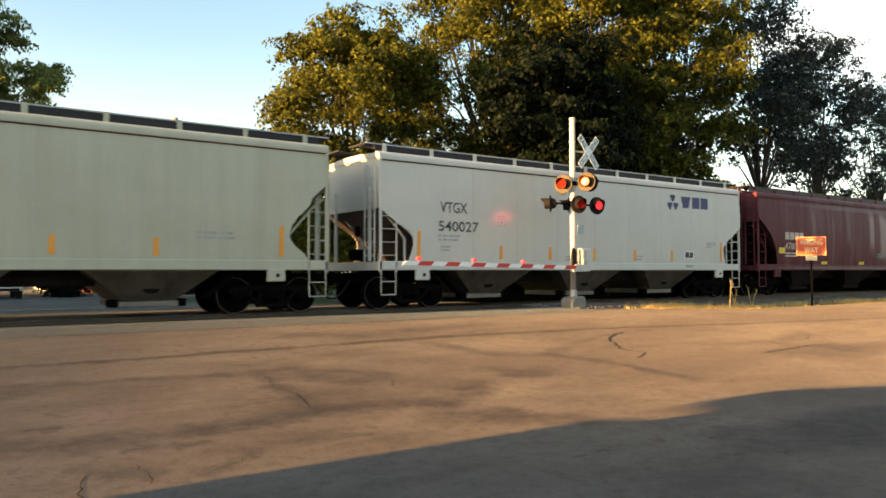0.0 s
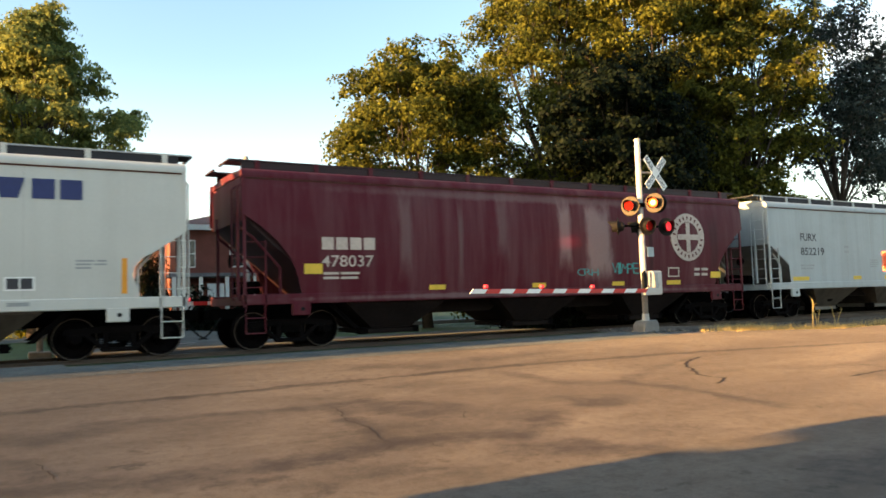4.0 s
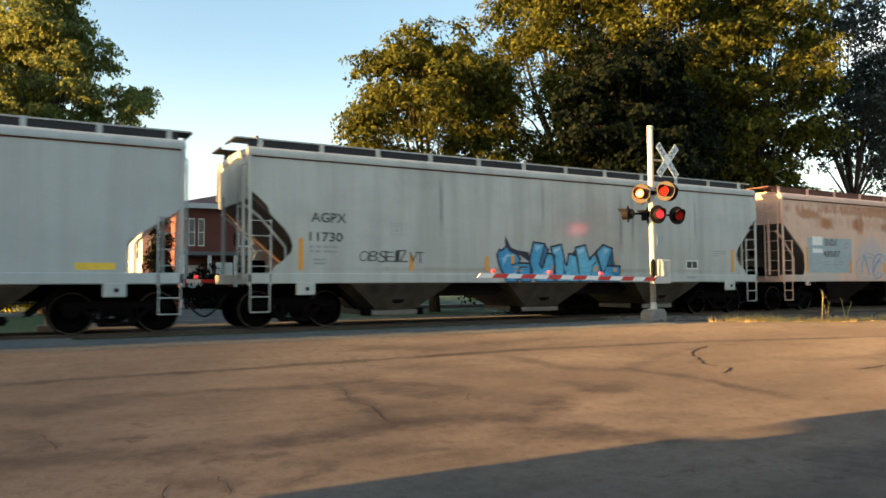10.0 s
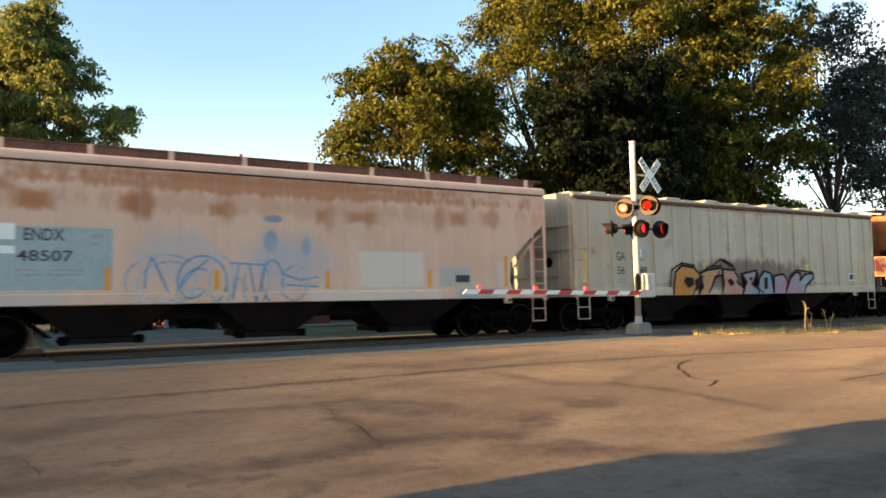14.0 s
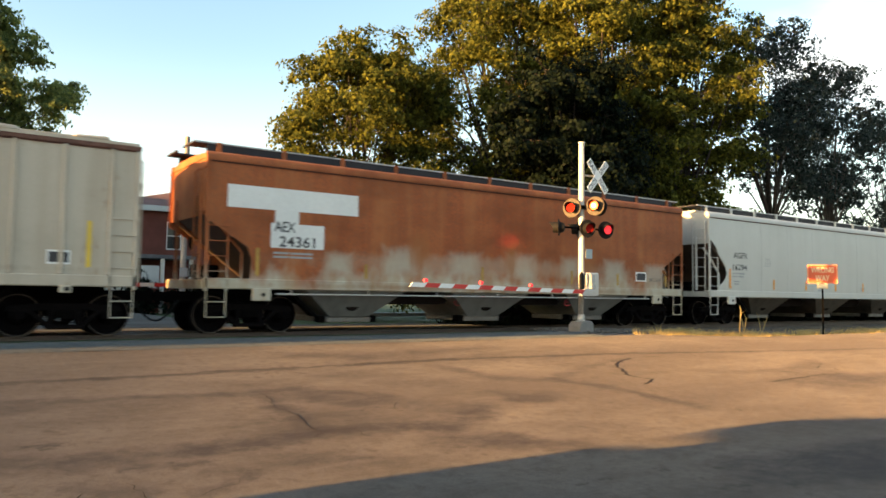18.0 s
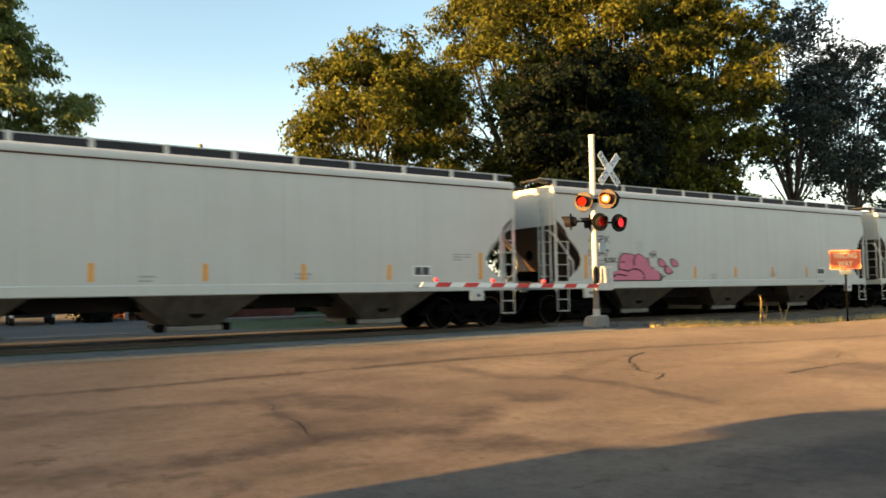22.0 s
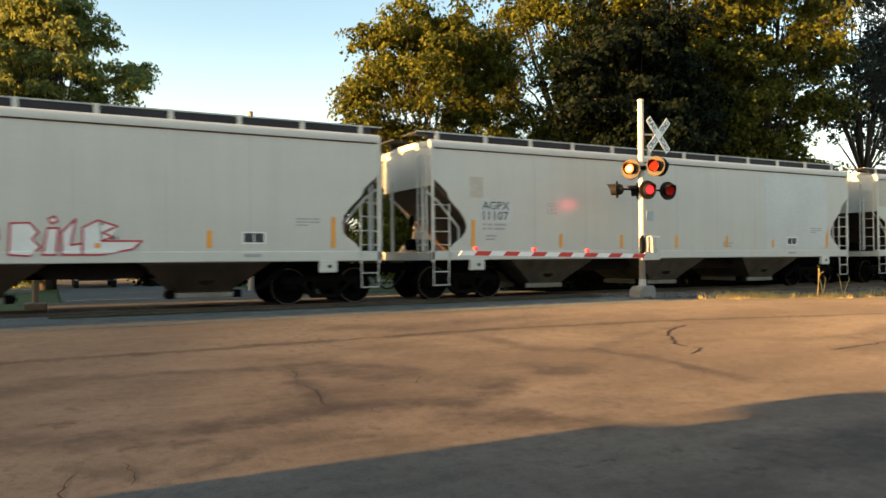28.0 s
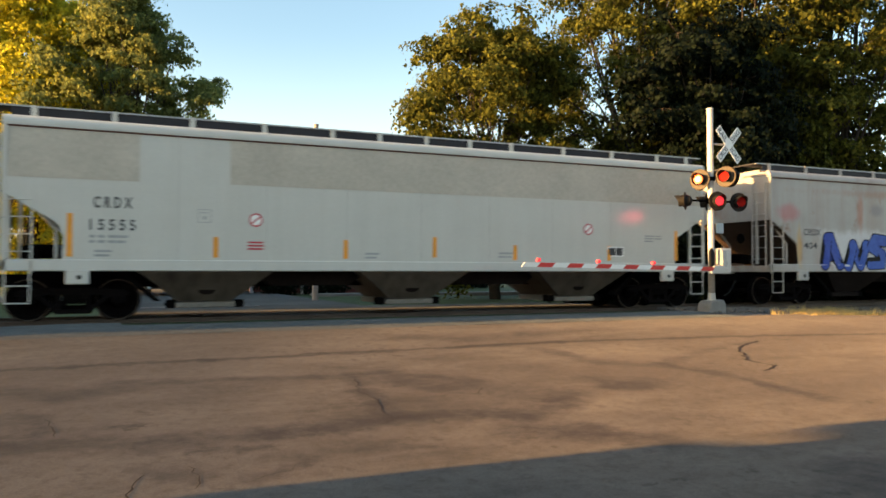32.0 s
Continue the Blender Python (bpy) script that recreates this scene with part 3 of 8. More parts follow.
def sheet(name, xs, ys, lift, material, height=None, rough=0.0):
    bm = bmesh.new()
    h = height or gz
    grid = [[bm.verts.new((x, y, h(x, y) + lift + rough * (noise.noise((x * 3.1, y * 3.1, 0.3)) + 0.5 * noise.noise((x * 11, y * 11, 2))))) for x in xs] for y in ys]
    for a, b in zip(grid, grid[1:]):
        for i in range(len(xs) - 1):
            bm.faces.new((a[i], a[i + 1], b[i + 1], b[i]))
    ob = new(name, mesh_of(name, bm, material, smooth=True))
    return ob


def span(a, b, n):
    return [a + (b - a) * i / n for i in range(n + 1)]


far_xs = [-3000, -900, -300, -120] + span(-60, 90, 60) + [140, 300, 900, 3000]
far_ys = [-900, -300, -100, -60] + span(-40, 60, 60) + [80, 120, 300, 900, 3000]
ground = sheet("ground", far_xs, far_ys, -0.09, M["grass"])
tagged(ground, "wide level ground of mown grass and earth", "ground", kind="structure")

road = sheet("road", span(-60, 15.6, 110) + span(15.9, 70, 60), span(-40, 14.6, 110), 0.0, M["asphalt"], rough=0.006)
tagged(road, "broad cracked sun-bleached asphalt of the road before the crossing", "road", kind="structure")


def approach_z(x, y):
    """The approach dips a little where it meets the near rail."""
    return gz(x, y) - 0.085 * max(0.0, min(1.0, (y - 16.3) / 1.1)) * (y < 18)


for y0, y1 in ((14.4, 17.52), (20.44, 24.6)):
    crossing = sheet("road_crossing", span(0.9, 15.6, 40), span(y0, y1, 14), 0.006, M["approach"], height=approach_z, rough=0.004)
    tagged(crossing, "grey asphalt approach strip at the railway crossing", "road", kind="structure")
flangeway = sheet("track_bed_crossing", span(0.9, 15.6, 20), span(17.5, 20.46, 12), -0.14, M["bed"], rough=0.01)
tagged(flangeway, "dark fill between the crossing timbers, shade put into its colour", "track bed", kind="structure")
apron = sheet("road_apron", span(-30, 0.9, 30), span(14.4, 17.1, 10), 0.004, M["approach"], rough=0.004)
tagged(apron, "grey asphalt edge of the road beside the track", "road", kind="structure")


verge = sheet("verge", span(15.6, 20, 24), span(14.5, 17.6, 16), -0.03, M["gravel"], rough=0.02)
tagged(verge, "grey gravel verge round the foot of the crossing mast", "verge", kind="structure")


def trackbed(x, y):
    d = abs(y - TRACK_Y)
    return 0.50 - 0.42 * max(0.0, d - 1.75) * 0.55


for a, b, n in ((-200, -1.0, 80), (17.0, 220, 90)):
    bed = sheet("ballast_bed", span(a, b, n), span(TRACK_Y - 3.0, TRACK_Y + 3.0, 16), 0.0, M["bed"], height=trackbed, rough=0.02)
    tagged(bed, "crushed stone ballast under the track, shade put into its colour", "ballast", kind="structure")


def stones(name, x0, x1, y0, y1, count, size, height, seed, material, label):
    """Loose stones, each a small squashed lump."""
    rnd = random.Random(seed)
    bm = bmesh.new()
    base = bmesh.new()
    bmesh.ops.create_icosphere(base, subdivisions=1, radius=1.0)
    shape = [v.co.copy() for v in base.verts]
    faces = [[v.index for v in f.verts] for f in base.faces]
    base.free()
    for _ in range(count):
        x, y = rnd.uniform(x0, x1), rnd.uniform(y0, y1)
        s = size * rnd.uniform(0.5, 1.4)
        q = Euler((rnd.random() * 6, rnd.random() * 6, rnd.random() * 6)).to_matrix()
        vs = [bm.verts.new(Vector((x, y, height(x, y) + 0.3 * s)) + q @ Vector((c.x * s, c.y * s * 0.8, c.z * s * 0.6))) for c in shape]
        for f in faces:
            bm.faces.new([vs[i] for i in f])
    ob = new(name, mesh_of(name, bm, material))
    return tagged(ob, label, "stones", kind="stuff")


stones("ballast_stones", 15.7, 45, 15.3, 17.9, 6500, 0.045, lambda x, y: max(trackbed(x, y), gz(x, y) - 0.02), 3, M["gravel"], "grey crushed ballast stones beside the rails")

# rails, ties and the crossing's panels
for side in (-1, 1):
    bm = bmesh.new()
    prof = [(-0.07, -0.16), (0.07, -0.16), (0.07, -0.145), (0.012, -0.12), (0.012, -0.045), (0.036, -0.03), (0.036, -0.004), (0.028, 0.0), (-0.028, 0.0), (-0.036, -0.004), (-0.036, -0.03), (-0.012, -0.045), (-0.012, -0.12), (-0.07, -0.145)]
    a = [bm.verts.new((-220, TRACK_Y + side * 0.7535 + p, RAIL_Z + z)) for p, z in prof]
    b = [bm.verts.new((240, TRACK_Y + side * 0.7535 + p, RAIL_Z + z)) for p, z in prof]
    for i in range(len(prof)):
        bm.faces.new((a[i], b[i], b[(i + 1) % len(prof)], a[(i + 1) % len(prof)]))
    rail = new("rail", mesh_of("rail", bm, M["rail"]))
    tagged(rail, "rust-brown steel rail with a worn bright head", "rail", "rails", "structure")
track = thing("track_ties", pose(0, 0, 0), "dark creosoted wooden ties under the rails", "railway ties", kind="structure")
bm = bmesh.new()
box(bm, -0.115, 0.115, -1.3, 1.3, -0.17, 0.0)
tie_mesh = mesh_of("tie", bm, M["tie"], bevel=0.01)
x = 17.4
for i in range(70):
    part("tie", tie_mesh, None, track, at=pose(x + i * 0.53, TRACK_Y, 0.515, 0, 0, (i * 37 % 7 - 3) * 0.4))
for i in range(60):
    part("tie", tie_mesh, None, track, at=pose(-1.4 - i * 0.53, TRACK_Y, 0.515, 0, 0, (i * 31 % 7 - 3) * 0.4))

panels = thing("crossing_panels", pose(0, 0, 0), "worn timber panels between the rails of the crossing", "crossing panel", kind="structure")
for i in range(8):
    bm = bmesh.new()
    box(bm, 0, 1.83, -0.66, 0.66, -0.12, 0.0)
    part("panel", bm, M["timber"], panels, at=pose(0.9 + i * 1.85, TRACK_Y, RAIL_Z - 0.004), bevel=0.012)
    for k in range(2):
        bm = bmesh.new()
        box(bm, 0, 1.84, 0, 0.27, -0.12, 0.0)
        part("plank", bm, M["timber"], panels, at=pose(0.9 + i * 1.85, TRACK_Y + 0.83 + 0.29 * k, RAIL_Z - 0.006 + 0.004 * ((i + k) % 2)), bevel=0.012)

# ---- the train: fourteen covered hopper cars ----
PAINT = {
    "cream": car_paint("dull_cream_car_paint", (0.44, 0.44, 0.35), (0.29, 0.275, 0.21), amount=0.35),
    "white": car_paint("white_car_paint", (0.545, 0.54, 0.495), (0.39, 0.38, 0.335), amount=0.22),
    "grey": car_paint("light_grey_car_paint", (0.40, 0.44, 0.445), (0.25, 0.265, 0.26), amount=0.42),
    "dull": car_paint("dull_white_car_paint", (0.465, 0.482, 0.45), (0.26, 0.255, 0.235), amount=0.55, marks=((5.2, 3.2, 0.10, 1.0, (0.17, 0.165, 0.16), 0.6, 0.8, 0.7), (11.6, 3.0, 0.10, 1.2, (0.16, 0.155, 0.15), 0.65, 0.8, 0.7), (12.1, 3.1, 0.08, 1.1, (0.16, 0.155, 0.15), 0.6, 0.8, 0.7), (8.6, 3.4, 0.08, 0.9, (0.2, 0.19, 0.18), 0.5, 0.8, 0.7), (14.9, 3.2, 0.08, 1.0, (0.2, 0.19, 0.18), 0.5, 0.8, 0.7), (9.0, 1.45, 9.0, 0.10, (0.26, 0.22, 0.17), 0.5, 0.8, 1.2))),
    "red": car_paint("brown_red_car_paint", (0.080, 0.010, 0.018), (0.16, 0.085, 0.088), amount=0.5, gloss=0.12, marks=(
        (9.67, 3.0, 0.30, 1.2, (0.30, 0.22, 0.21), 0.75, 0.6, 0.7), (11.0, 2.75, 0.62, 1.3, (0.32, 0.235, 0.225), 0.8, 0.5, 0.7), (4.3, 2.9, 0.25, 1.4, (0.20, 0.14, 0.135), 0.5, 0.7, 0.7),
        (7.4, 3.2, 0.25, 1.1, (0.20, 0.14, 0.135), 0.4, 0.7, 0.7), (13.2, 2.6, 0.12, 1.5, (0.03, 0.01, 0.012), 0.7, 0.7, 0.7), (16.2, 2.6, 0.3, 1.3, (0.03, 0.01, 0.012), 0.5, 0.7, 0.7),
        (6.0, 2.6, 0.12, 1.6, (0.17, 0.12, 0.115), 0.5, 0.8, 0.7), (8.6, 3.95, 8.2, 0.16, (0.20, 0.15, 0.145), 0.4, 0.8, 1.2), (8.6, 1.2, 9.0, 0.09, (0.22, 0.17, 0.165), 0.45, 0.6, 1.2))),
    "pink": car_paint("rust_stained_paint", (0.70, 0.475, 0.365), (0.57, 0.335, 0.22), amount=0.5, gloss=0.12, marks=((2.7, 3.32, 0.52, 0.30, (0.40, 0.155, 0.05), 0.9, 0.8, 0.74), (4.55, 3.32, 0.34, 0.28, (0.40, 0.155, 0.05), 0.9, 0.8, 0.74), (6.45, 3.25, 0.30, 0.20, (0.40, 0.155, 0.05), 0.9, 0.8, 0.74), (9.0, 3.2, 0.22, 0.26, (0.40, 0.155, 0.05), 0.8, 0.8, 0.74), (10.1, 3.22, 0.6, 0.2, (0.40, 0.16, 0.06), 0.8, 0.8, 0.74), (13.0, 3.3, 0.4, 0.28, (0.40, 0.16, 0.06), 0.8, 0.8, 0.74), (7.8, 3.1, 0.32, 0.12, (0.12, 0.24, 0.36), 0.8, 0.5, 0.9), (7.7, 2.55, 0.22, 0.32, (0.14, 0.26, 0.42), 0.8, 0.5, 1.0), (8.62, 2.42, 0.15, 0.28, (0.12, 0.22, 0.40), 0.8, 0.5, 1.0), 
        (8.0, 3.98, 8.2, 0.16, (0.36, 0.13, 0.05), 0.75, 0.7, 1.6), (8.0, 3.80, 9.0, 0.22, (0.42, 0.17, 0.075), 0.8, 0.6, 2.6), (8.0, 3.40, 9.0, 0.36, (0.44, 0.20, 0.10), 0.35, 0.7, 3.4), (1.6, 3.60, 0.95, 0.22, (0.40, 0.16, 0.07), 0.8, 0.6, 1.2),
        (4.8, 3.3, 0.40, 0.52, (0.36, 0.13, 0.055), 0.8, 0.6, 1.0), (2.7, 3.28, 0.45, 0.28, (0.40, 0.16, 0.07), 0.7, 0.6, 1.2), (6.7, 3.25, 0.30, 0.40, (0.40, 0.17, 0.075), 0.6, 0.8, 1.2),
        (9.2, 3.15, 0.25, 0.50, (0.36, 0.18, 0.10), 0.5, 0.8, 1.2), (10.3, 3.2, 0.2, 0.45, (0.36, 0.18, 0.10), 0.5, 0.8, 1.2), (12.4, 3.3, 0.32, 0.5, (0.40, 0.17, 0.075), 0.6, 0.7, 1.2), (14.1, 3.35, 0.5, 0.35, (0.40, 0.16, 0.07), 0.6, 0.7, 1.2),
        (5.6, 2.2, 1.3, 0.85, (0.42, 0.43, 0.47), 0.55, 0.6, 0.8), (8.2, 2.1, 1.6, 0.9, (0.36, 0.40, 0.50), 0.6, 0.7, 0.9), (10.95, 1.9, 1.05, 0.50, (0.66, 0.61, 0.56), 0.75, 0.18, 0.25),
        (10.6, 1.22, 2.2, 0.2, (0.66, 0.62, 0.58), 0.5, 0.3, 0.4), (12.9, 1.7, 0.6, 0.3, (0.34, 0.42, 0.42), 0.7, 0.3, 0.4), (13.6, 1.22, 0.8, 0.2, (0.30, 0.40, 0.42), 0.7, 0.3, 0.4), (15.0, 1.8, 0.8, 0.4, (0.60, 0.57, 0.53), 0.6, 0.3, 0.4), (2.0, 1.22, 1.6, 0.2, (0.46, 0.45, 0.43), 0.6, 0.3, 0.5), (1.9, 1.52, 0.16, 0.14, (0.60, 0.52, 0.10), 0.9, 0.4, 0.3))),
    "beige": car_paint("beige_car_paint", (0.50, 0.44, 0.35), (0.32, 0.24, 0.16), rust=(0.26, 0.13, 0.05), amount=0.45, rusty=0.05, marks=(
        (8.0, 1.85, 4.3, 0.95, (0.50, 0.36, 0.31), 0.5, 0.5, 0.9), (8.0, 1.75, 4.1, 0.72, (0.05, 0.035, 0.03), 0.75, 0.4, 1.1), (8.0, 4.1, 8.3, 0.16, (0.30, 0.20, 0.11), 0.6, 0.8, 1.4), (4.2, 2.2, 0.4, 0.5, (0.53, 0.45, 0.42), 0.6, 0.3, 0.4), (12.8, 2.6, 0.8, 1.2, (0.40, 0.30, 0.21), 0.4, 0.8, 1.0), (8.0, 1.45, 8.3, 0.12, (0.24, 0.17, 0.11), 0.6, 0.8, 1.5))),
    "rust": car_paint("rusted_through_paint", (0.48, 0.44, 0.35), (0.36, 0.22, 0.10), rust=(0.30, 0.086, 0.031), amount=0.8, rusty=0.9, top_rust=1.45, gloss=0.08, marks=((5.4, 1.92, 0.72, 0.5, (0.46, 0.44, 0.36), 0.62, 0.7, 0.74), (7.55, 1.9, 0.75, 0.46, (0.46, 0.44, 0.36), 0.62, 0.7, 0.74), (9.7, 1.92, 0.78, 0.5, (0.46, 0.44, 0.36), 0.62, 0.7, 0.74), (11.85, 1.94, 0.62, 0.46, (0.46, 0.44, 0.36), 0.62, 0.7, 0.74), (13.85, 1.9, 0.62, 0.46, (0.46, 0.44, 0.36), 0.62, 0.7, 0.74), (15.9, 1.86, 0.72, 0.44, (0.46, 0.44, 0.36), 0.62, 0.7, 0.74), (3.5, 1.8, 0.5, 0.36, (0.46, 0.44, 0.36), 0.62, 0.7, 0.74), (8.7, 1.85, 8.6, 0.42, (0.44, 0.40, 0.31), 0.4, 0.8, 1.2), (8.7, 4.1, 9, 0.14, (0.20, 0.06, 0.02), 0.7, 0.9, 1.8), (6.0, 2.2, 0.5, 0.9, (0.32, 0.12, 0.04), 0.7, 0.7, 1.2), (9.3, 2.1, 0.3, 0.9, (0.30, 0.12, 0.04), 0.7, 0.7, 1.2), (12.5, 2.2, 0.6, 1.0, (0.32, 0.12, 0.04), 0.7, 0.7, 1.2), (8.7, 1.2, 9, 0.12, (0.25, 0.12, 0.05), 0.6, 0.8, 1.6))),
    "tag": car_paint("stained_grey_car_paint", (0.42, 0.40, 0.37), (0.33, 0.24, 0.19), rust=(0.3, 0.14, 0.08), amount=0.6, rusty=0.1, marks=(
        (4.8, 1.75, 2.9, 0.85, (0.62, 0.62, 0.62), 0.85, 0.35, 0.7), (0.85, 3.0, 0.7, 0.38, (0.50, 0.13, 0.13), 0.55, 0.7, 1.0), (1.3, 1.9, 0.16, 1.0, (0.55, 0.32, 0.08), 0.7, 0.7, 1.0), (4.2, 3.1, 0.22, 1.0, (0.42, 0.17, 0.10), 0.6, 0.8, 1.2), (8.6, 3.75, 8.6, 0.2, (0.36, 0.20, 0.13), 0.6, 0.8, 1.4), (5.0, 3.2, 0.5, 0.3, (0.22, 0.21, 0.22), 0.6, 0.7, 0.8))),
}
M["weld"] = surface("dirty_weld_line", (0.45, 0.44, 0.405), 0.6, vary=0.2)
# Grey end slopes: car paint with the shade of the recess put in.
M["grey_pale"] = car_paint("shaded_grey_sheet", (0.24, 0.235, 0.225), (0.12, 0.10, 0.085), amount=0.6)
M["grey_core"] = car_paint("shaded_dark_grey_sheet", (0.13, 0.115, 0.105), (0.07, 0.055, 0.048), amount=0.6)
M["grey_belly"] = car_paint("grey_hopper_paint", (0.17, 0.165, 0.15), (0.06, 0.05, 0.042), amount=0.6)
# Dark red, with the shade on the end slopes put into it.
M["red_core"] = car_paint("shaded_dark_red_paint", (0.030, 0.010, 0.012), (0.012, 0.007, 0.007), amount=0.7)
M["brown_belly"] = car_paint("dark_brown_hopper", (0.040, 0.026, 0.018), (0.012, 0.008, 0.006), amount=0.8)
# Near-black for hoppers and gates; on the ridge sheets it stands for shade.
M["dark_belly"] = surface("near_black_underside", (0.014, 0.010, 0.009), 0.85, vary=0.25, gloss=0.08)
# Brown grime, darkened by the shade under the car ends.
SHADE_GRIME = car_paint("shaded_brown_grime", (0.085, 0.055, 0.040), (0.035, 0.024, 0.018), amount=0.6)
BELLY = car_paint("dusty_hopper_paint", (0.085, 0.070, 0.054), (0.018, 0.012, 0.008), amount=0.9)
M["gate"] = surface("outlet_gate_steel", (0.20, 0.18, 0.155), 0.7, vary=0.2, gloss=0.15)
EAVE, SILL_TOP, SILL_BOT = 4.20, 1.34, 1.09

CUTS = {  # how far the side sheet stands back from the end, by height
    "round": ((4.3, 0), (3.36, 0), (2.94, 0.47), (2.74, 0.54), (2.42, 0.87), (2.22, 1.02), (2.02, 1.09), (1.86, 1.06), (1.70, 0.94), (1.52, 0.68), (1.34, 0.55)),
    "low": ((4.3, 0), (2.80, 0), (2.46, 0.48), (2.38, 0.60), (2.20, 0.92), (2.0, 1.10), (1.82, 1.12), (1.60, 1.06), (1.34, 0.98)),
    "straight": ((4.3, 0), (2.82, 0), (2.02, 1.18), (1.34, 1.24)),
    "steep": ((4.3, 0), (3.32, 0), (2.30, 1.16), (2.10, 1.28), (1.60, 1.32), (1.34, 1.22)),
    "curve": ((4.3, 0), (3.25, 0), (2.95, 0.45), (2.6, 0.85), (2.25, 1.12), (1.9, 1.30), (1.34, 1.45)),
    "angle": ((4.3, 0), (2.75, 0.0), (2.1, 1.05), (1.8, 1.15), (1.34, 1.12)),
    "square": ((4.3, 0), (1.34, 0)),
}
ENDS = {"round": 3.12, "low": 2.80, "straight": 2.76, "steep": 3.22, "curve": 3.12, "angle": 2.86, "square": 3.36}
BOW = {"round": 0.05, "low": 0.05, "steep": 0.0, "straight": 0.0, "curve": 0.10, "angle": 0.03, "square": 0.0}


def cut(style, z):
    pts = CUTS[style]
    for (a, p), (b, q) in zip(pts, pts[1:]):
        if z >= b:
            return p + (q - p) * (a - z) / (a - b)
    return pts[-1][1]


def out(style, z):
    """How far the side bulges at a height."""
    return BOW[style] * max(0.0, 1 - ((z - 2.7) / 1.5) ** 2)


def side_sheet(style, length, sign):
    bm = bmesh.new()
    zs = sorted({*[SILL_TOP + (EAVE - SILL_TOP) * i / 16 for i in range(17)], *[z for z, _ in CUTS[style] if SILL_TOP < z < EAVE]})
    rows = []
    for z in zs:
        e = cut(style, z)
        xs = [e + (length - 2 * e) * i / 8 for i in range(9)]
        rows.append([[bm.verts.new((x, sign * (1.6 + out(style, z) - d), z)) for x in xs] for d in (0.0, 0.02)])
    for lo, hi in zip(rows, rows[1:]):
        for k in (0, 1):
            for i in range(8):
                bm.faces.new((lo[k][i], lo[k][i + 1], hi[k][i + 1], hi[k][i]))
        for i in (0, 8):
            bm.faces.new((lo[0][i], hi[0][i], hi[1][i], lo[1][i]))
    for row in (rows[0], rows[-1]):
        for i in range(8):
            bm.faces.new((row[0][i], row[0][i + 1], row[1][i + 1], row[1][i]))
    return bm


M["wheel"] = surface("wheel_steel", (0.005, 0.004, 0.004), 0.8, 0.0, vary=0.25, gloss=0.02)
# Paler ring steel; the lit edge of the wheel rim is in its colour.
M["rim"] = surface("lit_rim_steel", (0.10, 0.075, 0.06), 0.5, 0.3, vary=0.2, gloss=0.2)


def join_meshes(name, pairs):
    verts, faces, mats, idx = [], [], [], []
    for me, k in pairs:
        o = len(verts)
        verts += [v.co[:] for v in me.vertices]
        faces += [[i + o for i in p.vertices] for p in me.polygons]
        idx += [k] * len(me.polygons)
        mats.append(me.materials[0])
    out_me = bpy.data.meshes.new(name)
    out_me.from_pydata(verts, [], faces)
    for m in mats:
        out_me.materials.append(m)
    for p, k in zip(out_me.polygons, idx):
        p.material_index = k
    return out_me


def wheelset_mesh():
    bm = bmesh.new()
    for s in (-1, 1):
        y = 0.7175 * s
        o = 0.14 * s
        lathe(bm, [(y - 0.03 * s, 0.08), (y - 0.03 * s, 0.49), (y, 0.488), (y + 0.01 * s, 0.462), (y + o, 0.452), (y + o, 0.40), (y + 0.5 * o, 0.37), (y + 0.35 * o, 0.22), (y + 0.9 * o, 0.16), (y + 1.1 * o, 0.09)], 28)
    lathe(bm, [(-1.08, 0.075), (1.08, 0.075)], 12)
    for s in (-1, 1):
        lathe(bm, [(1.10 * s, 0.10), (1.16 * s, 0.095), (1.165 * s, 0.03)], 12)
        for k in range(3):
            a = k * 2.0944
            rod(bm, (0.055 * math.cos(a), 1.15 * s, 0.055 * math.sin(a)), (0.055 * math.cos(a), 1.178 * s, 0.055 * math.sin(a)), 0.014, 6)
    ring = bmesh.new()
    for s in (-1, 1):
        y = 0.7175 * s + 0.14 * s
        loops = [[ring.verts.new((r * math.cos(2 * math.pi * i / 28), yy, r * math.sin(2 * math.pi * i / 28))) for i in range(28)] for yy, r in ((y + 0.004 * s, 0.436), (y + 0.006 * s, 0.451))]
        for i in range(28):
            ring.faces.new((loops[0][i], loops[0][(i + 1) % 28], loops[1][(i + 1) % 28], loops[1][i]))
    return join_meshes("wheelset", [(mesh_of("wheelset", bm, M["wheel"]), 0), (mesh_of("tread_edge", ring, M["rim"]), 1)])


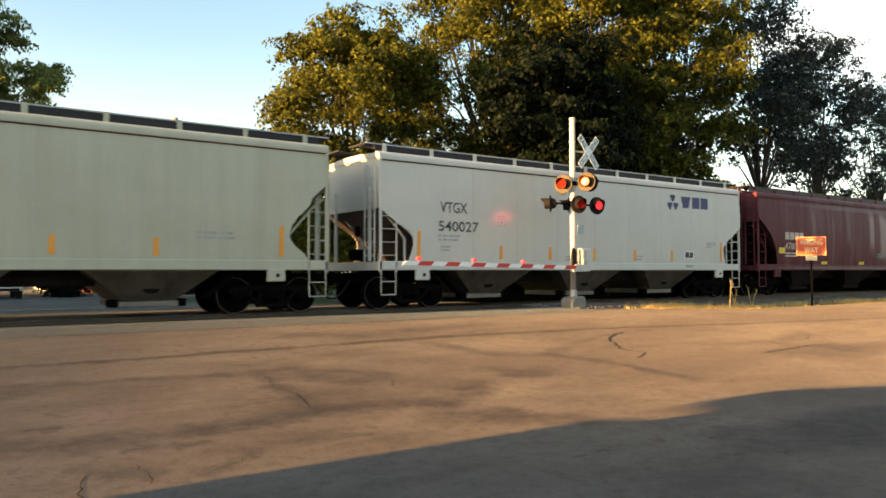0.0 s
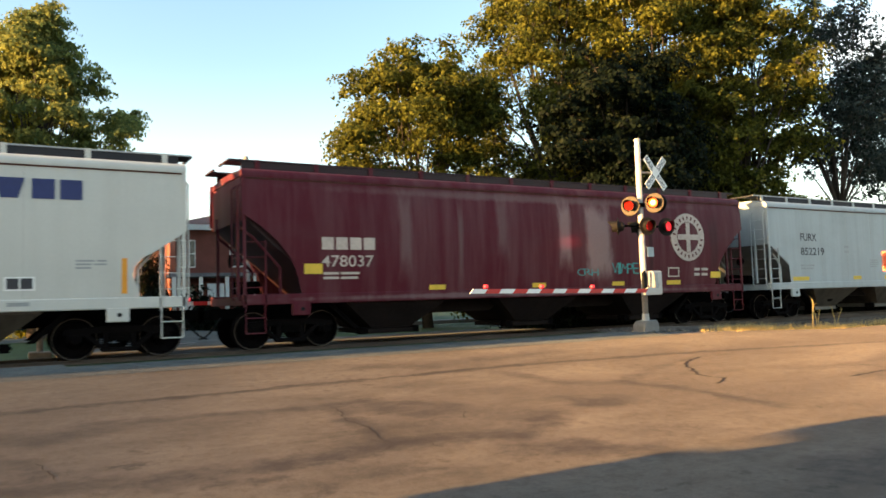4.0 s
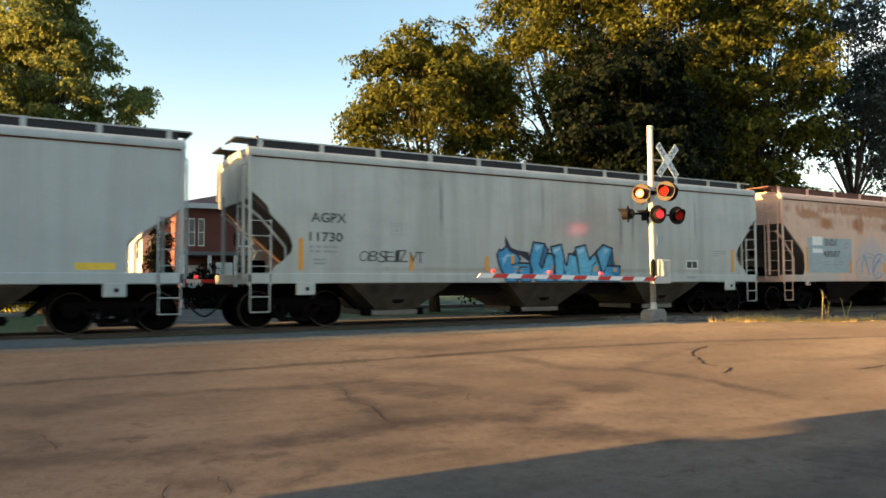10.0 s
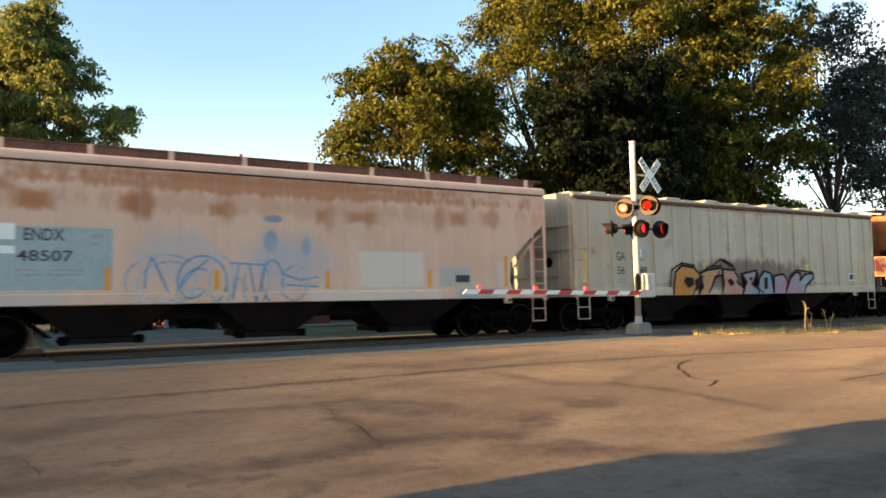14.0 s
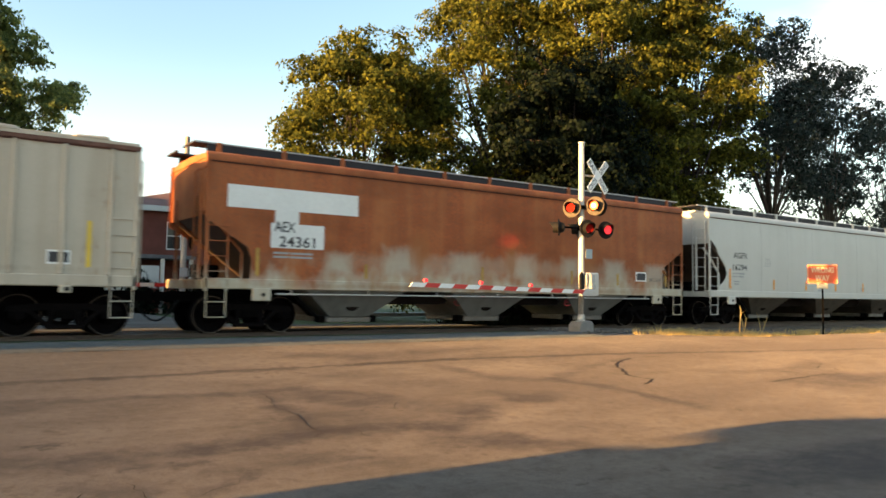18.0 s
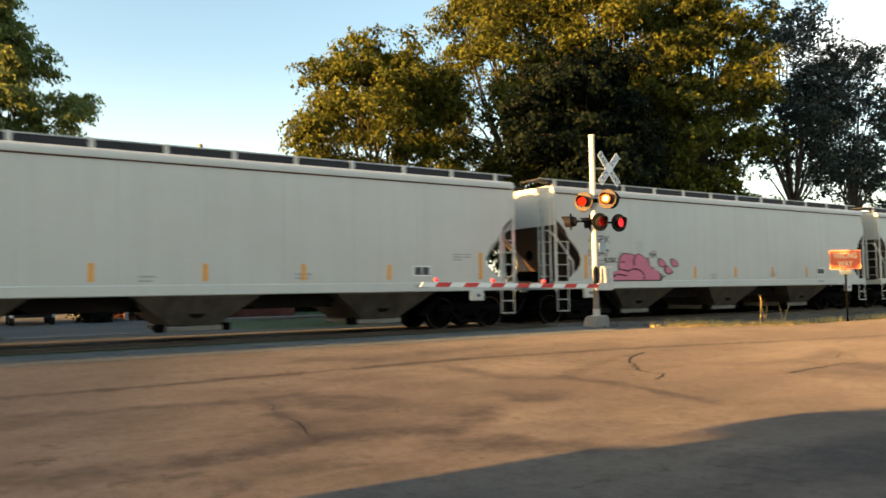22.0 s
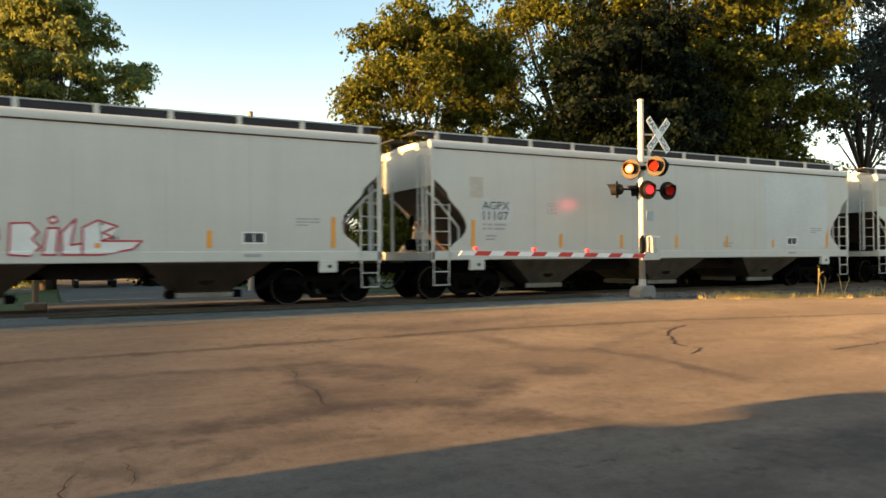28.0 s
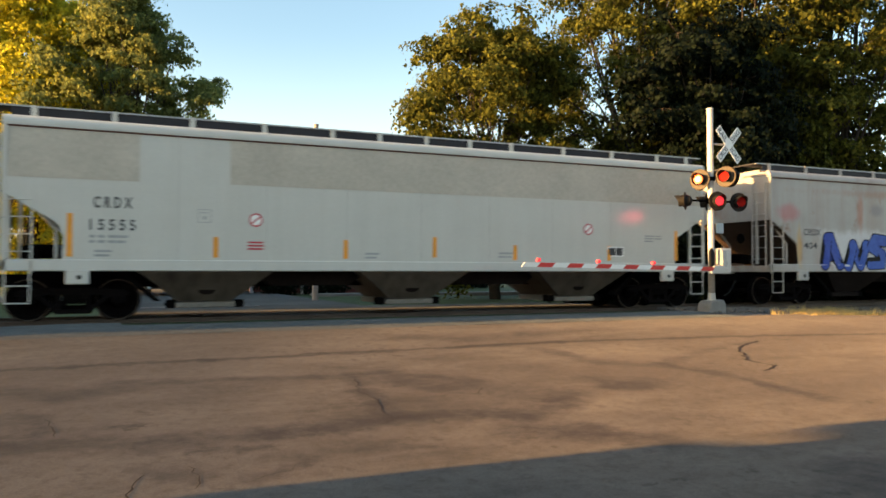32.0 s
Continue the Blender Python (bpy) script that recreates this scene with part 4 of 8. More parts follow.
def frame_mesh():
    """Cast side frame: an arched top member, sloping lower arms, pedestals, and open windows between."""
    bm = bmesh.new()
    top = [(-1.14, 0.08), (-1.06, 0.19), (-0.74, 0.21), (-0.50, 0.24), (0.50, 0.24), (0.74, 0.21), (1.06, 0.19), (1.14, 0.08), (0.95, 0.02), (0.72, 0.06), (0.48, 0.11), (-0.48, 0.11), (-0.72, 0.06), (-0.95, 0.02)]
    prism(bm, top, -0.08, 0.08)
    for s in (-1, 1):
        prism(bm, [(s * x, z) for x, z in ((0.62, 0.08), (0.76, 0.07), (0.40, -0.24), (0.30, -0.20))], -0.07, 0.07)
        prism(bm, [(s * x, z) for x, z in ((0.24, 0.11), (0.34, 0.11), (0.34, -0.26), (0.24, -0.26))], -0.075, 0.075)
        prism(bm, [(s * x, z) for x, z in ((0.74, 0.05), (0.80, 0.05), (0.80, -0.10), (0.74, -0.08))], -0.07, 0.07)
        prism(bm, [(s * x, z) for x, z in ((1.0, 0.05), (1.06, 0.05), (1.06, -0.10), (1.0, -0.08))], -0.07, 0.07)
    prism(bm, [(-0.42, -0.22), (0.42, -0.22), (0.36, -0.32), (-0.36, -0.32)], -0.09, 0.09)
    return mesh_of("side_frame", bm, M["cast"], bevel=0.012)


def springs_mesh():
    bm = bmesh.new()
    for x in (-0.20, 0.0, 0.20):
        for k in range(6):
            lathe_at(bm, x, -0.22 + k * 0.045)
    return mesh_of("spring", bm, M["dark"])


def lathe_at(bm, x, z):
    n = 10
    rings = [[bm.verts.new((x + r * math.cos(2 * math.pi * i / n), r * math.sin(2 * math.pi * i / n), z + h)) for i in range(n)] for r, h in ((0.07, 0), (0.085, 0.012), (0.07, 0.024))]
    for p, q in zip(rings, rings[1:]):
        for i in range(n):
            bm.faces.new((p[i], p[(i + 1) % n], q[(i + 1) % n], q[i]))


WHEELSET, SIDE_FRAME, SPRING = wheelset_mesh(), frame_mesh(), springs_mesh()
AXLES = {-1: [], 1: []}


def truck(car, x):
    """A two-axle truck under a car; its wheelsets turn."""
    t = part("truck", _bolster(), M["dark"], car, "near-black cast steel truck", at=pose(x, 0, 0.457))
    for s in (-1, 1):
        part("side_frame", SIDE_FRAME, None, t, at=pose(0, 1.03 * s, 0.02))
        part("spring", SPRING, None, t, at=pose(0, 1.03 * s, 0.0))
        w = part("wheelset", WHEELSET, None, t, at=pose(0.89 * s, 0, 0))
        AXLES[s].append(w)
    return t


def _bolster():
    bm = bmesh.new()
    box(bm, -0.22, 0.22, -1.1, 1.1, -0.06, 0.16)
    box(bm, -0.35, 0.35, -0.35, 0.35, 0.16, 0.30)
    for s in (-1, 1):
        box(bm, 0.44 * s - 0.05, 0.44 * s + 0.05, -0.8, 0.8, -0.12, 0.02)
        for k in (-1, 1):
            box(bm, 0.44 * s - 0.06, 0.44 * s + 0.06, 0.72 * k - 0.12, 0.72 * k + 0.12, -0.06, 0.14)
    return bm


def stripes(parent, style, items, material, w=0.11, name="reflector"):
    for x, z0, z1 in items:
        bm = bmesh.new()
        y = -1.6 - out(style, (z0 + z1) / 2)
        box(bm, x - w / 2, x + w / 2, y - 0.008, y - 0.001, z0, z1)
        part(name, bm, material, parent)


def bars(parent, style, x, z, rows, size, material, name="stencil_bar"):
    """Writing too small to read, as plain bars: rows of lengths."""
    bm = bmesh.new()
    for i, lens in enumerate(rows):
        at = x
        zz = z - i * size * 1.9
        y = -1.6 - out(style, zz)
        for n in lens:
            box(bm, at, at + n, y - 0.006, y - 0.0015, zz - size, zz)
            at += n + size
    part(name, bm, material, parent)


def plate(parent, style, x0, x1, z0, z1, material, name="repaint_patch", label="", proud=0.005):
    bm = bmesh.new()
    n = 8
    cols = []
    for i in range(n + 1):
        z = z0 + (z1 - z0) * i / n
        y = -1.6 - out(style, z)
        cols.append([bm.verts.new(p) for p in ((x0, y - proud, z), (x1, y - proud, z), (x1, y - 0.001, z), (x0, y - 0.001, z))])
    for a, b in zip(cols, cols[1:]):
        for k in range(4):
            bm.faces.new((a[k], a[(k + 1) % 4], b[(k + 1) % 4], b[k]))
    bm.faces.new(cols[0])
    bm.faces.new(cols[-1][::-1])
    part(name, bm, material, parent, label)


def words(parent, style, body, x0, x1, z0, z1, material, name="letter", proud=0.007, offset=0.0, lean=0.0):
    lettering(name, body, x0, x1, z0, z1, material, parent, None, lambda z: -1.6 - out(style, z) - proud, offset, lean)


def ladder(parent, x, flip, top, paint, y=-1.62):
    """Side ladder at a car's corner: stiles, rungs and the stirrup step below."""
    s = -1 if flip else 1
    bm = bmesh.new()
    box(bm, x - 0.035, x + 0.035, y - 0.02, y + 0.03, SILL_BOT - 0.05, top)
    part("stile", bm, paint, parent)
    bm = bmesh.new()
    box(bm, x + s * 0.50 - 0.016, x + s * 0.50 + 0.016, y - 0.02, y + 0.02, SILL_BOT - 0.05, 2.62)
    part("stile", bm, paint, parent)
    for k in range(4):
        z = 1.50 + k * 0.36
        bm = bmesh.new()
        rod(bm, (x, y - 0.02, z), (x + s * 0.50, y - 0.02, z), 0.011)
        part("rung", bm, paint, parent)
    bm = bmesh.new()
    for z in (0.78, 0.42):
        rod(bm, (x + s * 0.02, y, z), (x + s * 0.48, y, z), 0.014)
    rod(bm, (x + s * 0.02, y, 0.42), (x + s * 0.02, y, SILL_BOT), 0.014)
    rod(bm, (x + s * 0.48, y, 0.42), (x + s * 0.48, y, SILL_BOT), 0.014)
    part("stirrup_step", bm, paint, parent)


def end_gear(car, x, flip, style, paint):
    """Platform, end sheet, handrails, brake gear and coupler at one end."""
    s = -1 if flip else 1
    for y in (-1.02, 1.02):
        bm = bmesh.new()
        box(bm, *sorted((x + s * 0.02, x + s * 0.10)), y - 0.03, y + 0.03, SILL_TOP, 3.4)
        part("end_post", bm, paint, car)
    bm = bmesh.new()
    if style == "square":
        box(bm, *sorted((x + s * 0.03, x + s * 0.08)), -1.58, 1.58, SILL_TOP, EAVE)
        for z in (1.75, 2.55, 3.3):
            box(bm, *sorted((x - s * 0.06, x + s * 0.03)), -1.5, 1.5, z, z + 0.12)
    else:
        box(bm, *sorted((x + s * 0.06, x + s * 0.10)), -1.58, 1.58, ENDS[style], EAVE)
    part("end_sheet", bm, paint, car)
    bm = bmesh.new()
    box(bm, *sorted((x + s * 0.0, x + s * 0.16)), -1.6, 1.6, SILL_BOT, SILL_BOT + 0.20)
    box(bm, *sorted((x + s * 0.16, x + s * 1.5)), -1.45, -1.0, SILL_BOT + 0.10, SILL_BOT + 0.13)
    part("end_sill", bm, paint, car)
    if style != "square":
        for y in (-1.35, 1.1):
            bm = bmesh.new()
            pipe(bm, [(x + s * 0.02, y, 2.95), (x + s * 0.35, y, 2.70), (x + s * 1.0, y, 1.98), (x + s * 1.0, y, 1.34)], 0.036)
            part("slope_handrail", bm, paint, car)
    bm = bmesh.new()
    pipe(bm, [(x - s * 0.02, -1.50, 1.2), (x - s * 0.06, -1.50, 1.3), (x - s * 0.06, -1.50, 3.9), (x + s * 0.05, -1.50, 4.0)], 0.022)
    pipe(bm, [(x - s * 0.02, -0.95, 1.2), (x - s * 0.06, -0.95, 1.3), (x - s * 0.06, -0.95, 3.9), (x + s * 0.05, -0.95, 4.0)], 0.022)
    for k in range(7):
        rod(bm, (x - s * 0.06, -1.50, 1.5 + 0.36 * k), (x - s * 0.06, -0.95, 1.5 + 0.36 * k), 0.013)
    part("end_ladder", bm, paint, car)
    bm = bmesh.new()
    box(bm, *sorted((x - s * 0.42, x + s * 1.6)), -0.17, 0.17, 0.74, 1.02)
    box(bm, *sorted((x - s * 0.70, x - s * 0.42)), -0.13, 0.13, 0.76, 1.0)
    rod(bm, (x - s * 0.62, -0.05, 0.68), (x - s * 0.62, -0.05, 1.06), 0.07)
    part("coupler", bm, M["dark"], car, bevel=0.015)
    bm = bmesh.new()
    loop = [(x - s * (0.2 + 0.53 * k / 8), -0.35, 0.80 - 0.50 * math.sin(math.pi * min(1.0, k / 8 * 0.5 + 0.0))) for k in range(9)]
    pipe(bm, loop, 0.025, 6)
    part("air_hose", bm, M["black"], car)
    if not flip:
        bm = bmesh.new()
        lathe(bm, [(0, 0.02), (0.01, 0.17), (0.03, 0.17), (0.04, 0.02)], 20, "x")
        part("brake_wheel", bm, M["dark"], car, at=pose(x + 0.02, -0.35, 2.2))
        bm = bmesh.new()
        rod(bm, (x + 0.3, 0.5, 1.55), (x + 1.0, 0.5, 1.55), 0.17, 14)
        part("brake_cylinder", bm, M["dark"], car)
        bm = bmesh.new()
        box(bm, x + 0.25, x + 0.6, -0.5, -0.1, 1.34, 1.66)
        part("valve_box", bm, M["dark"], car)


def hopper_car(s0, length, style, paint, label, posts, bays=3, core=None, belly=None, flat=False, board=None, gates=None):
    car = thing("hopper_car", pose(s0, TRACK_Y, RAIL_Z), label, "freight car", "cars of the train")
    p = PAINT[paint]
    core = core or SHADE_GRIME
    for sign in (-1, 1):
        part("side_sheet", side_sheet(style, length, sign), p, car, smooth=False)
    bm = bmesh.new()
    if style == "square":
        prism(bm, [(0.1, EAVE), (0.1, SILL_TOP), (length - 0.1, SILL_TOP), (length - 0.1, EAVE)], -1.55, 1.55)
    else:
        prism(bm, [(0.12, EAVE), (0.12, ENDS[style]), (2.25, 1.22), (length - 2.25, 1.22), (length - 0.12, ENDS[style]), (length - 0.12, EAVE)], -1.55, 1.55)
    part("slope_sheet", bm, core, car, "sloping end sheets of the hopper, shade and grime in the colour")
    # side sill and its bolster pads
    for sign in (-1, 1):
        bm = bmesh.new()
        y0, y1 = sorted((sign * 1.50, sign * 1.64))
        box(bm, 0.0, length, y0, y1, SILL_BOT, SILL_TOP)
        part("side_sill", bm, p, car, bevel=0.02)
        for x in (1.20, length - 1.66):
            bm = bmesh.new()
            y0, y1 = sorted((sign * 1.56, sign * 1.655))
            small = style in ("square", "steep")
            box(bm, x + 0.12 * small, x + 0.46 - 0.10 * small, y0, y1, SILL_BOT - (0.14 if small else 0.28), SILL_BOT + 0.03)
            pad = part("bolster_pad", bm, p, car, bevel=0.02)
            bm = bmesh.new()
            rod(bm, (x + 0.26, sign * 1.65, SILL_BOT - (0.06 if small else 0.13)), (x + 0.26, sign * 1.668, SILL_BOT - (0.06 if small else 0.13)), 0.05, 12)
            part("socket", bm, M["black"], pad)
    # top chord, roof, hatches and running boards
    for sign in (-1, 1):
        bm = bmesh.new()
        if flat:
            box(bm, 0.0, length, *sorted((sign * 1.52, sign * 1.645)), EAVE - 0.07, EAVE + 0.02)
        else:
            along_x(bm, [(sign * y, EAVE + z) for y, z in ((1.50, -0.07), (1.645, -0.07), (1.648, -0.02), (1.64, 0.03), (1.615, 0.08), (1.575, 0.12), (1.50, 0.155))], 0.0, length)
        part("top_chord", bm, M["rust_board"] if flat else p, car, smooth=False)
        bm = bmesh.new()
        y0, y1 = sorted((sign * 1.60, sign * 1.625))
        box(bm, 0.05, length - 0.05, y0, y1, EAVE - 0.105, EAVE - 0.072)
        part("chord_seam", bm, M["seam"], car)
    bm = bmesh.new()
    ys = [-1.55 + 3.1 * i / 12 for i in range(13)]
    arc = [(y, EAVE + 0.10 + 0.09 * (1 - (y / 1.55) ** 2)) for y in ys]
    f = [bm.verts.new((0.03, y, z)) for y, z in arc] + [bm.verts.new((0.03, 1.55, EAVE)), bm.verts.new((0.03, -1.55, EAVE))]
    b = [bm.verts.new((length - 0.03, v.co.y, v.co.z)) for v in f]
    bm.faces.new(f)
    bm.faces.new(b[::-1])
    for i in range(len(f)):
        bm.faces.new((f[i], b[i], b[(i + 1) % len(f)], f[(i + 1) % len(f)]))
    part("roof", bm, p, car)
    bm = bmesh.new()
    box(bm, 0.8, length - 0.8, -0.33, 0.33, EAVE + 0.15, EAVE + 0.30)
    hatch = part("hatch_trough", bm, p, car, bevel=0.02)
    for i in range(8):
        bm = bmesh.new()
        x0 = 0.9 + i * (length - 1.8) / 8
        box(bm, x0, x0 + (length - 1.8) / 8 - 0.12, -0.36, 0.36, EAVE + 0.30, EAVE + 0.36)
        part("hatch_cover", bm, p, hatch, bevel=0.015)
    for sign in () if flat else (-1, 1):
        y0, y1 = sorted((sign * 0.62, sign * 1.22))
        bm = bmesh.new()
        box(bm, -0.22, length + 0.22, y0, y1, EAVE + 0.37, EAVE + 0.41)
        box(bm, 0.1, length - 0.1, *sorted((sign * 1.20, sign * 1.225)), EAVE + 0.20, EAVE + 0.37)
        for xe in (-0.22, length + 0.16):
            box(bm, xe, xe + 0.06, *sorted((sign * 0.30, sign * 0.62)), EAVE + 0.37, EAVE + 0.41)
        deck = part("running_board", bm, board or M["grate"], car, "rusty walkway grating" if board else "dark galvanised walkway grating")
        bm = bmesh.new()
        box(bm, -0.2, length + 0.2, *sorted((sign * 1.222, sign * 1.25)), EAVE + 0.385, EAVE + 0.42)
        part("edge_angle", bm, board or M["galv"], deck)
        for x in posts:
            bm = bmesh.new()
            box(bm, x - 0.06, x + 0.06, *sorted((sign * 1.226, sign * 1.26)), EAVE + 0.10, EAVE + 0.425)
            part("bracket", bm, p, deck)
    # weld seams between the side sheets
    if paint in ("cream", "white", "grey", "dull", "pink"):
        for k in range(1, 8):
            x = 1.5 + (length - 3.0) * k / 8
            plate(car, style, x - 0.006, x + 0.006, SILL_TOP + 0.02, EAVE - 0.12, M["weld"], "weld_seam", proud=0.003)
    # hopper bays: wide mouths under the sill that narrow to the outlet gates
    pitch = (length - 8.4) / (bays - 1)
    for i in range(bays):
        xm = length / 2 - 0.1 + (i - (bays - 1) / 2) * pitch
        bm = bmesh.new()
        rings = [[bm.verts.new(q) for q in ((xm - wx, -wy, z), (xm + wx, -wy, z), (xm + wx, wy, z), (xm - wx, wy, z))]
                 for wx, wy, z in ((1.50, 1.53, 1.12), (1.42, 1.52, 1.04), (0.62, 1.12, 0.44), (0.60, 1.10, 0.40))]
        for p4, q4 in zip(rings, rings[1:]):
            for k in range(4):
                bm.faces.new((p4[k], p4[(k + 1) % 4], q4[(k + 1) % 4], q4[k]))
        bm.faces.new(rings[0])
        bm.faces.new(rings[-1][::-1])
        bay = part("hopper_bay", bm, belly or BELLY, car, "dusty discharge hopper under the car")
        bm = bmesh.new()
        hole = [bm.verts.new((xm + 0.19 * math.cos(a), -1.245 + 0.07 * math.sin(a) * -0.667 - 0.012, 0.64 + 0.09 * math.sin(a))) for a in [k * 0.6283 for k in range(10)]]
        bm.faces.new(hole)
        part("vent_plate", bm, M["dark_belly"], bay)
        bm = bmesh.new()
        box(bm, xm - 0.66, xm + 0.66, -1.06, 1.06, 0.25, 0.385)
        part("outlet_gate", bm, gates or M["gate"], bay, "dull steel outlet gate", bevel=0.015)
        bm = bmesh.new()
        rod(bm, (xm - 0.9, -0.85, 0.33), (xm + 0.9, -0.85, 0.33), 0.035)
        box(bm, xm + 0.67, xm + 0.86, -1.02, -0.72, 0.24, 0.42)
        box(bm, xm - 0.86, xm - 0.67, -1.02, -0.72, 0.24, 0.42)
        part("gate_shaft", bm, M["dark"], bay)
    # ridge between the bays, and the raking struts over the trucks
    for i in range(bays - 1):
        xr = length / 2 - 0.1 + (i + 0.5 - (bays - 1) / 2) * pitch
        bm = bmesh.new()
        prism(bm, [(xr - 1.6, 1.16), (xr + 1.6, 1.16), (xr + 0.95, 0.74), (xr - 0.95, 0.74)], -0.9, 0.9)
        # Shade between the bays is put into this near-black colour.
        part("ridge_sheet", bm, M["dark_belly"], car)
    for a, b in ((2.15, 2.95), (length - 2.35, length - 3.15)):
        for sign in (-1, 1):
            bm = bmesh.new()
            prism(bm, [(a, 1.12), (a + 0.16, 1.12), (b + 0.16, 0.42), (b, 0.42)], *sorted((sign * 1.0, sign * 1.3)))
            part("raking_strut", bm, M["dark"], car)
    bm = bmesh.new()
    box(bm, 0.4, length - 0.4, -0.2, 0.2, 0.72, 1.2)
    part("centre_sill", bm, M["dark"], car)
    for x, flip in ((0.0, False), (length, True)):
        end_gear(car, x, flip, style, p)
        ladder(car, x + (-0.06 if flip else 0.06), flip, EAVE - 0.05 if style != "square" else 3.4, p)
    truck(car, 1.33)
    truck(car, length - 1.33)
    return car


CARS = []


def even(n, length, a=0.5):
    return [a + (length - 2 * a) * i / (n - 1) for i in range(n)]


GREY_TXT, INK = M["faint"], M["ink"]
M["patch_white"] = surface("fresh_white_paint", (0.70, 0.71, 0.69), 0.5, vary=0.05, coarse=0.6)
M["patch_grey"] = surface("old_grey_paint", (0.46, 0.42, 0.35), 0.6, vary=0.10, coarse=0.8)
M["patch_cool"] = surface("cool_grey_paint", (0.53, 0.55, 0.54), 0.55, vary=0.08, coarse=0.6)
M["patch_blue"] = surface("blue_grey_paint", (0.34, 0.40, 0.42), 0.6, vary=0.10)
M["cream"] = surface("faded_cream", (0.50, 0.42, 0.36), 0.65, vary=0.15)
M["pale_blue"] = surface("pale_blue_spray", (0.30, 0.55, 0.72), 0.5, vary=0.15)
M["deep_ink"] = surface("blue_black_spray", (0.018, 0.020, 0.045), 0.55, vary=0.2)
M["pink"] = surface("pink_spray_paint", (0.62, 0.16, 0.25), 0.5, vary=0.12)
M["angel"] = banded("blue_violet_spray_paint", ((0.03, 0.06, 0.34), (0.05, 0.12, 0.45), (0.035, 0.05, 0.28)), 2.0, 7.5)
M["blush"] = surface("pale_pink_spray", (0.55, 0.36, 0.36), 0.5, vary=0.15)
M["teal"] = surface("teal_spray_paint", (0.05, 0.30, 0.30), 0.5, vary=0.15)
M["spray_red"] = surface("red_spray_paint", (0.45, 0.04, 0.06), 0.5, vary=0.1)
M["yellow"] = surface("yellow_paint", (0.70, 0.48, 0.05), 0.5, vary=0.1)


def graffiti(parent, style, body, x0, x1, z0, z1, fill, line, seed=1, bold=0.05, outline=0.10, fat=1.0):
    """Sprayed letters, each with an outline under a lighter fill, fitted between x0 and x1; fat ones overlap."""
    rnd = random.Random(seed)
    wid = [0.5 if ch in "I1" else 1.0 for ch in body]
    step = (x1 - x0) / sum(wid)
    x = x0
    for i, (ch, w) in enumerate(zip(body, wid)):
        lo, hi, lean = z0 + rnd.uniform(0, 0.10) * (z1 - z0), z1 - rnd.uniform(0, 0.16) * (z1 - z0), rnd.uniform(-0.22, 0.28)
        a, b, g = x + 0.02 * step, x + w * step * 1.02 * fat, outline * step * 0.5
        if outline:
            words(parent, style, ch, a - g, b + g, lo - g, hi + g, line, "spray_outline", 0.004 + 0.0008 * i, bold + 0.06, lean)
        words(parent, style, ch, a, b, lo, hi, fill, "spray_fill", (0.0044 if outline else 0.008) + 0.0008 * i, bold, lean)
        x += w * step


STROKES = {
    "A": (((0.10, 0.0), (0.45, 1.0), (0.60, 1.0), (0.92, 0.0)), ((0.28, 0.36), (0.76, 0.36))),
    "B": (((0.12, 0.0), (0.15, 1.0), (0.70, 0.95), (0.78, 0.72), (0.30, 0.52)), ((0.30, 0.52), (0.88, 0.40), (0.85, 0.06), (0.12, 0.0))),
    "E": (((0.95, 0.92), (0.15, 0.95), (0.10, 0.05), (0.95, 0.0)), ((0.15, 0.50), (0.75, 0.52))),
    "G": (((0.92, 0.90), (0.25, 0.95), (0.08, 0.5), (0.25, 0.02), (0.88, 0.05), (0.90, 0.45), (0.55, 0.45)),),
    "I": (((0.5, 0.0), (0.45, 0.68)), ((0.45, 1.0), (0.50, 1.02))),
    "L": (((0.25, 1.0), (0.12, 0.05), (0.95, 0.04)),),
    "N": (((0.10, 0.0), (0.18, 1.0), (0.78, 0.05), (0.92, 1.0)),),
    "O": (((0.5, 0.0), (0.2, 0.08), (0.08, 0.35), (0.10, 0.70), (0.30, 0.96), (0.62, 1.0), (0.88, 0.80), (0.92, 0.40), (0.78, 0.08), (0.5, 0.0)),),
    "R": (((0.12, 0.0), (0.18, 0.95), (0.75, 0.98), (0.80, 0.58), (0.30, 0.48), (0.92, 0.0)),),
    "S": (((0.90, 0.95), (0.30, 1.0), (0.12, 0.70), (0.80, 0.40), (0.75, 0.05), (0.08, 0.02)),),
    "U": (((0.12, 1.0), (0.18, 0.15), (0.55, 0.0), (0.82, 0.2), (0.90, 0.98)),),
}


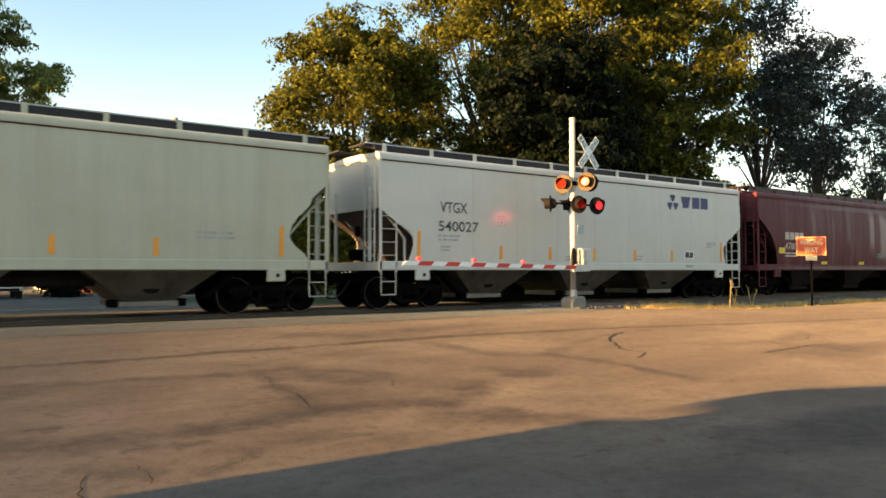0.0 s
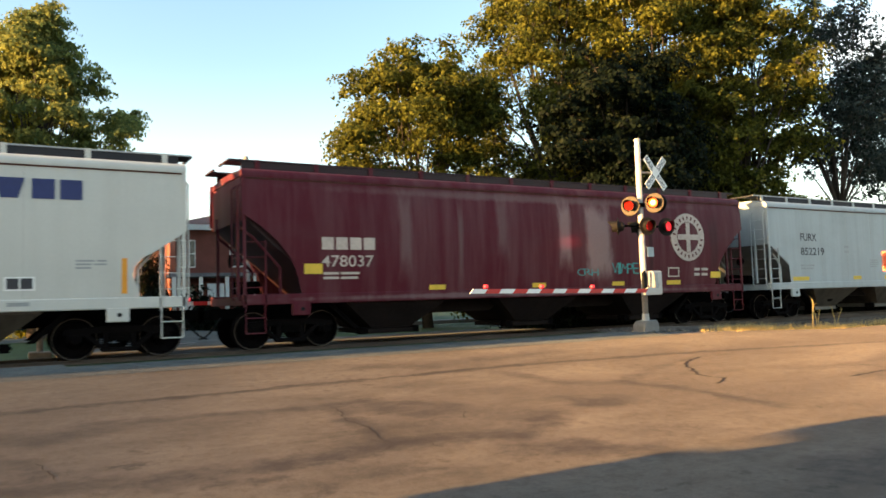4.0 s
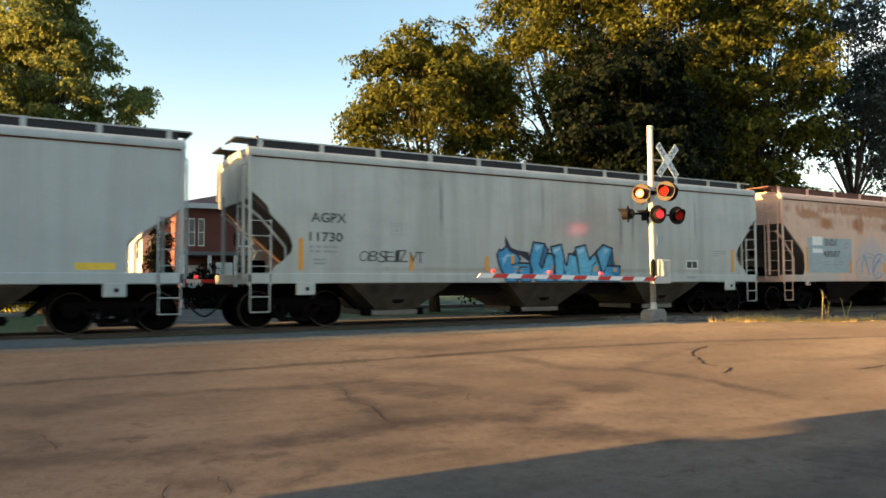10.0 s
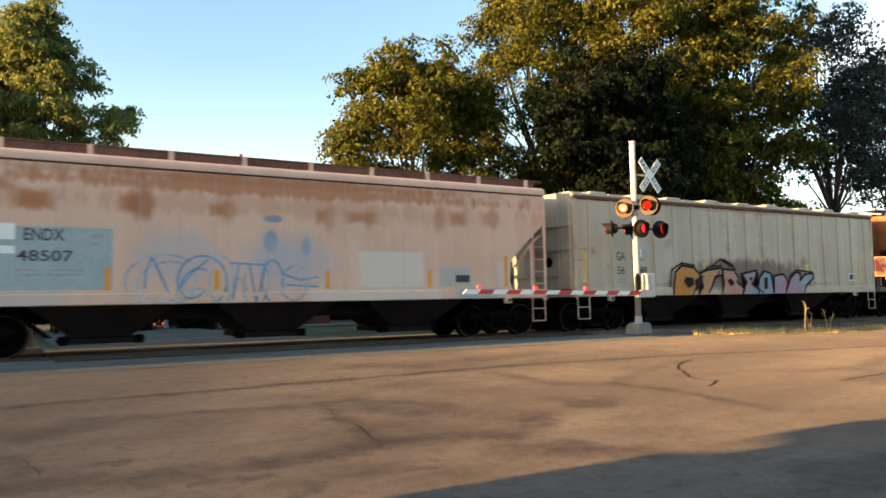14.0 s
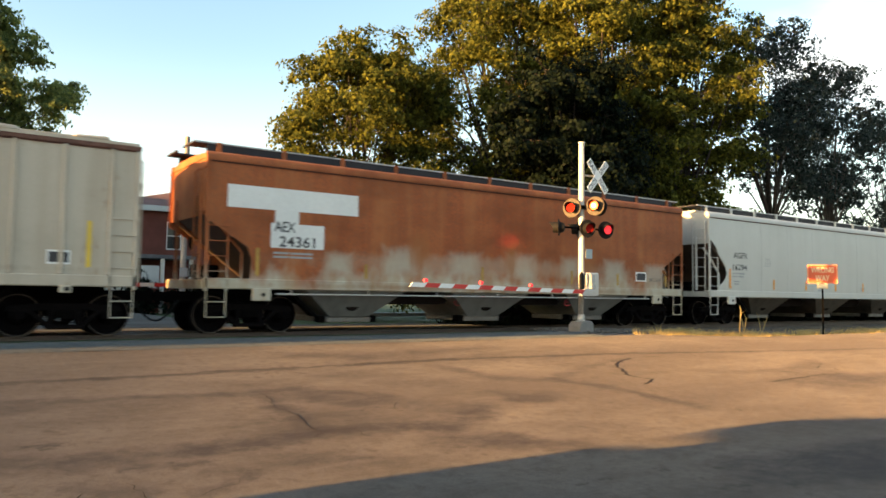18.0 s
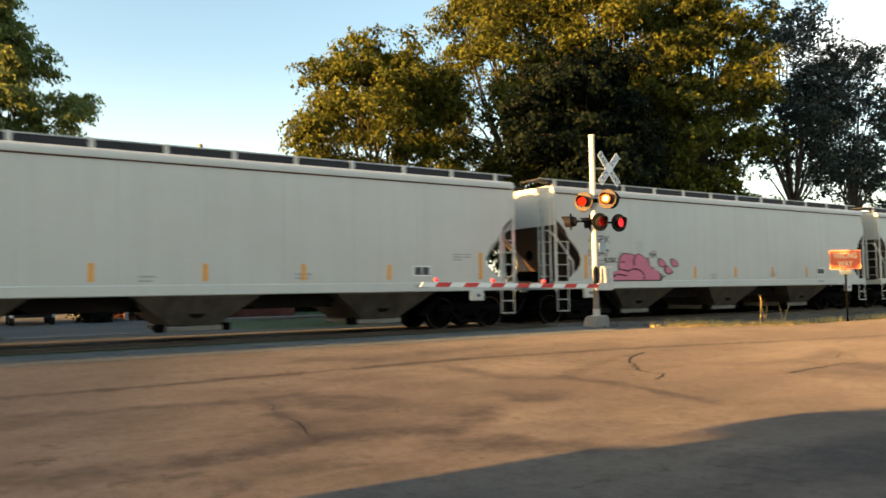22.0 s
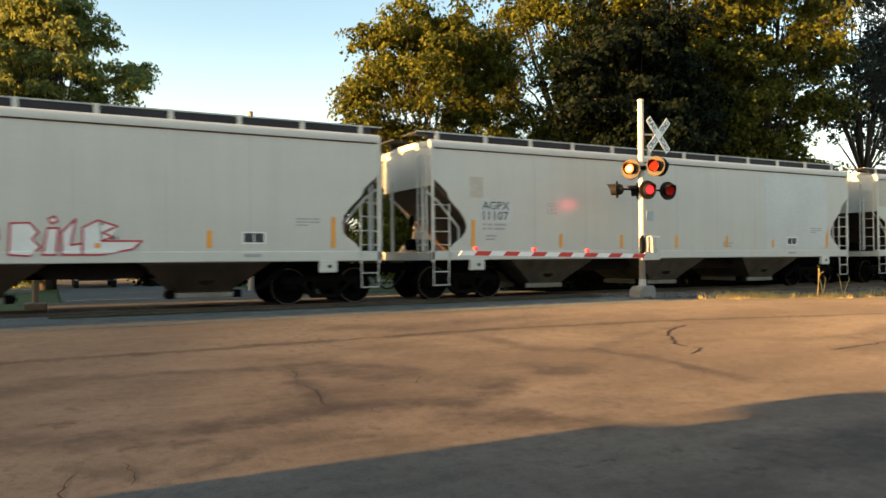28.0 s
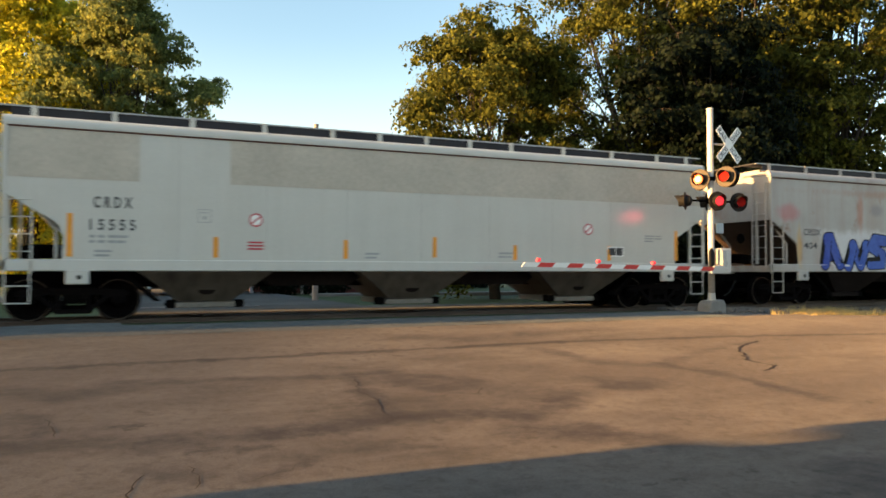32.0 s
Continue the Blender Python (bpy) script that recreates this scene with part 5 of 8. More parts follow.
def sprayed(parent, style, strokes, radius, y0, material, name):
    """Fat round-ended strokes laid on a car's side, bent where the line bends; y0: how far each stands off the sheet."""
    runs = []
    for pts in strokes:
        ps = [Vector((x, z)) for i, (x, z) in enumerate(pts) if i == 0 or math.hypot(x - pts[i - 1][0], z - pts[i - 1][1]) > 1e-4]
        run = ps[:1]
        for i in range(1, len(ps)):
            run.append(ps[i])
            if i + 1 < len(ps) and (ps[i] - ps[i - 1]).normalized().dot((ps[i + 1] - ps[i]).normalized()) < 0.25:
                runs.append(run)
                run = [ps[i]]
        if len(run) > 1:
            runs.append(run)
    for n, ps in enumerate(runs):
        bm = bmesh.new()

        def spot(q, lift):
            z = max(SILL_BOT + 0.01, q.y)
            deep = 0.042 if z < SILL_TOP or style == "square" else 0.0
            return bm.verts.new((q.x, -1.6 - out(style, z) - deep - y0 - 0.00018 * (lift + 4 * n), z))
        dirs = [(b - a).normalized() for a, b in zip(ps, ps[1:])]
        last = None
        for i, p in enumerate(ps):
            d0, d1 = dirs[max(0, i - 1)], dirs[min(len(dirs) - 1, i)]
            side = Vector((-d0.y - d1.y, d0.x + d1.x)).normalized()
            reach = radius / max(0.72, side.dot(Vector((-d0.y, d0.x))))
            pair = [spot(p + side * k * reach, i) for k in (-1, 1)]
            if last:
                bm.faces.new((last[0], last[1], pair[1], pair[0]))
            if i in (0, len(ps) - 1):
                a0 = math.atan2(side.y, side.x)
                turn = 1 if i == 0 else -1
                cap = [spot(p + Vector((math.cos(a0 + turn * math.pi * k / 6), math.sin(a0 + turn * math.pi * k / 6))) * radius, i) for k in range(1, 6)]
                bm.faces.new([pair[1], *cap, pair[0]])
            last = pair
        part(name, bm, material, parent)


def throw_up(parent, style, body, x0, x1, z0, z1, fill, line, fat=0.15, edge=0.05, seed=1, over=1.12, outer=None):
    """A graffiti piece of fat overlapping letters with outlines."""
    rnd = random.Random(seed)
    wid = [0.55 if ch == "I" else 1.0 for ch in body]
    step = (x1 - x0) / sum(wid)
    x = x0
    for i, (ch, w) in enumerate(zip(body, wid)):
        ww, hh, sh = step * w * over, (z1 - z0) * rnd.uniform(0.84, 1.0), rnd.uniform(-0.16, 0.26)
        r = fat * min(ww, 1.3 * hh)
        lift = rnd.uniform(0, 0.06) * (z1 - z0)
        strokes = [[(x + r + (u + sh * v) * (ww - 2 * r), z0 + lift + r + v * (hh - 2 * r)) for u, v in pts] for pts in STROKES[ch]]
        if outer:
            sprayed(parent, style, strokes, r + 2.0 * edge, 0.003, outer, "spray_outline")
        sprayed(parent, style, strokes, r + edge, 0.006 + 0.003 * i, line, "spray_outline")
        sprayed(parent, style, strokes, r, 0.0075 + 0.003 * i, fill, "spray_fill")
        x += w * step


def painted(parent, style, outline, material, name="spray_fill", lift=0.006, below=9.0):
    """A sprayed shape with sharp corners, laid over the side sheet and the sill below it."""
    bm = bmesh.new()
    bm.faces.new([bm.verts.new((x, 0, z)) for x, z in outline])
    bmesh.ops.triangulate(bm, faces=bm.faces[:])
    for z in (SILL_BOT, SILL_TOP, SILL_TOP + 0.02, 1.6, 1.9, 2.2, 2.5):
        bmesh.ops.bisect_plane(bm, geom=bm.verts[:] + bm.edges[:] + bm.faces[:], plane_co=(0, 0, z), plane_no=(0, 0, 1), clear_inner=z == SILL_BOT)
    if below < 5:
        bmesh.ops.bisect_plane(bm, geom=bm.verts[:] + bm.edges[:] + bm.faces[:], plane_co=(0, 0, below), plane_no=(0.12, 0, 1), clear_outer=True)
    for v in bm.verts:
        proud = 0.042 if v.co.z < SILL_TOP + 0.001 or style == "square" else 0.0
        v.co.y = -1.6 - out(style, v.co.z) - proud - lift
    part(name, bm, material, parent)


def letter(parent, style, outline, fill, line, k=0, width=0.022):
    """One letter of a piece: filled outline with a dark line round it."""
    painted(parent, style, outline, fill, "spray_fill", 0.006 + 0.002 * k)
    sprayed(parent, style, [list(outline) + [outline[0], outline[1]]], width, 0.0075 + 0.002 * k, line, "spray_outline")


def placed(outline, x0, px0, kx, z0, pz0, kz):
    """Moves a sketched outline (x to the right, y down) onto a car's side."""
    return [(x0 + (a - px0) / kx, z0 + (pz0 - b) / kz) for a, b in outline]


def refl_for(length, n=5):
    items = [(1.30, 1.42, 2.40), (length - 1.30, 1.42, 2.40)]
    return items + [(4.3 + (length - 8.6) * i / (n - 1), 1.42, 1.86) for i in range(n)]


def usual(car, style, length, mark, number, box1, box2, refl=True, offset=0.004):
    words(car, style, mark, *box1, INK, offset=offset + 0.008)
    words(car, style, number, *box2, INK, offset=offset + 0.008)
    x, z = box2[0], box2[2]
    bars(car, style, x, z - 0.10, ((0.10, 0.14, 0.40), (0.10, 0.14, 0.36)), 0.06, GREY_TXT)
    bars(car, style, x + 0.1, z - 0.42, ((0.34,), (0.30,)), 0.05, GREY_TXT)
    for a, b, c0, d in ((0.0, 0.30, 0.0, 0.015), (0.0, 0.30, 0.285, 0.30), (0.0, 0.015, 0.015, 0.285), (0.285, 0.30, 0.015, 0.285), (0.07, 0.23, 0.21, 0.235), (0.12, 0.18, 0.07, 0.15)):
        plate(car, style, x + 2.2 + a, x + 2.2 + b, z + 0.22 + c0, z + 0.22 + d, GREY_TXT, "stencil_frame")
    bars(car, style, length - 2.25, 2.15, ((0.36, 0.2), (0.30, 0.26), (0.3,)), 0.04, GREY_TXT)
    bars(car, style, length * 0.42, 1.55, ((0.36,), (0.3,)), 0.05, GREY_TXT)
    bars(car, style, length * 0.62, 1.60, ((0.45,), (0.4,)), 0.05, GREY_TXT)
    if refl:
        stripes(car, style, refl_for(length), M["orange"])
    plate(car, style, length - 3.55, length - 3.0, 1.52, 1.80, M["white"], "label_plate")
    for dx in (0.04, 0.29):
        plate(car, style, length - 3.55 + dx, length - 3.55 + dx + 0.22, 1.55, 1.77, M["ink"], "label_panel", proud=0.009)
    plate(car, style, length - 3.5, length - 3.1, 1.20, 1.28, M["faint"], "sill_label", proud=0.046)


# car 0: plain white car already passing
c = hopper_car(-108.8, 17.0, "round", "cream", "plain cream-white covered hopper car with orange side reflectors", even(11, 17.0))
stripes(c, "round", refl_for(17.0), M["orange"])
bars(c, "round", 13.6, 2.0, ((0.5, 0.3), (0.45, 0.4)), 0.06, GREY_TXT)
bars(c, "round", 8.0, 1.75, ((0.5,), (0.4,)), 0.06, GREY_TXT)
CARS.append((c, -108.8))

# car 1: white car with a navy badge
c = hopper_car(-90.3, 16.75, "low", "white", "clean white covered hopper car with navy badge and black lettering", even(11, 16.75, 0.4))
usual(c, "low", 16.75, "VTGX", "540027", (2.02, 2.99, 2.75, 3.06), (1.96, 3.41, 2.21, 2.51))
for x0, x1, lean in ((13.0, 13.55, 0.12), (13.68, 14.10, 0.0), (14.2, 14.62, 0.0)):
    bm = bmesh.new()
    prism(bm, [(x0, 3.84), (x1, 3.84), (x1 - lean, 3.42), (x0 + lean, 3.42)], -1.652, -1.640)
    part("badge_shape", bm, M["navy"], c)
for a in (90, 210, 330):
    bm = bmesh.new()
    prism(bm, [(-0.04, 0.06), (0.04, 0.06), (0.15, 0.27), (0.06, 0.30), (-0.06, 0.30), (-0.15, 0.27)], -1.655, -1.640)
    part("badge_wing", bm, M["navy"], c, at=pose(12.52, 0, 3.58, 0, 90 - a, 0))
CARS.append((c, -90.3))

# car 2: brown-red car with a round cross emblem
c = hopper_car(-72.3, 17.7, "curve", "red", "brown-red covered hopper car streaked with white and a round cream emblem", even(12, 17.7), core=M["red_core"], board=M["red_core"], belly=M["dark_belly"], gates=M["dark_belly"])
for k in range(4):
    plate(c, "curve", 1.96 + 0.375 * k, 2.27 + 0.375 * k, 2.41, 2.72, M["cream"], "name_bar")
words(c, "curve", "478037", 1.95, 3.35, 1.98, 2.27, M["cream"], offset=0.004)
bars(c, "curve", 2.0, 1.85, ((0.4, 0.5), (0.4, 0.45)), 0.06, M["cream"])
bm = bmesh.new()
lathe(bm, [(-1.712, 0.79), (-1.690, 0.80)], 40)
emblem = part("emblem_disc", bm, M["cream"], c, "faded cream emblem disc", at=pose(14.92, 0, 2.93))
bm = bmesh.new()
lathe(bm, [(-1.718, 0.50), (-1.711, 0.51)], 36)
part("emblem_centre", bm, PAINT["red"], emblem)
bm = bmesh.new()
box(bm, -0.09, 0.09, -1.724, -1.716, -0.49, 0.49)
part("emblem_cross", bm, M["cream"], emblem)
bm = bmesh.new()
box(bm, -0.49, 0.49, -1.7245, -1.7165, -0.09, 0.09)
part("emblem_cross", bm, M["cream"], emblem)
for k in range(22):
    if k not in (5, 16):
        bm = bmesh.new()
        box(bm, -0.028, 0.028, -1.718, -1.711, 0.59, 0.70)
        part("emblem_letter_bar", bm, PAINT["red"], emblem, at=pose(0, 0, 0, 0, k * 360 / 22, 0))
for x0, x1, z0, z1 in ((8.43, 8.92, 1.36, 1.49), (11.52, 12.03, 1.36, 1.49), (13.92, 14.54, 1.36, 1.50), (16.0, 16.5, 1.56, 1.77), (1.5, 1.97, 1.81, 2.06), (5.0, 5.5, 1.36, 1.49)):
    plate(c, "curve", x0, x1, z0, z1, M["yellow"], "reflector")
graffiti(c, "curve", "CRH", 10.1, 10.95, 1.68, 1.92, M["teal"], PAINT["red"], 3, -0.01, 0)
graffiti(c, "curve", "VIMPEY", 11.5, 12.9, 1.72, 2.08, M["teal"], PAINT["red"], 4, -0.01, 0)
plate(c, "curve", 13.95, 14.47, 1.61, 1.92, M["cream"], "stencil_frame")
plate(c, "curve", 14.0, 14.42, 1.65, 1.88, PAINT["red"], "stencil_field", proud=0.009)
bars(c, "curve", 15.2, 1.9, ((0.25, 0.3), (0.25, 0.3)), 0.09, M["cream"])
CARS.append((c, -72.3))

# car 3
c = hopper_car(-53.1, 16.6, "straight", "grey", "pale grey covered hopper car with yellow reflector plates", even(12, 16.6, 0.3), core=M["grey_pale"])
words(c, "straight", "FURX", 1.94, 2.93, 2.90, 3.19, INK, offset=0.014)
words(c, "straight", "852219", 1.91, 3.37, 2.36, 2.65, INK, offset=0.014)
bars(c, "straight", 1.9, 2.0, ((0.25, 0.5), (0.25, 0.45)), 0.06, GREY_TXT)
for x0, x1 in ((1.35, 2.33), (5.2, 5.75), (7.4, 7.95), (9.42, 9.97), (12.07, 12.53), (14.4, 15.18)):
    plate(c, "straight", x0, x1, 1.40, 1.55, M["yellow"], "reflector")
for x in (6.4, 9.9, 12.3):
    bars(c, "straight", x, 2.2, ((0.55,), (0.6,), (0.6,), (0.5,)), 0.045, GREY_TXT)
bars(c, "straight", 4.7, 2.75, ((0.3,), (0.3,)), 0.10, GREY_TXT)
CARS.append((c, -53.1))

# car 4
c = hopper_car(-35.1, 18.0, "round", "dull", "weathered white covered hopper car with blue graffiti", even(12, 18.0, 0.4))
usual(c, "round", 18.0, "AGPX", "11730", (1.55, 2.47, 2.59, 2.83), (1.51, 2.37, 2.12, 2.35))
M["blues"] = banded("blue_fade_spray_paint", ((0.06, 0.30, 0.56), (0.10, 0.42, 0.66), (0.16, 0.50, 0.70), (0.07, 0.34, 0.60)), 7.3, 11.5)
for k, sketch in enumerate((
        ((90, 98), (118, 146), (150, 156), (208, 163), (216, 205), (165, 178), (110, 162), (88, 130)), ((288, 124), (312, 152), (282, 222), (262, 205)),
        ((425, 172), (468, 130), (462, 200), (420, 215)), ((525, 185), (602, 122), (572, 170), (545, 205)), ((372, 128), (382, 150), (400, 205), (380, 190)))):
    painted(c, "round", placed(sketch, 6.98, 50, 143.3, 1.10, 284, 140), M["deep_ink"], "spray_backing", 0.004 + 0.0004 * k)
for k, sketch in enumerate((
        ((50, 175), (62, 155), (78, 158), (95, 138), (112, 160), (140, 168), (165, 190), (158, 207), (210, 208), (228, 235), (215, 282), (168, 284), (150, 258), (150, 284), (95, 284), (80, 255), (62, 215)),
        ((212, 190), (230, 122), (290, 128), (262, 210), (276, 228), (300, 165), (340, 172), (335, 284), (245, 284), (215, 255)),
        ((318, 140), (375, 128), (395, 200), (405, 215), (415, 165), (460, 175), (475, 284), (415, 284), (392, 236), (392, 284), (345, 284), (340, 200)),
        ((450, 140), (505, 128), (530, 190), (565, 155), (590, 210), (605, 284), (545, 284), (535, 258), (525, 284), (475, 284), (462, 200)),
        ((560, 165), (605, 124), (660, 140), (630, 215), (705, 215), (695, 284), (605, 284), (590, 220)))):
    letter(c, "round", placed(sketch, 6.98, 50, 143.3, 1.10, 284, 140), M["blues"], M["deep_ink"], k, 0.028)
for k, sketch in enumerate((((75, 190), (100, 172), (140, 178), (100, 182), (82, 215)), ((238, 135), (275, 134), (258, 150), (240, 160)), ((330, 150), (365, 140), (368, 150), (335, 165)), ((462, 150), (498, 140), (500, 152), (468, 168)), ((608, 140), (640, 142), (628, 158), (612, 170)), ((110, 262), (138, 240), (140, 256), (118, 275)), ((255, 262), (300, 235), (310, 250), (262, 275)))):
    painted(c, "round", placed(sketch, 6.98, 50, 143.3, 1.10, 284, 140), M["pale_blue"], "spray_light", 0.018 + 0.0004 * k)
for sketch in (((165, 190), (158, 207), (120, 214)), ((150, 258), (160, 225), (196, 222)), ((535, 258), (545, 215), (565, 200)), ((392, 236), (384, 200)), ((630, 215), (612, 240))):
    sprayed(c, "round", [placed(sketch, 6.98, 50, 143.3, 1.10, 284, 140)], 0.018, 0.02, M["deep_ink"], "spray_line")
stripes(c, "round", ((7.52, 1.62, 2.05), (10.58, 1.42, 1.90)), M["orange"], 0.09)
graffiti(c, "round", "OBSEIZVT", 2.80, 4.7, 1.62, 1.95, INK, PAINT["dull"], 5, -0.01, 0)
CARS.append((c, -35.1))

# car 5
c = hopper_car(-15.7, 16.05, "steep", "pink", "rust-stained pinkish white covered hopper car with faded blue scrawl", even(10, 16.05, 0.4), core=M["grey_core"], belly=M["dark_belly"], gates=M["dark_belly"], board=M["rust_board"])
plate(c, "steep", 1.52, 4.22, 1.42, 2.74, M["patch_blue"], "data_panel", "blue-grey lettering panel")
plate(c, "steep", 1.78, 2.39, 2.46, 2.79, M["white"], "repaint_patch", proud=0.009)
plate(c, "steep", 1.78, 2.39, 2.17, 2.33, M["white"], "repaint_patch", proud=0.009)
words(c, "steep", "ENDX", 2.55, 3.29, 2.45, 2.70, INK, offset=0.012, proud=0.012)
words(c, "steep", "48507", 2.42, 3.46, 2.02, 2.25, INK, offset=0.012, proud=0.012)
bars(c, "steep", 2.4, 1.86, ((0.5, 0.7), (0.5, 0.7)), 0.05, GREY_TXT)
stripes(c, "steep", ((1.45, 1.45, 2.37), (4.13, 1.40, 1.90), (6.44, 1.40, 1.85), (9.16, 1.4, 1.85), (12.08, 1.4, 1.88), (14.6, 1.42, 2.3)), M["orange"])
bars(c, "steep", 3.75, 2.6, ((0.28,), (0.28,)), 0.09, GREY_TXT)
M["fade_blue"] = surface("faded_blue_spray", (0.17, 0.30, 0.46), 0.6, vary=0.3)


def ring_line(cx, cz, rx, rz, a0=0, a1=360, lean=0.0):
    return [(cx + rx * math.cos(radians(a)) + lean * rz * math.sin(radians(a)), cz + rz * math.sin(radians(a))) for a in [a0 + (a1 - a0) * k / 20 for k in range(21)]]


M["fade_pale"] = surface("washed_blue_spray", (0.38, 0.44, 0.46), 0.6, vary=0.3)
for cx, cz, rx, rz, a0, a1, lean, mat in (
        (5.25, 1.62, 0.78, 0.58, 20, 330, 0.1, "fade_pale"), (5.35, 1.60, 0.62, 0.44, 60, 380, 0.2, "fade_pale"), (6.12, 1.60, 0.55, 0.58, -80, 200, 0.0, "fade_blue"), (6.55, 1.62, 0.28, 0.55, 0, 360, 0.05, "fade_pale"),
        (5.95, 1.55, 0.30, 0.34, 60, 330, 0.3, "fade_blue"), (7.35, 1.55, 0.30, 0.55, 30, 390, 0.1, "fade_pale"), (7.75, 1.60, 0.26, 0.50, -40, 250, 0.0, "fade_blue"), (8.3, 1.55, 0.34, 0.42, 100, 420, 0.1, "fade_pale"),
        (6.9, 1.40, 0.22, 0.25, 0, 200, 0.0, "fade_pale"), (5.7, 1.28, 0.16, 0.16, 0, 180, 0.0, "fade_pale"), (6.05, 1.28, 0.16, 0.16, 0, 180, 0.0, "fade_pale")):
    sprayed(c, "steep", [ring_line(cx, cz, rx, rz, a0, a1, lean)], 0.024, 0.004, M[mat], "spray_loop")
for line in (((5.03, 2.15), (4.90, 1.80), (4.88, 1.45)), ((5.03, 2.15), (5.20, 1.75), (5.38, 1.35)), ((5.58, 1.40), (5.95, 1.86), (6.25, 2.10)), ((6.75, 2.02), (7.65, 1.98)), ((6.95, 1.98), (6.80, 1.20)), ((7.20, 1.96), (7.34, 1.10), (7.58, 1.90)), ((8.05, 1.75), (8.45, 1.62), (8.90, 1.70)), ((8.1, 1.50), (8.9, 1.46))):
    sprayed(c, "steep", [list(line)], 0.024, 0.005, M["fade_blue"], "spray_line")
plate(c, "steep", 12.9, 13.35, 1.55, 1.75, M["ink"], "label_panel")
CARS.append((c, -15.7))

# car 6: ribbed beige car
c = hopper_car(1.45, 16.1, "square", "beige", "beige outside-post hopper car with ribbed sides and orange graffiti", [], bays=3, belly=M["dark_belly"], gates=M["dark_belly"], flat=True)
for x in [0.62 + 0.93 * k for k in range(17)] + [0.06, 16.04]:
    bm = bmesh.new()
    box(bm, x - 0.05, x + 0.05, -1.642, -1.602, SILL_TOP, EAVE - 0.08)
    part("side_post", bm, PAINT["beige"], c, bevel=0.02)
for body, x0, x1, z0, z1 in (("GA", 1.72, 2.10, 2.22, 2.50), ("CX", 2.58, 2.95, 2.22, 2.50), ("56", 1.75, 2.08, 1.78, 2.04), ("648", 2.56, 3.06, 1.78, 2.04)):
    words(c, "square", body, x0, x1, z0, z1, INK, offset=0.008)
bars(c, "square", 1.75, 1.66, ((0.32,), (0.3,)), 0.05, GREY_TXT)
bars(c, "square", 2.58, 1.66, ((0.4,), (0.4,)), 0.05, GREY_TXT)
stripes(c, "square", ((0.40, 1.5, 2.5), (15.1, 1.5, 2.5), (11.6, 1.5, 2.2), (5.8, 1.5, 2.2)), M["yellow"], 0.09)
M["sea_fade"] = banded("sea_blue_spray_paint", ((0.18, 0.34, 0.36), (0.14, 0.36, 0.42), (0.12, 0.34, 0.48)), 4.2, 11.9)
M["sunset"] = banded("sunset_spray_paint", ((0.50, 0.20, 0.04), (0.52, 0.26, 0.09), (0.42, 0.25, 0.22), (0.16, 0.32, 0.44), (0.42, 0.18, 0.27), (0.17, 0.40, 0.46)), 4.2, 11.9)
def orange_piece(sketch):
    return placed(sketch, 4.05, 530, 93.6, 1.0, 337, 130)


for k, sketch in enumerate((
        ((545, 300), (556, 225), (585, 195), (640, 205), (668, 238), (660, 272), (630, 337), (545, 337)),
        ((665, 232), (700, 215), (772, 205), (776, 236), (737, 246), (716, 300), (700, 337), (655, 337), (680, 290)),
        ((775, 210), (830, 215), (852, 250), (845, 270), (882, 300), (872, 337), (766, 337), (780, 280)),
        ((870, 232), (945, 215), (952, 236), (920, 280), (950, 300), (985, 337), (870, 337), (895, 270)),
        ((950, 300), (960, 250), (990, 218), (1022, 230), (1034, 337), (955, 337)),
        ((1034, 337), (1040, 240), (1090, 232), (1112, 270), (1098, 337)),
        ((1098, 337), (1130, 250), (1160, 222), (1186, 230), (1182, 262), (1215, 232), (1256, 228), (1262, 250), (1215, 290), (1205, 337)))):
    letter(c, "square", orange_piece(sketch), M["sunset"], M["black"], k, 0.040)
    painted(c, "square", orange_piece(sketch), M["sea_fade"], "spray_fade", 0.0085 + 0.002 * k, 1.50 + 0.03 * k)
for k, sketch in enumerate((((590, 264), (600, 246), (632, 250), (636, 280), (610, 296)), ((795, 262), (815, 252), (830, 275), (812, 290)), ((905, 250), (925, 246), (915, 268)), ((985, 250), (1002, 246), (1000, 300), (982, 305)), ((640, 260), (680, 236), (672, 280), (645, 310)))):
    painted(c, "square", orange_piece(sketch), M["black"], "spray_gap", 0.024 + 0.0005 * k)
for sketch in (((530, 285), (540, 215), (585, 185), (645, 196)), ((668, 228), (715, 200), (772, 195)), ((725, 200), (765, 165), (800, 185), (840, 210)), ((780, 165), (830, 195)), ((1130, 245), (1165, 212), (1260, 222), (1266, 252))):
    sprayed(c, "square", [orange_piece(sketch)], 0.030, 0.005, M["black"], "spray_line")
plate(c, "square", 14.3, 14.75, 1.55, 1.85, M["white"], "label_plate")
plate(c, "square", 14.34, 14.71, 1.59, 1.81, M["ink"], "label_panel", proud=0.009)
for k in range(9):
    bm = bmesh.new()
    x0 = 0.75 + k * 1.75 + 0.12 * math.sin(k * 2.3)
    prism(bm, [(x0, EAVE + 0.10), (x0 + 0.06, EAVE + 0.20 + 0.03 * math.sin(3 * k)), (x0 + 0.72, EAVE + 0.20), (x0 + 0.80, EAVE + 0.10)], -1.5, -0.7)
    part("roof_hatch", bm, PAINT["beige"], c, bevel=0.03)
CARS.append((c, 1.45))

# car 7: rust-orange car
c = hopper_car(19.0, 17.45, "angle", "rust", "covered hopper car rusted deep orange above peeling cream paint", even(11, 17.45, 0.4), belly=M["grey_belly"])
bm = bmesh.new()
rod(bm, (1.8, -1.60, 0.98), (15.6, -1.60, 0.98), 0.018)
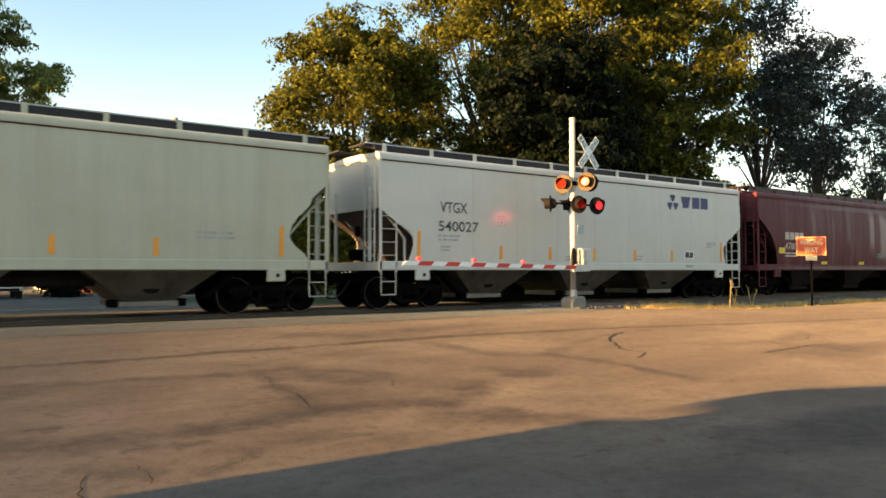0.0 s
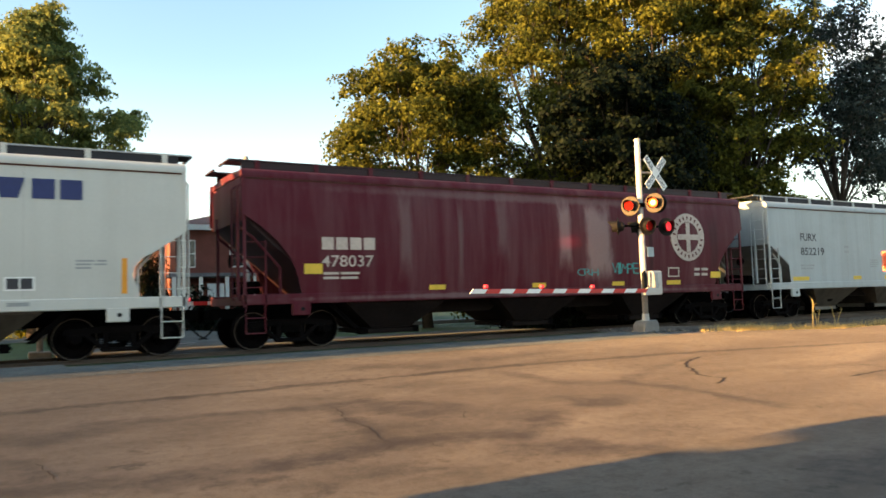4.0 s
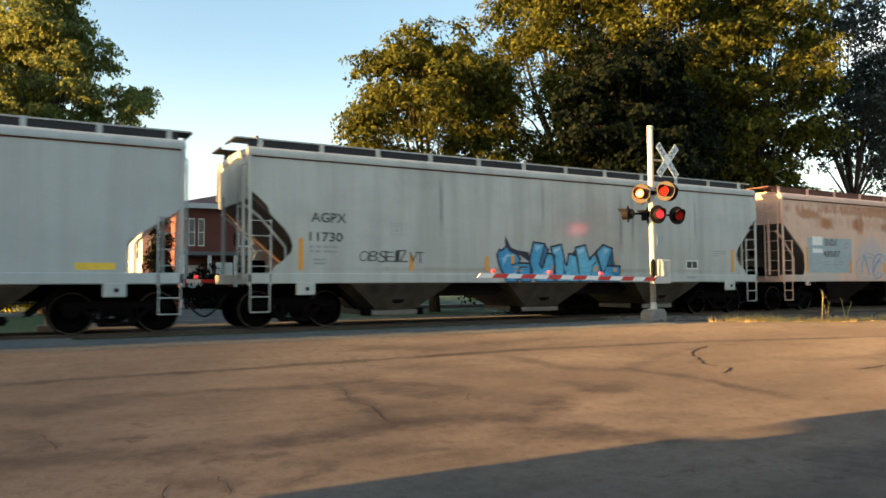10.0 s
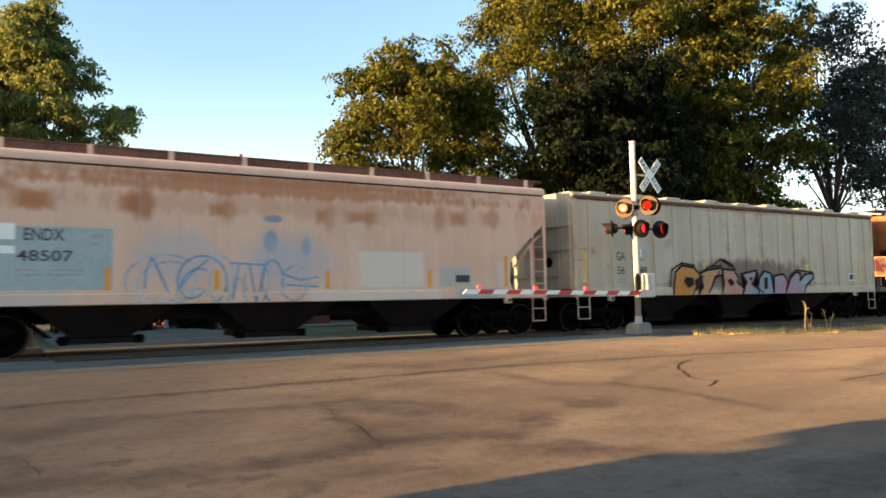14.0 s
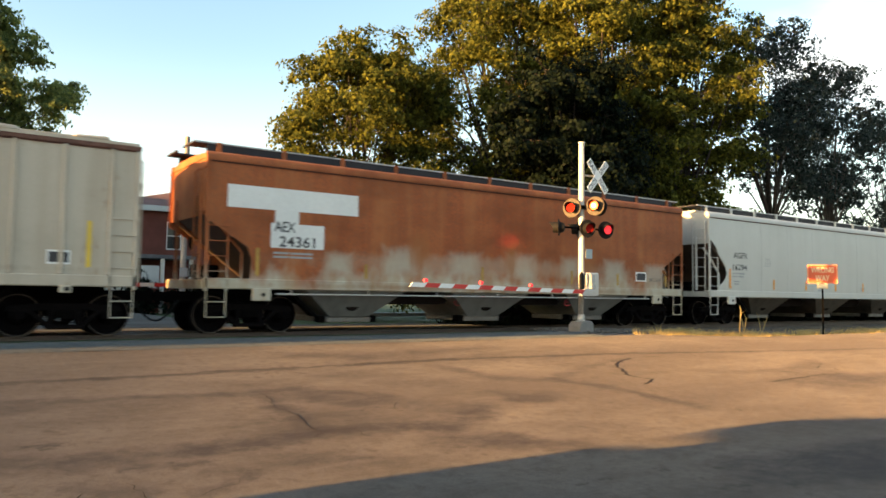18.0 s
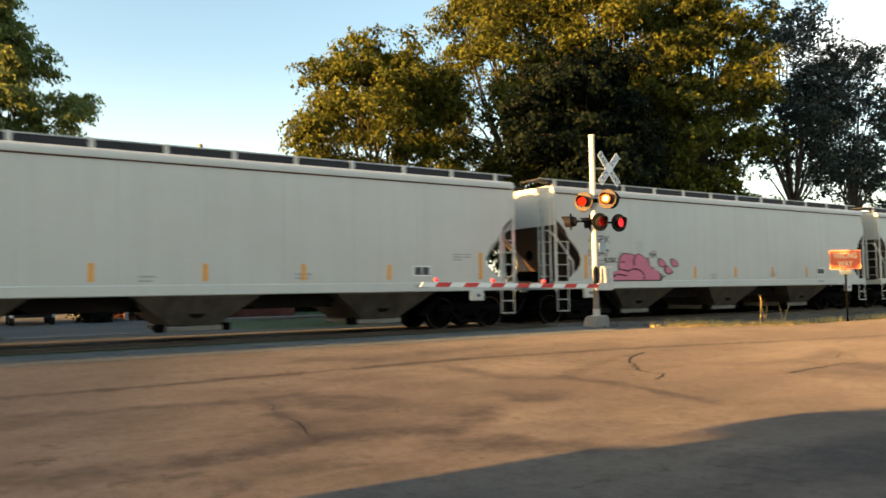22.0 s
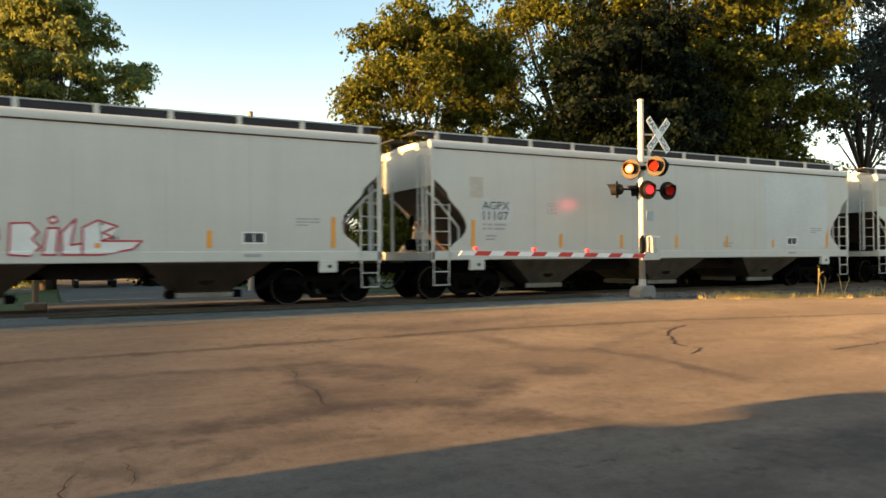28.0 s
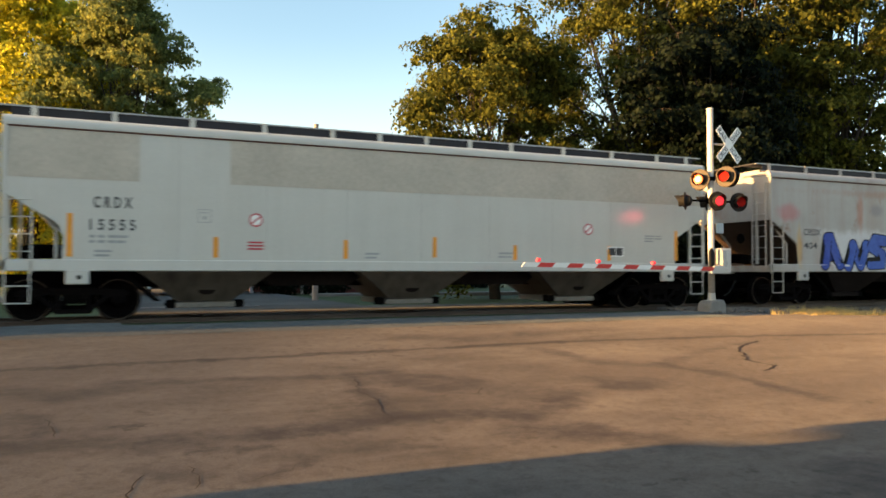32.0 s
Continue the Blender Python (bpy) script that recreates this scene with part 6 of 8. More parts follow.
part("sill_rail", bm, M["silver"], c, "thin pale rail under the side sill")
for k in range(7):
    bm = bmesh.new()
    rod(bm, (2.2 + 2.2 * k, -1.60, 0.98), (2.2 + 2.2 * k, -1.60, 1.10), 0.018)
    part("rail_hanger", bm, M["silver"], c)
for x in (7.6, 12.0):
    bm = bmesh.new()
    pipe(bm, [(x + 0.16 * math.cos(a), -1.40 + (0.16 - 0.13 * math.sin(a)) * 0.625 - 0.016, 0.84 + 0.13 * math.sin(a)) for a in [k * 0.5236 for k in range(13)]], 0.014, 5)
    part("hopper_mark_ring", bm, M["spray_red"], c)
    bm = bmesh.new()
    box(bm, x - 0.13, x + 0.13, -1.325, -1.305, 0.825, 0.855)
    part("hopper_mark_bar", bm, M["spray_red"], c)
plate(c, "angle", 0.52, 4.02, 3.05, 3.60, M["patch_white"], "repaint_patch", "fresh white paint patch")
plate(c, "angle", 1.72, 2.35, 2.72, 3.06, M["patch_white"], "repaint_patch")
plate(c, "angle", 1.62, 3.05, 2.12, 2.73, M["patch_white"], "repaint_patch")
words(c, "angle", "AEX", 1.70, 2.26, 2.52, 2.78, INK, offset=0.012, proud=0.012)
words(c, "angle", "24361", 1.84, 2.80, 2.15, 2.42, INK, offset=0.012, proud=0.012)
bars(c, "angle", 1.7, 2.02, ((0.4, 0.6), (0.4, 0.6)), 0.05, GREY_TXT)
plate(c, "angle", 14.9, 15.45, 1.58, 1.90, M["white"], "label_plate")
plate(c, "angle", 14.95, 15.40, 1.62, 1.86, M["ink"], "label_panel", proud=0.009)
words(c, "angle", "MC 105", 15.6, 16.2, 1.58, 1.70, INK)
stripes(c, "angle", ((1.3, 1.42, 2.1), (16.5, 1.42, 1.8), (4.3, 1.42, 1.8), (8.2, 1.42, 1.85), (11.85, 1.42, 1.85), (14.0, 1.42, 1.82)), M["ochre"], 0.09)
CARS.append((c, 19.0))

# car 8
c = hopper_car(38.0, 18.3, "round", "white", "white covered hopper car with orange side reflectors", even(12, 18.3, 0.4))
usual(c, "round", 18.3, "AGPX", "16294", (1.53, 2.45, 2.60, 2.84), (1.49, 2.40, 2.14, 2.38))
CARS.append((c, 38.0))

# car 9
c = hopper_car(57.85, 18.05, "round", "white", "white covered hopper car with pink bubble graffiti", even(12, 17.85, 0.4))
usual(c, "round", 17.85, "AGPX", "11647", (1.44, 2.35, 2.58, 2.82), (1.42, 2.33, 2.13, 2.37))


def blob(parent, style, outline, fill, line, grow=1.06):
    cx = sum(p[0] for p in outline) / len(outline)
    cz = sum(p[1] for p in outline) / len(outline)
    for k, (m, name) in enumerate(((line, "spray_outline"), (fill, "spray_fill"))):
        g = grow if k == 0 else 1.0
        bm = bmesh.new()
        y = -1.6 - out(style, 2.2) - 0.003 - 0.004 * k
        prism(bm, [(cx + (x - cx) * g, cz + (z - cz) * g) for x, z in outline], y - 0.003, y + 0.03)
        part(name, bm, m, parent)


bm_pts = ((2.33, 1.36), (2.42, 1.50), (2.62, 1.62), (2.90, 1.70), (2.86, 1.84), (2.93, 2.12), (3.10, 2.24), (3.40, 2.22), (3.62, 2.18), (3.80, 2.24), (3.98, 2.16), (4.12, 2.08), (4.24, 2.10), (4.30, 1.86), (4.50, 1.72), (4.70, 1.66), (4.84, 1.52), (4.82, 1.36))
blob(c, "round", [(x - 0.09, z) for x, z in bm_pts], M["pink"], M["black"], 1.075)
for x, z in ((4.80, 1.95), (5.13, 1.70), (5.45, 1.95)):
    blob(c, "round", [(x + 0.17 * math.cos(a) * (1 + 0.35 * math.cos(a)), z + 0.12 * math.sin(a) - 0.05 * math.cos(a)) for a in [k * 0.7 for k in range(9)]], M["pink"], M["ink"], 1.3)
for pts in (((2.95, 1.72), (3.25, 1.66), (3.55, 1.74), (3.85, 1.70), (4.02, 1.56), (4.03, 1.37)), ((3.64, 2.18), (3.55, 2.0), (3.56, 1.84)), ((2.95, 1.95), (3.12, 1.97)), ((2.5, 1.46), (2.8, 1.56), (3.2, 1.5))):
    bm = bmesh.new()
    pipe(bm, [(x - 0.09, -1.652, z) for x, z in pts], 0.026, 4)
    part("spray_line", bm, M["black"], c)
graffiti(c, "round", "WH", 4.25, 4.58, 2.08, 2.36, M["black"], PAINT["white"], 8, 0.012, 0)
graffiti(c, "round", "SSK", 2.10, 2.66, 1.92, 2.10, M["black"], PAINT["white"], 9, 0.02, 0)
for x, z in ((2.66, 2.06), (2.70, 2.16), (2.78, 2.24), (2.86, 2.28), (4.16, 2.12), (4.18, 2.02), (4.2, 1.92), (4.45, 1.78), (4.58, 1.78), (4.70, 1.76)):
    sprayed(c, "round", [[(x, z), (x + 0.012, z + 0.01)]], 0.014, 0.005, M["black"], "spray_dot")
for x in (2.02, 2.10, 2.18, 4.82, 4.90, 4.98):
    sprayed(c, "round", [[(x, 1.56 if x < 3 else 1.54), (x + (0.12 if x < 3 else 0.06), 1.66 if x < 3 else 1.44)]], 0.012, 0.005, M["black"], "spray_line")
CARS.append((c, 57.85))

# car 10
c = hopper_car(77.2, 17.95, "round", "white", "white covered hopper car with dark and pale graffiti pieces", even(12, 17.95, 0.4), belly=M["brown_belly"])
usual(c, "round", 17.95, "TNOX", "2218", (1.42, 2.32, 2.60, 2.84), (1.42, 2.15, 2.14, 2.38))
def dark_piece(sketch):
    return placed(sketch, 6.85, 612, 128.0, 1.11, 232, 112)


letter(c, "round", dark_piece(((615, 195), (640, 110), (700, 132), (760, 112), (792, 112), (865, 132), (886, 165), (875, 182), (897, 206), (897, 229), (640, 231), (590, 228), (618, 206))), M["patch_white"], M["deep_ink"], 0, 0.022)
for k, sketch in enumerate((
        ((628, 202), (645, 124), (668, 130), (664, 178), (678, 190), (692, 178), (695, 130), (724, 140), (716, 206), (690, 216), (650, 216)),
        ((728, 206), (733, 140), (775, 126), (777, 145), (752, 152), (752, 163), (772, 160), (772, 176), (752, 180), (752, 190), (777, 188), (777, 206)),
        ((785, 206), (790, 130), (862, 136), (864, 154), (815, 152), (813, 186), (838, 186), (838, 172), (872, 168), (877, 206)),
        ((642, 219), (890, 210), (892, 226), (642, 228)))):
    painted(c, "round", dark_piece(sketch), M["deep_ink"], "spray_fill", 0.011 + 0.0006 * k)
bm = bmesh.new()
pipe(bm, [(8.05 + 0.13 * math.cos(a), -1.652, 2.40 + 0.06 * math.sin(a)) for a in [k * 0.524 for k in range(13)]], 0.018, 4)
part("spray_ring", bm, M["ink"], c)
def pale_piece(sketch):
    return placed(sketch, 9.68, 968, 106.0, 1.26, 215, 112)


for k, sketch in enumerate((
        ((968, 140), (1005, 138), (1022, 160), (1010, 176), (1026, 195), (1005, 216), (965, 213)),
        ((1040, 150), (1062, 150), (1056, 213), (1030, 213)), ((1042, 128), (1054, 122), (1060, 134), (1048, 140)),
        ((1068, 160), (1096, 128), (1086, 190), (1110, 186), (1106, 213), (1068, 213)),
        ((1110, 148), (1142, 130), (1182, 144), (1152, 160), (1172, 170), (1148, 180), (1236, 180), (1215, 200), (1150, 213), (1110, 213)))):
    letter(c, "round", pale_piece(sketch), M["patch_white"], M["spray_red"], k, 0.020)
letter(c, "round", pale_piece(((900, 170), (905, 145), (925, 136), (945, 148), (948, 175), (936, 190), (932, 212), (912, 208), (908, 188))), M["blush"], M["spray_red"], 0, 0.014)
CARS.append((c, 77.2))

# car 11
c = hopper_car(96.6, 17.9, "round", "white", "white covered hopper car with a grey repainted bay", even(12, 17.9, 0.4))
plate(c, "round", 13.2, 16.6, 1.36, 4.05, M["patch_cool"], "repaint_patch", "pale grey repainted bay")
plate(c, "round", 1.20, 1.62, 2.80, 3.38, M["patch_grey"], "repaint_patch")
plate(c, "round", 1.52, 2.58, 2.14, 2.80, M["patch_cool"], "repaint_patch")
usual(c, "round", 17.9, "AGPX", "11107", (1.58, 2.49, 2.49, 2.72), (1.61, 2.45, 2.20, 2.44), offset=0.002)
CARS.append((c, 96.6))

# car 12
c = hopper_car(116.35, 18.55, "angle", "white", "white covered hopper car with grey upper band and prohibition labels", [0.54, 2.11, 3.75, 5.39, 7.06, 8.29, 9.57, 10.83, 12.09, 13.77, 15.43, 17.07, 18.2])
plate(c, "angle", 0.1, 2.63, 3.05, 4.08, M["patch_grey"], "upper_band", "old grey paint band along the top")
plate(c, "angle", 4.56, 18.4, 3.08, 4.08, M["patch_grey"], "upper_band", "old grey paint band along the top")
usual(c, "angle", 18.55, "C R D X", "1 5 5 5 5", (1.72, 2.49, 2.45, 2.70), (1.65, 2.56, 1.97, 2.21), refl=False, offset=0.012)
stripes(c, "angle", ((1.27, 1.4, 2.32), (4.25, 1.4, 1.87), (7.30, 1.4, 1.86), (9.65, 1.45, 1.97), (12.0, 1.4, 1.8), (15.05, 1.4, 1.82), (17.45, 1.42, 2.3)), M["orange"])
for x in (5.14, 14.34):
    bm = bmesh.new()
    lathe(bm, [(-0.004, 0.155), (0.0, 0.16)], 24)
    sign = part("label_disc", bm, M["spray_red"], c, at=pose(x, -1.632, 2.28))
    bm = bmesh.new()
    lathe(bm, [(-0.008, 0.12), (-0.003, 0.125)], 24)
    part("label_face", bm, M["white"], sign)
    bm = bmesh.new()
    box(bm, -0.13, 0.13, -0.012, -0.007, -0.018, 0.014)
    part("label_slash", bm, M["spray_red"], sign, at=pose(0, 0, 0, 0, -40, 0))
bars(c, "angle", 4.96, 1.78, ((0.36,), (0.36,), (0.36,)), 0.04, M["spray_red"])
CARS.append((c, 116.35))

# car 13
c = hopper_car(137.6, 17.3, "straight", "tag", "stained grey covered hopper car with blue graffiti", even(11, 17.3, 0.4), belly=M["dark_belly"], gates=M["dark_belly"])
words(c, "straight", "CRDX", 1.50, 2.28, 2.28, 2.50, INK, offset=0.008)
words(c, "straight", "404", 1.50, 2.1, 1.84, 2.06, INK, offset=0.008)
throw_up(c, "straight", "ANSEL", 2.15, 7.6, 1.10, 2.34, M["angel"], M["black"], 0.15, 0.04, 15, 1.12)
CARS.append((c, 137.6))

# ---- crossing signals, gate and signs ----
M["hood"] = surface("black_enamel", (0.014, 0.012, 0.010), 0.6, vary=0.1, gloss=0.15)
M["lens"] = surface("dark_red_lens", (0.30, 0.012, 0.008), 0.8, vary=0.1, bump=0, gloss=0.05)
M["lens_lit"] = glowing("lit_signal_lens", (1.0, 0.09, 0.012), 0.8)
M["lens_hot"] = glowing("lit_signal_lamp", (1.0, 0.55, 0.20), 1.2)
# Same black enamel with sunlight on the upper lamps put into the colour.
M["hood_sun"] = surface("sunlit_black_enamel", (0.055, 0.038, 0.022), 0.55, vary=0.15, gloss=0.2)
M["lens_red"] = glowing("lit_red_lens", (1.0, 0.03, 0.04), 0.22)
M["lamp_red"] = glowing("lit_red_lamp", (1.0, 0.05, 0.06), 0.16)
FLASHERS = []


def signal_lamp(parent, x, y, z, yaw, phase, r=0.29, lit="lens_lit"):
    """A round-backed crossing lamp facing -y turned by yaw, with a visor and a two-faced flashing disc."""
    bm = bmesh.new()
    lathe(bm, [(0.0, 0.05), (0.0, r - 0.01), (0.012, r), (0.03, r - 0.01), (0.035, 0.17), (0.16, 0.13), (0.20, 0.05)], 32)
    back = part("lamp_head", bm, M["hood_sun"] if lit == "lens_lit" and yaw < 0 else M["hood"], parent, "black round lamp head with visor", at=pose(x, y, z, 0, 0, yaw), smooth=False)
    bm = bmesh.new()
    n, arc = 22, 320
    for r0, r1 in ((0.158, 0.163),):
        rings = []
        for i in range(n + 1):
            a = radians(90 - arc / 2 + arc * i / n)
            reach = 0.28 * (0.55 + 0.45 * math.sin(max(0.0, min(math.pi, a)))) if 0 < a < math.pi else 0.15
            rings.append([bm.verts.new((q * math.cos(a), yy, q * math.sin(a))) for q, yy in ((r0, -0.002), (r1, -0.002), (r1, -reach), (r0, -reach))])
        for p, q in zip(rings, rings[1:]):
            for k in range(4):
                bm.faces.new((p[k], p[(k + 1) % 4], q[(k + 1) % 4], q[k]))
        bm.faces.new(rings[0])
        bm.faces.new(rings[-1][::-1])
    part("visor", bm, M["hood"], back)
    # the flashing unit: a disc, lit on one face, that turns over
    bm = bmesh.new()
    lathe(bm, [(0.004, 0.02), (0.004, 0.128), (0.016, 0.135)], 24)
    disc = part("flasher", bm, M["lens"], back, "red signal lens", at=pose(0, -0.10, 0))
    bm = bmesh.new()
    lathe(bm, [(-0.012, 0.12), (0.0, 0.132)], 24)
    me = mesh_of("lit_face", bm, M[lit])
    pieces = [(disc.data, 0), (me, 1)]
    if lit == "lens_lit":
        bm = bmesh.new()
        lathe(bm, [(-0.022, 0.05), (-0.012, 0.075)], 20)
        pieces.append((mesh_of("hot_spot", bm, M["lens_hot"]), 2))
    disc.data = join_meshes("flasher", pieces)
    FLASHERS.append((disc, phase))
    return back


def crossbuck(parent, x, y, z, yaw, lettered=True):
    hub = part("crossbuck", _disc(0.05), M["galv"], parent, "white crossbuck sign with black lettering", at=pose(x, y, z, 0, 0, yaw))
    for k, (lean, text) in enumerate(((-47, "RAILROAD"), (47, "CROSSING"))):
        bm = bmesh.new()
        box(bm, -0.61, 0.61, -0.004, 0.004, -0.115, 0.115)
        blade = part("blade", bm, M["white"] if lettered else M["white_in_shade"], hub, at=pose(0, -0.012 * k, 0, 0, -lean, 0))
        if lettered:
            half = text[:4], text[4:]
            for sgn, bit in ((-1, half[0]), (1, half[1])):
                x0 = -0.57 if sgn < 0 else 0.13
                lettering("letter", bit, x0, x0 + 0.44, -0.075, 0.08, M["ink"], blade, None, lambda z: -0.0065, 0.016)
    return hub


def _disc(r):
    bm = bmesh.new()
    lathe(bm, [(0.01, r), (0.06, r)], 14)
    return bm


MX, MY = 15.94, 15.80
signal = thing("crossing_signal", pose(MX, MY, gz(MX, MY)), "silver railroad crossing mast with crossbuck, lamps and lowered gate", "crossing signal")
G0 = 0.70
signal.location.z = G0
bm = bmesh.new()
lathe(bm, [(1.02, 0.085), (5.58, 0.085), (5.60, 0.095), (5.64, 0.09), (5.65, 0.02)], 20, "z")
part("mast", bm, M["silver"], signal, smooth=False)
bm = bmesh.new()
lathe(bm, [(0.30, 0.088), (1.02, 0.088)], 20, "z")
part("mast_foot", bm, M["dull"], signal, "lower length of the mast, dirt and shade in its colour")
bm = bmesh.new()
lathe(bm, [(0.22, 0.17), (0.28, 0.17), (0.30, 0.11), (0.48, 0.10)], 20, "z")
part("mast_collar", bm, M["galv"], signal)
bm = bmesh.new()
prism(bm, [(-0.30, -0.15), (0.30, -0.15), (0.29, 0.20), (0.20, 0.30), (-0.18, 0.27), (-0.29, 0.16)], -0.25, 0.25)
part("mast_base", bm, M["concrete"], signal, "weathered concrete mast base", bevel=0.03)
crossbuck(signal, 0.52, -0.16, 4.63, 4)
bm = bmesh.new()
rod(bm, (0.0, -0.05, 4.63), (0.52, -0.12, 4.63), 0.03)
part("crossbuck_arm", bm, M["galv"], signal)
# upper pair of lamps on their cross arm, then the lower pairs
bm = bmesh.new()
rod(bm, (-0.32, 0.22, 3.68), (0.32, -0.26, 3.68), 0.035)
rod(bm, (0.0, 0.0, 3.72), (0.0, 0.0, 3.60), 0.13, 14)
part("lamp_arm", bm, M["dark"], signal)
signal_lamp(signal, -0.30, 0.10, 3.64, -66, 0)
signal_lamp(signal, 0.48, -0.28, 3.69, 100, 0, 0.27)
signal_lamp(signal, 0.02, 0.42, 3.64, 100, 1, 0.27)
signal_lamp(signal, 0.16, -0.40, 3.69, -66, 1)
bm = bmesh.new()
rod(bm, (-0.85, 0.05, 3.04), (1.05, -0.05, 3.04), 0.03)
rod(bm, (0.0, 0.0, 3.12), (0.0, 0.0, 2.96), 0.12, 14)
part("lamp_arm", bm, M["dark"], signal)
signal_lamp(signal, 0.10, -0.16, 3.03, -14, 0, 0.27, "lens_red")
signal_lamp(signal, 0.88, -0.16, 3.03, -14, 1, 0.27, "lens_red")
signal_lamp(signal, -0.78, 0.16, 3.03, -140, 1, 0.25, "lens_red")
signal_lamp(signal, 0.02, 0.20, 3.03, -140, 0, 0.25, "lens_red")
# notice plate
bm = bmesh.new()
box(bm, 0.10, 0.36, -0.10, -0.09, 2.14, 2.42)
part("notice_plate", bm, M["patch_blue"], signal)
# gate machine
bm = bmesh.new()
box(bm, 0.10, 0.52, -0.24, 0.20, 1.02, 1.72)
machine = part("gate_machine", bm, M["silver"], signal, "silver-painted gate machine", bevel=0.035)
bm = bmesh.new()
box(bm, 0.14, 0.30, -0.275, -0.24, 1.14, 1.66)
part("machine_door", bm, M["galv"], machine, bevel=0.012)
bm = bmesh.new()
rod(bm, (0.22, -0.30, 1.30), (0.22, -0.24, 1.30), 0.09, 16)
part("drive_hub", bm, M["galv"], machine)
bm = bmesh.new()
prism(bm, [(-0.30, 1.02), (0.30, 1.02), (0.30, 1.16), (0.10, 1.24), (-0.18, 1.24), (-0.30, 1.16)], -0.34, -0.28)
part("arm_bracket", bm, M["silver"], signal, bevel=0.01)
bm = bmesh.new()
prism(bm, [(-0.20, 1.16), (-0.06, 1.16), (-0.06, 1.62), (-0.14, 1.74), (-0.22, 1.62)], -0.20, -0.12)
part("counterweight", bm, M["black"], signal, bevel=0.012)
# gate arm: red and white stripes on the lowered bar
arm = part("gate_arm", _disc(0.06), M["galv"], signal, "red and white striped gate arm, lowered")
x_tip, x_root, n = 9.72 - MX, -0.28, 14
for i in range(n):
    a, b = x_tip + (x_root - x_tip) * i / n, x_tip + (x_root - x_tip) * (i + 1) / n
    za, zb = 1.145 + 0.10 * (1 - i / n), 1.145 + 0.10 * (1 - (i + 1) / n)
    bm = bmesh.new()
    lean = 0.10
    v = [bm.verts.new(p) for y in (-0.345, -0.305) for p in ((a, y, za - 0.055), (b, y, zb - 0.055), (b + lean, y, zb + 0.055), (a + lean, y, za + 0.055))]
    for f in ((0, 1, 2, 3), (7, 6, 5, 4), (0, 4, 5, 1), (1, 5, 6, 2), (2, 6, 7, 3), (3, 7, 4, 0)):
        bm.faces.new([v[k] for k in f])
    part("stripe", bm, M["red"] if i % 2 else M["white"], arm)
for x in (10.2, 11.95, 13.68):
    bm = bmesh.new()
    lathe(bm, [(-0.05, 0.02), (-0.045, 0.045), (0.045, 0.045), (0.05, 0.02)], 14, "x")
    part("arm_lamp", bm, M["lamp_red"], arm, "small lit red lamp", at=pose(x - MX, -0.325, 1.145 + 0.1 * (15.7 - x) / 6 + 0.12))
# the red light that the rear lamp throws on the passing cars
spot = bpy.data.lights.new("signal_beam", "SPOT")
spot.energy, spot.color, spot.spot_size, spot.spot_blend, spot.shadow_soft_size = 10.0, (1.0, 0.06, 0.10), radians(24), 1.0, 0.15
beam = new("signal_beam", spot)
beam.matrix_world = look((MX - 0.95, MY + 0.42, G0 + 3.0), (14.45, SIDE_Y, 3.35)) @ Matrix.Diagonal((2.0, 0.9, 1.0, 1.0))

# second signal across the track
far_signal = thing("crossing_signal", pose(0.61, 22.4, 0.62), "silver railroad crossing mast with crossbuck seen beyond the track", "crossing signal")
bm = bmesh.new()
lathe(bm, [(1.2, 0.08), (4.9, 0.08), (4.95, 0.02)], 18, "z")
part("mast", bm, M["silver"], far_signal)
bm = bmesh.new()
lathe(bm, [(0.0, 0.083), (1.2, 0.083)], 18, "z")
part("mast_foot", bm, M["dull"], far_signal, "lower length of the mast, dirt and shade in its colour")
bm = bmesh.new()
box(bm, -0.27, 0.27, -0.25, 0.25, -0.1, 0.10)
part("mast_base", bm, M["dull"], far_signal, bevel=0.03)
crossbuck(far_signal, 0.0, -0.12, 4.35, 9, False)
bm = bmesh.new()
rod(bm, (-0.5, -0.05, 2.95), (0.5, -0.05, 2.95), 0.03)
part("lamp_arm", bm, M["dark"], far_signal)
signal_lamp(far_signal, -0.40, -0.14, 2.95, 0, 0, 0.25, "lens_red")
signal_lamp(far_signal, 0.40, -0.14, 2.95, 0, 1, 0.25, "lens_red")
bm = bmesh.new()
box(bm, -0.5, -0.1, -0.2, 0.2, 0.95, 1.6)
part("gate_machine", bm, M["silver"], far_signal, bevel=0.03)
far_arm = part("gate_arm", _disc(0.06), M["galv"], far_signal, "red and white striped gate arm, lowered")
for i in range(16):
    bm = bmesh.new()
    box(bm, 0.3 + i * 0.41, 0.3 + i * 0.41 + 0.405, 0.28, 0.32, 1.20, 1.31)
    part("stripe", bm, M["red"] if i % 2 else M["white"], far_arm)
for x in (1.95, 3.85, 5.4):
    bm = bmesh.new()
    lathe(bm, [(-0.06, 0.02), (-0.055, 0.05), (0.055, 0.05), (0.06, 0.02)], 14, "x")
    part("arm_lamp", bm, M["lamp_red"], far_arm, "small lit red lamp", at=pose(x, 0.30, 1.38))

# red road sign beside the track
sign = thing("wrong_way_sign", pose(28.1, 15.1, 0.40, 0, 0, -52), "red rectangular WRONG WAY sign on a steel post", "road sign")
bm = bmesh.new()
box(bm, -0.03, 0.03, -0.02, 0.02, -0.2, 2.62)
part("post", bm, M["dark"], sign)
bm = bmesh.new()
box(bm, -0.53, 0.53, -0.034, -0.022, 1.93, 2.66)
panel = part("panel", bm, M["sign_red"], sign, bevel=0.004)
# Added plate that stands in for the bright glare below the panel.
bm = bmesh.new()
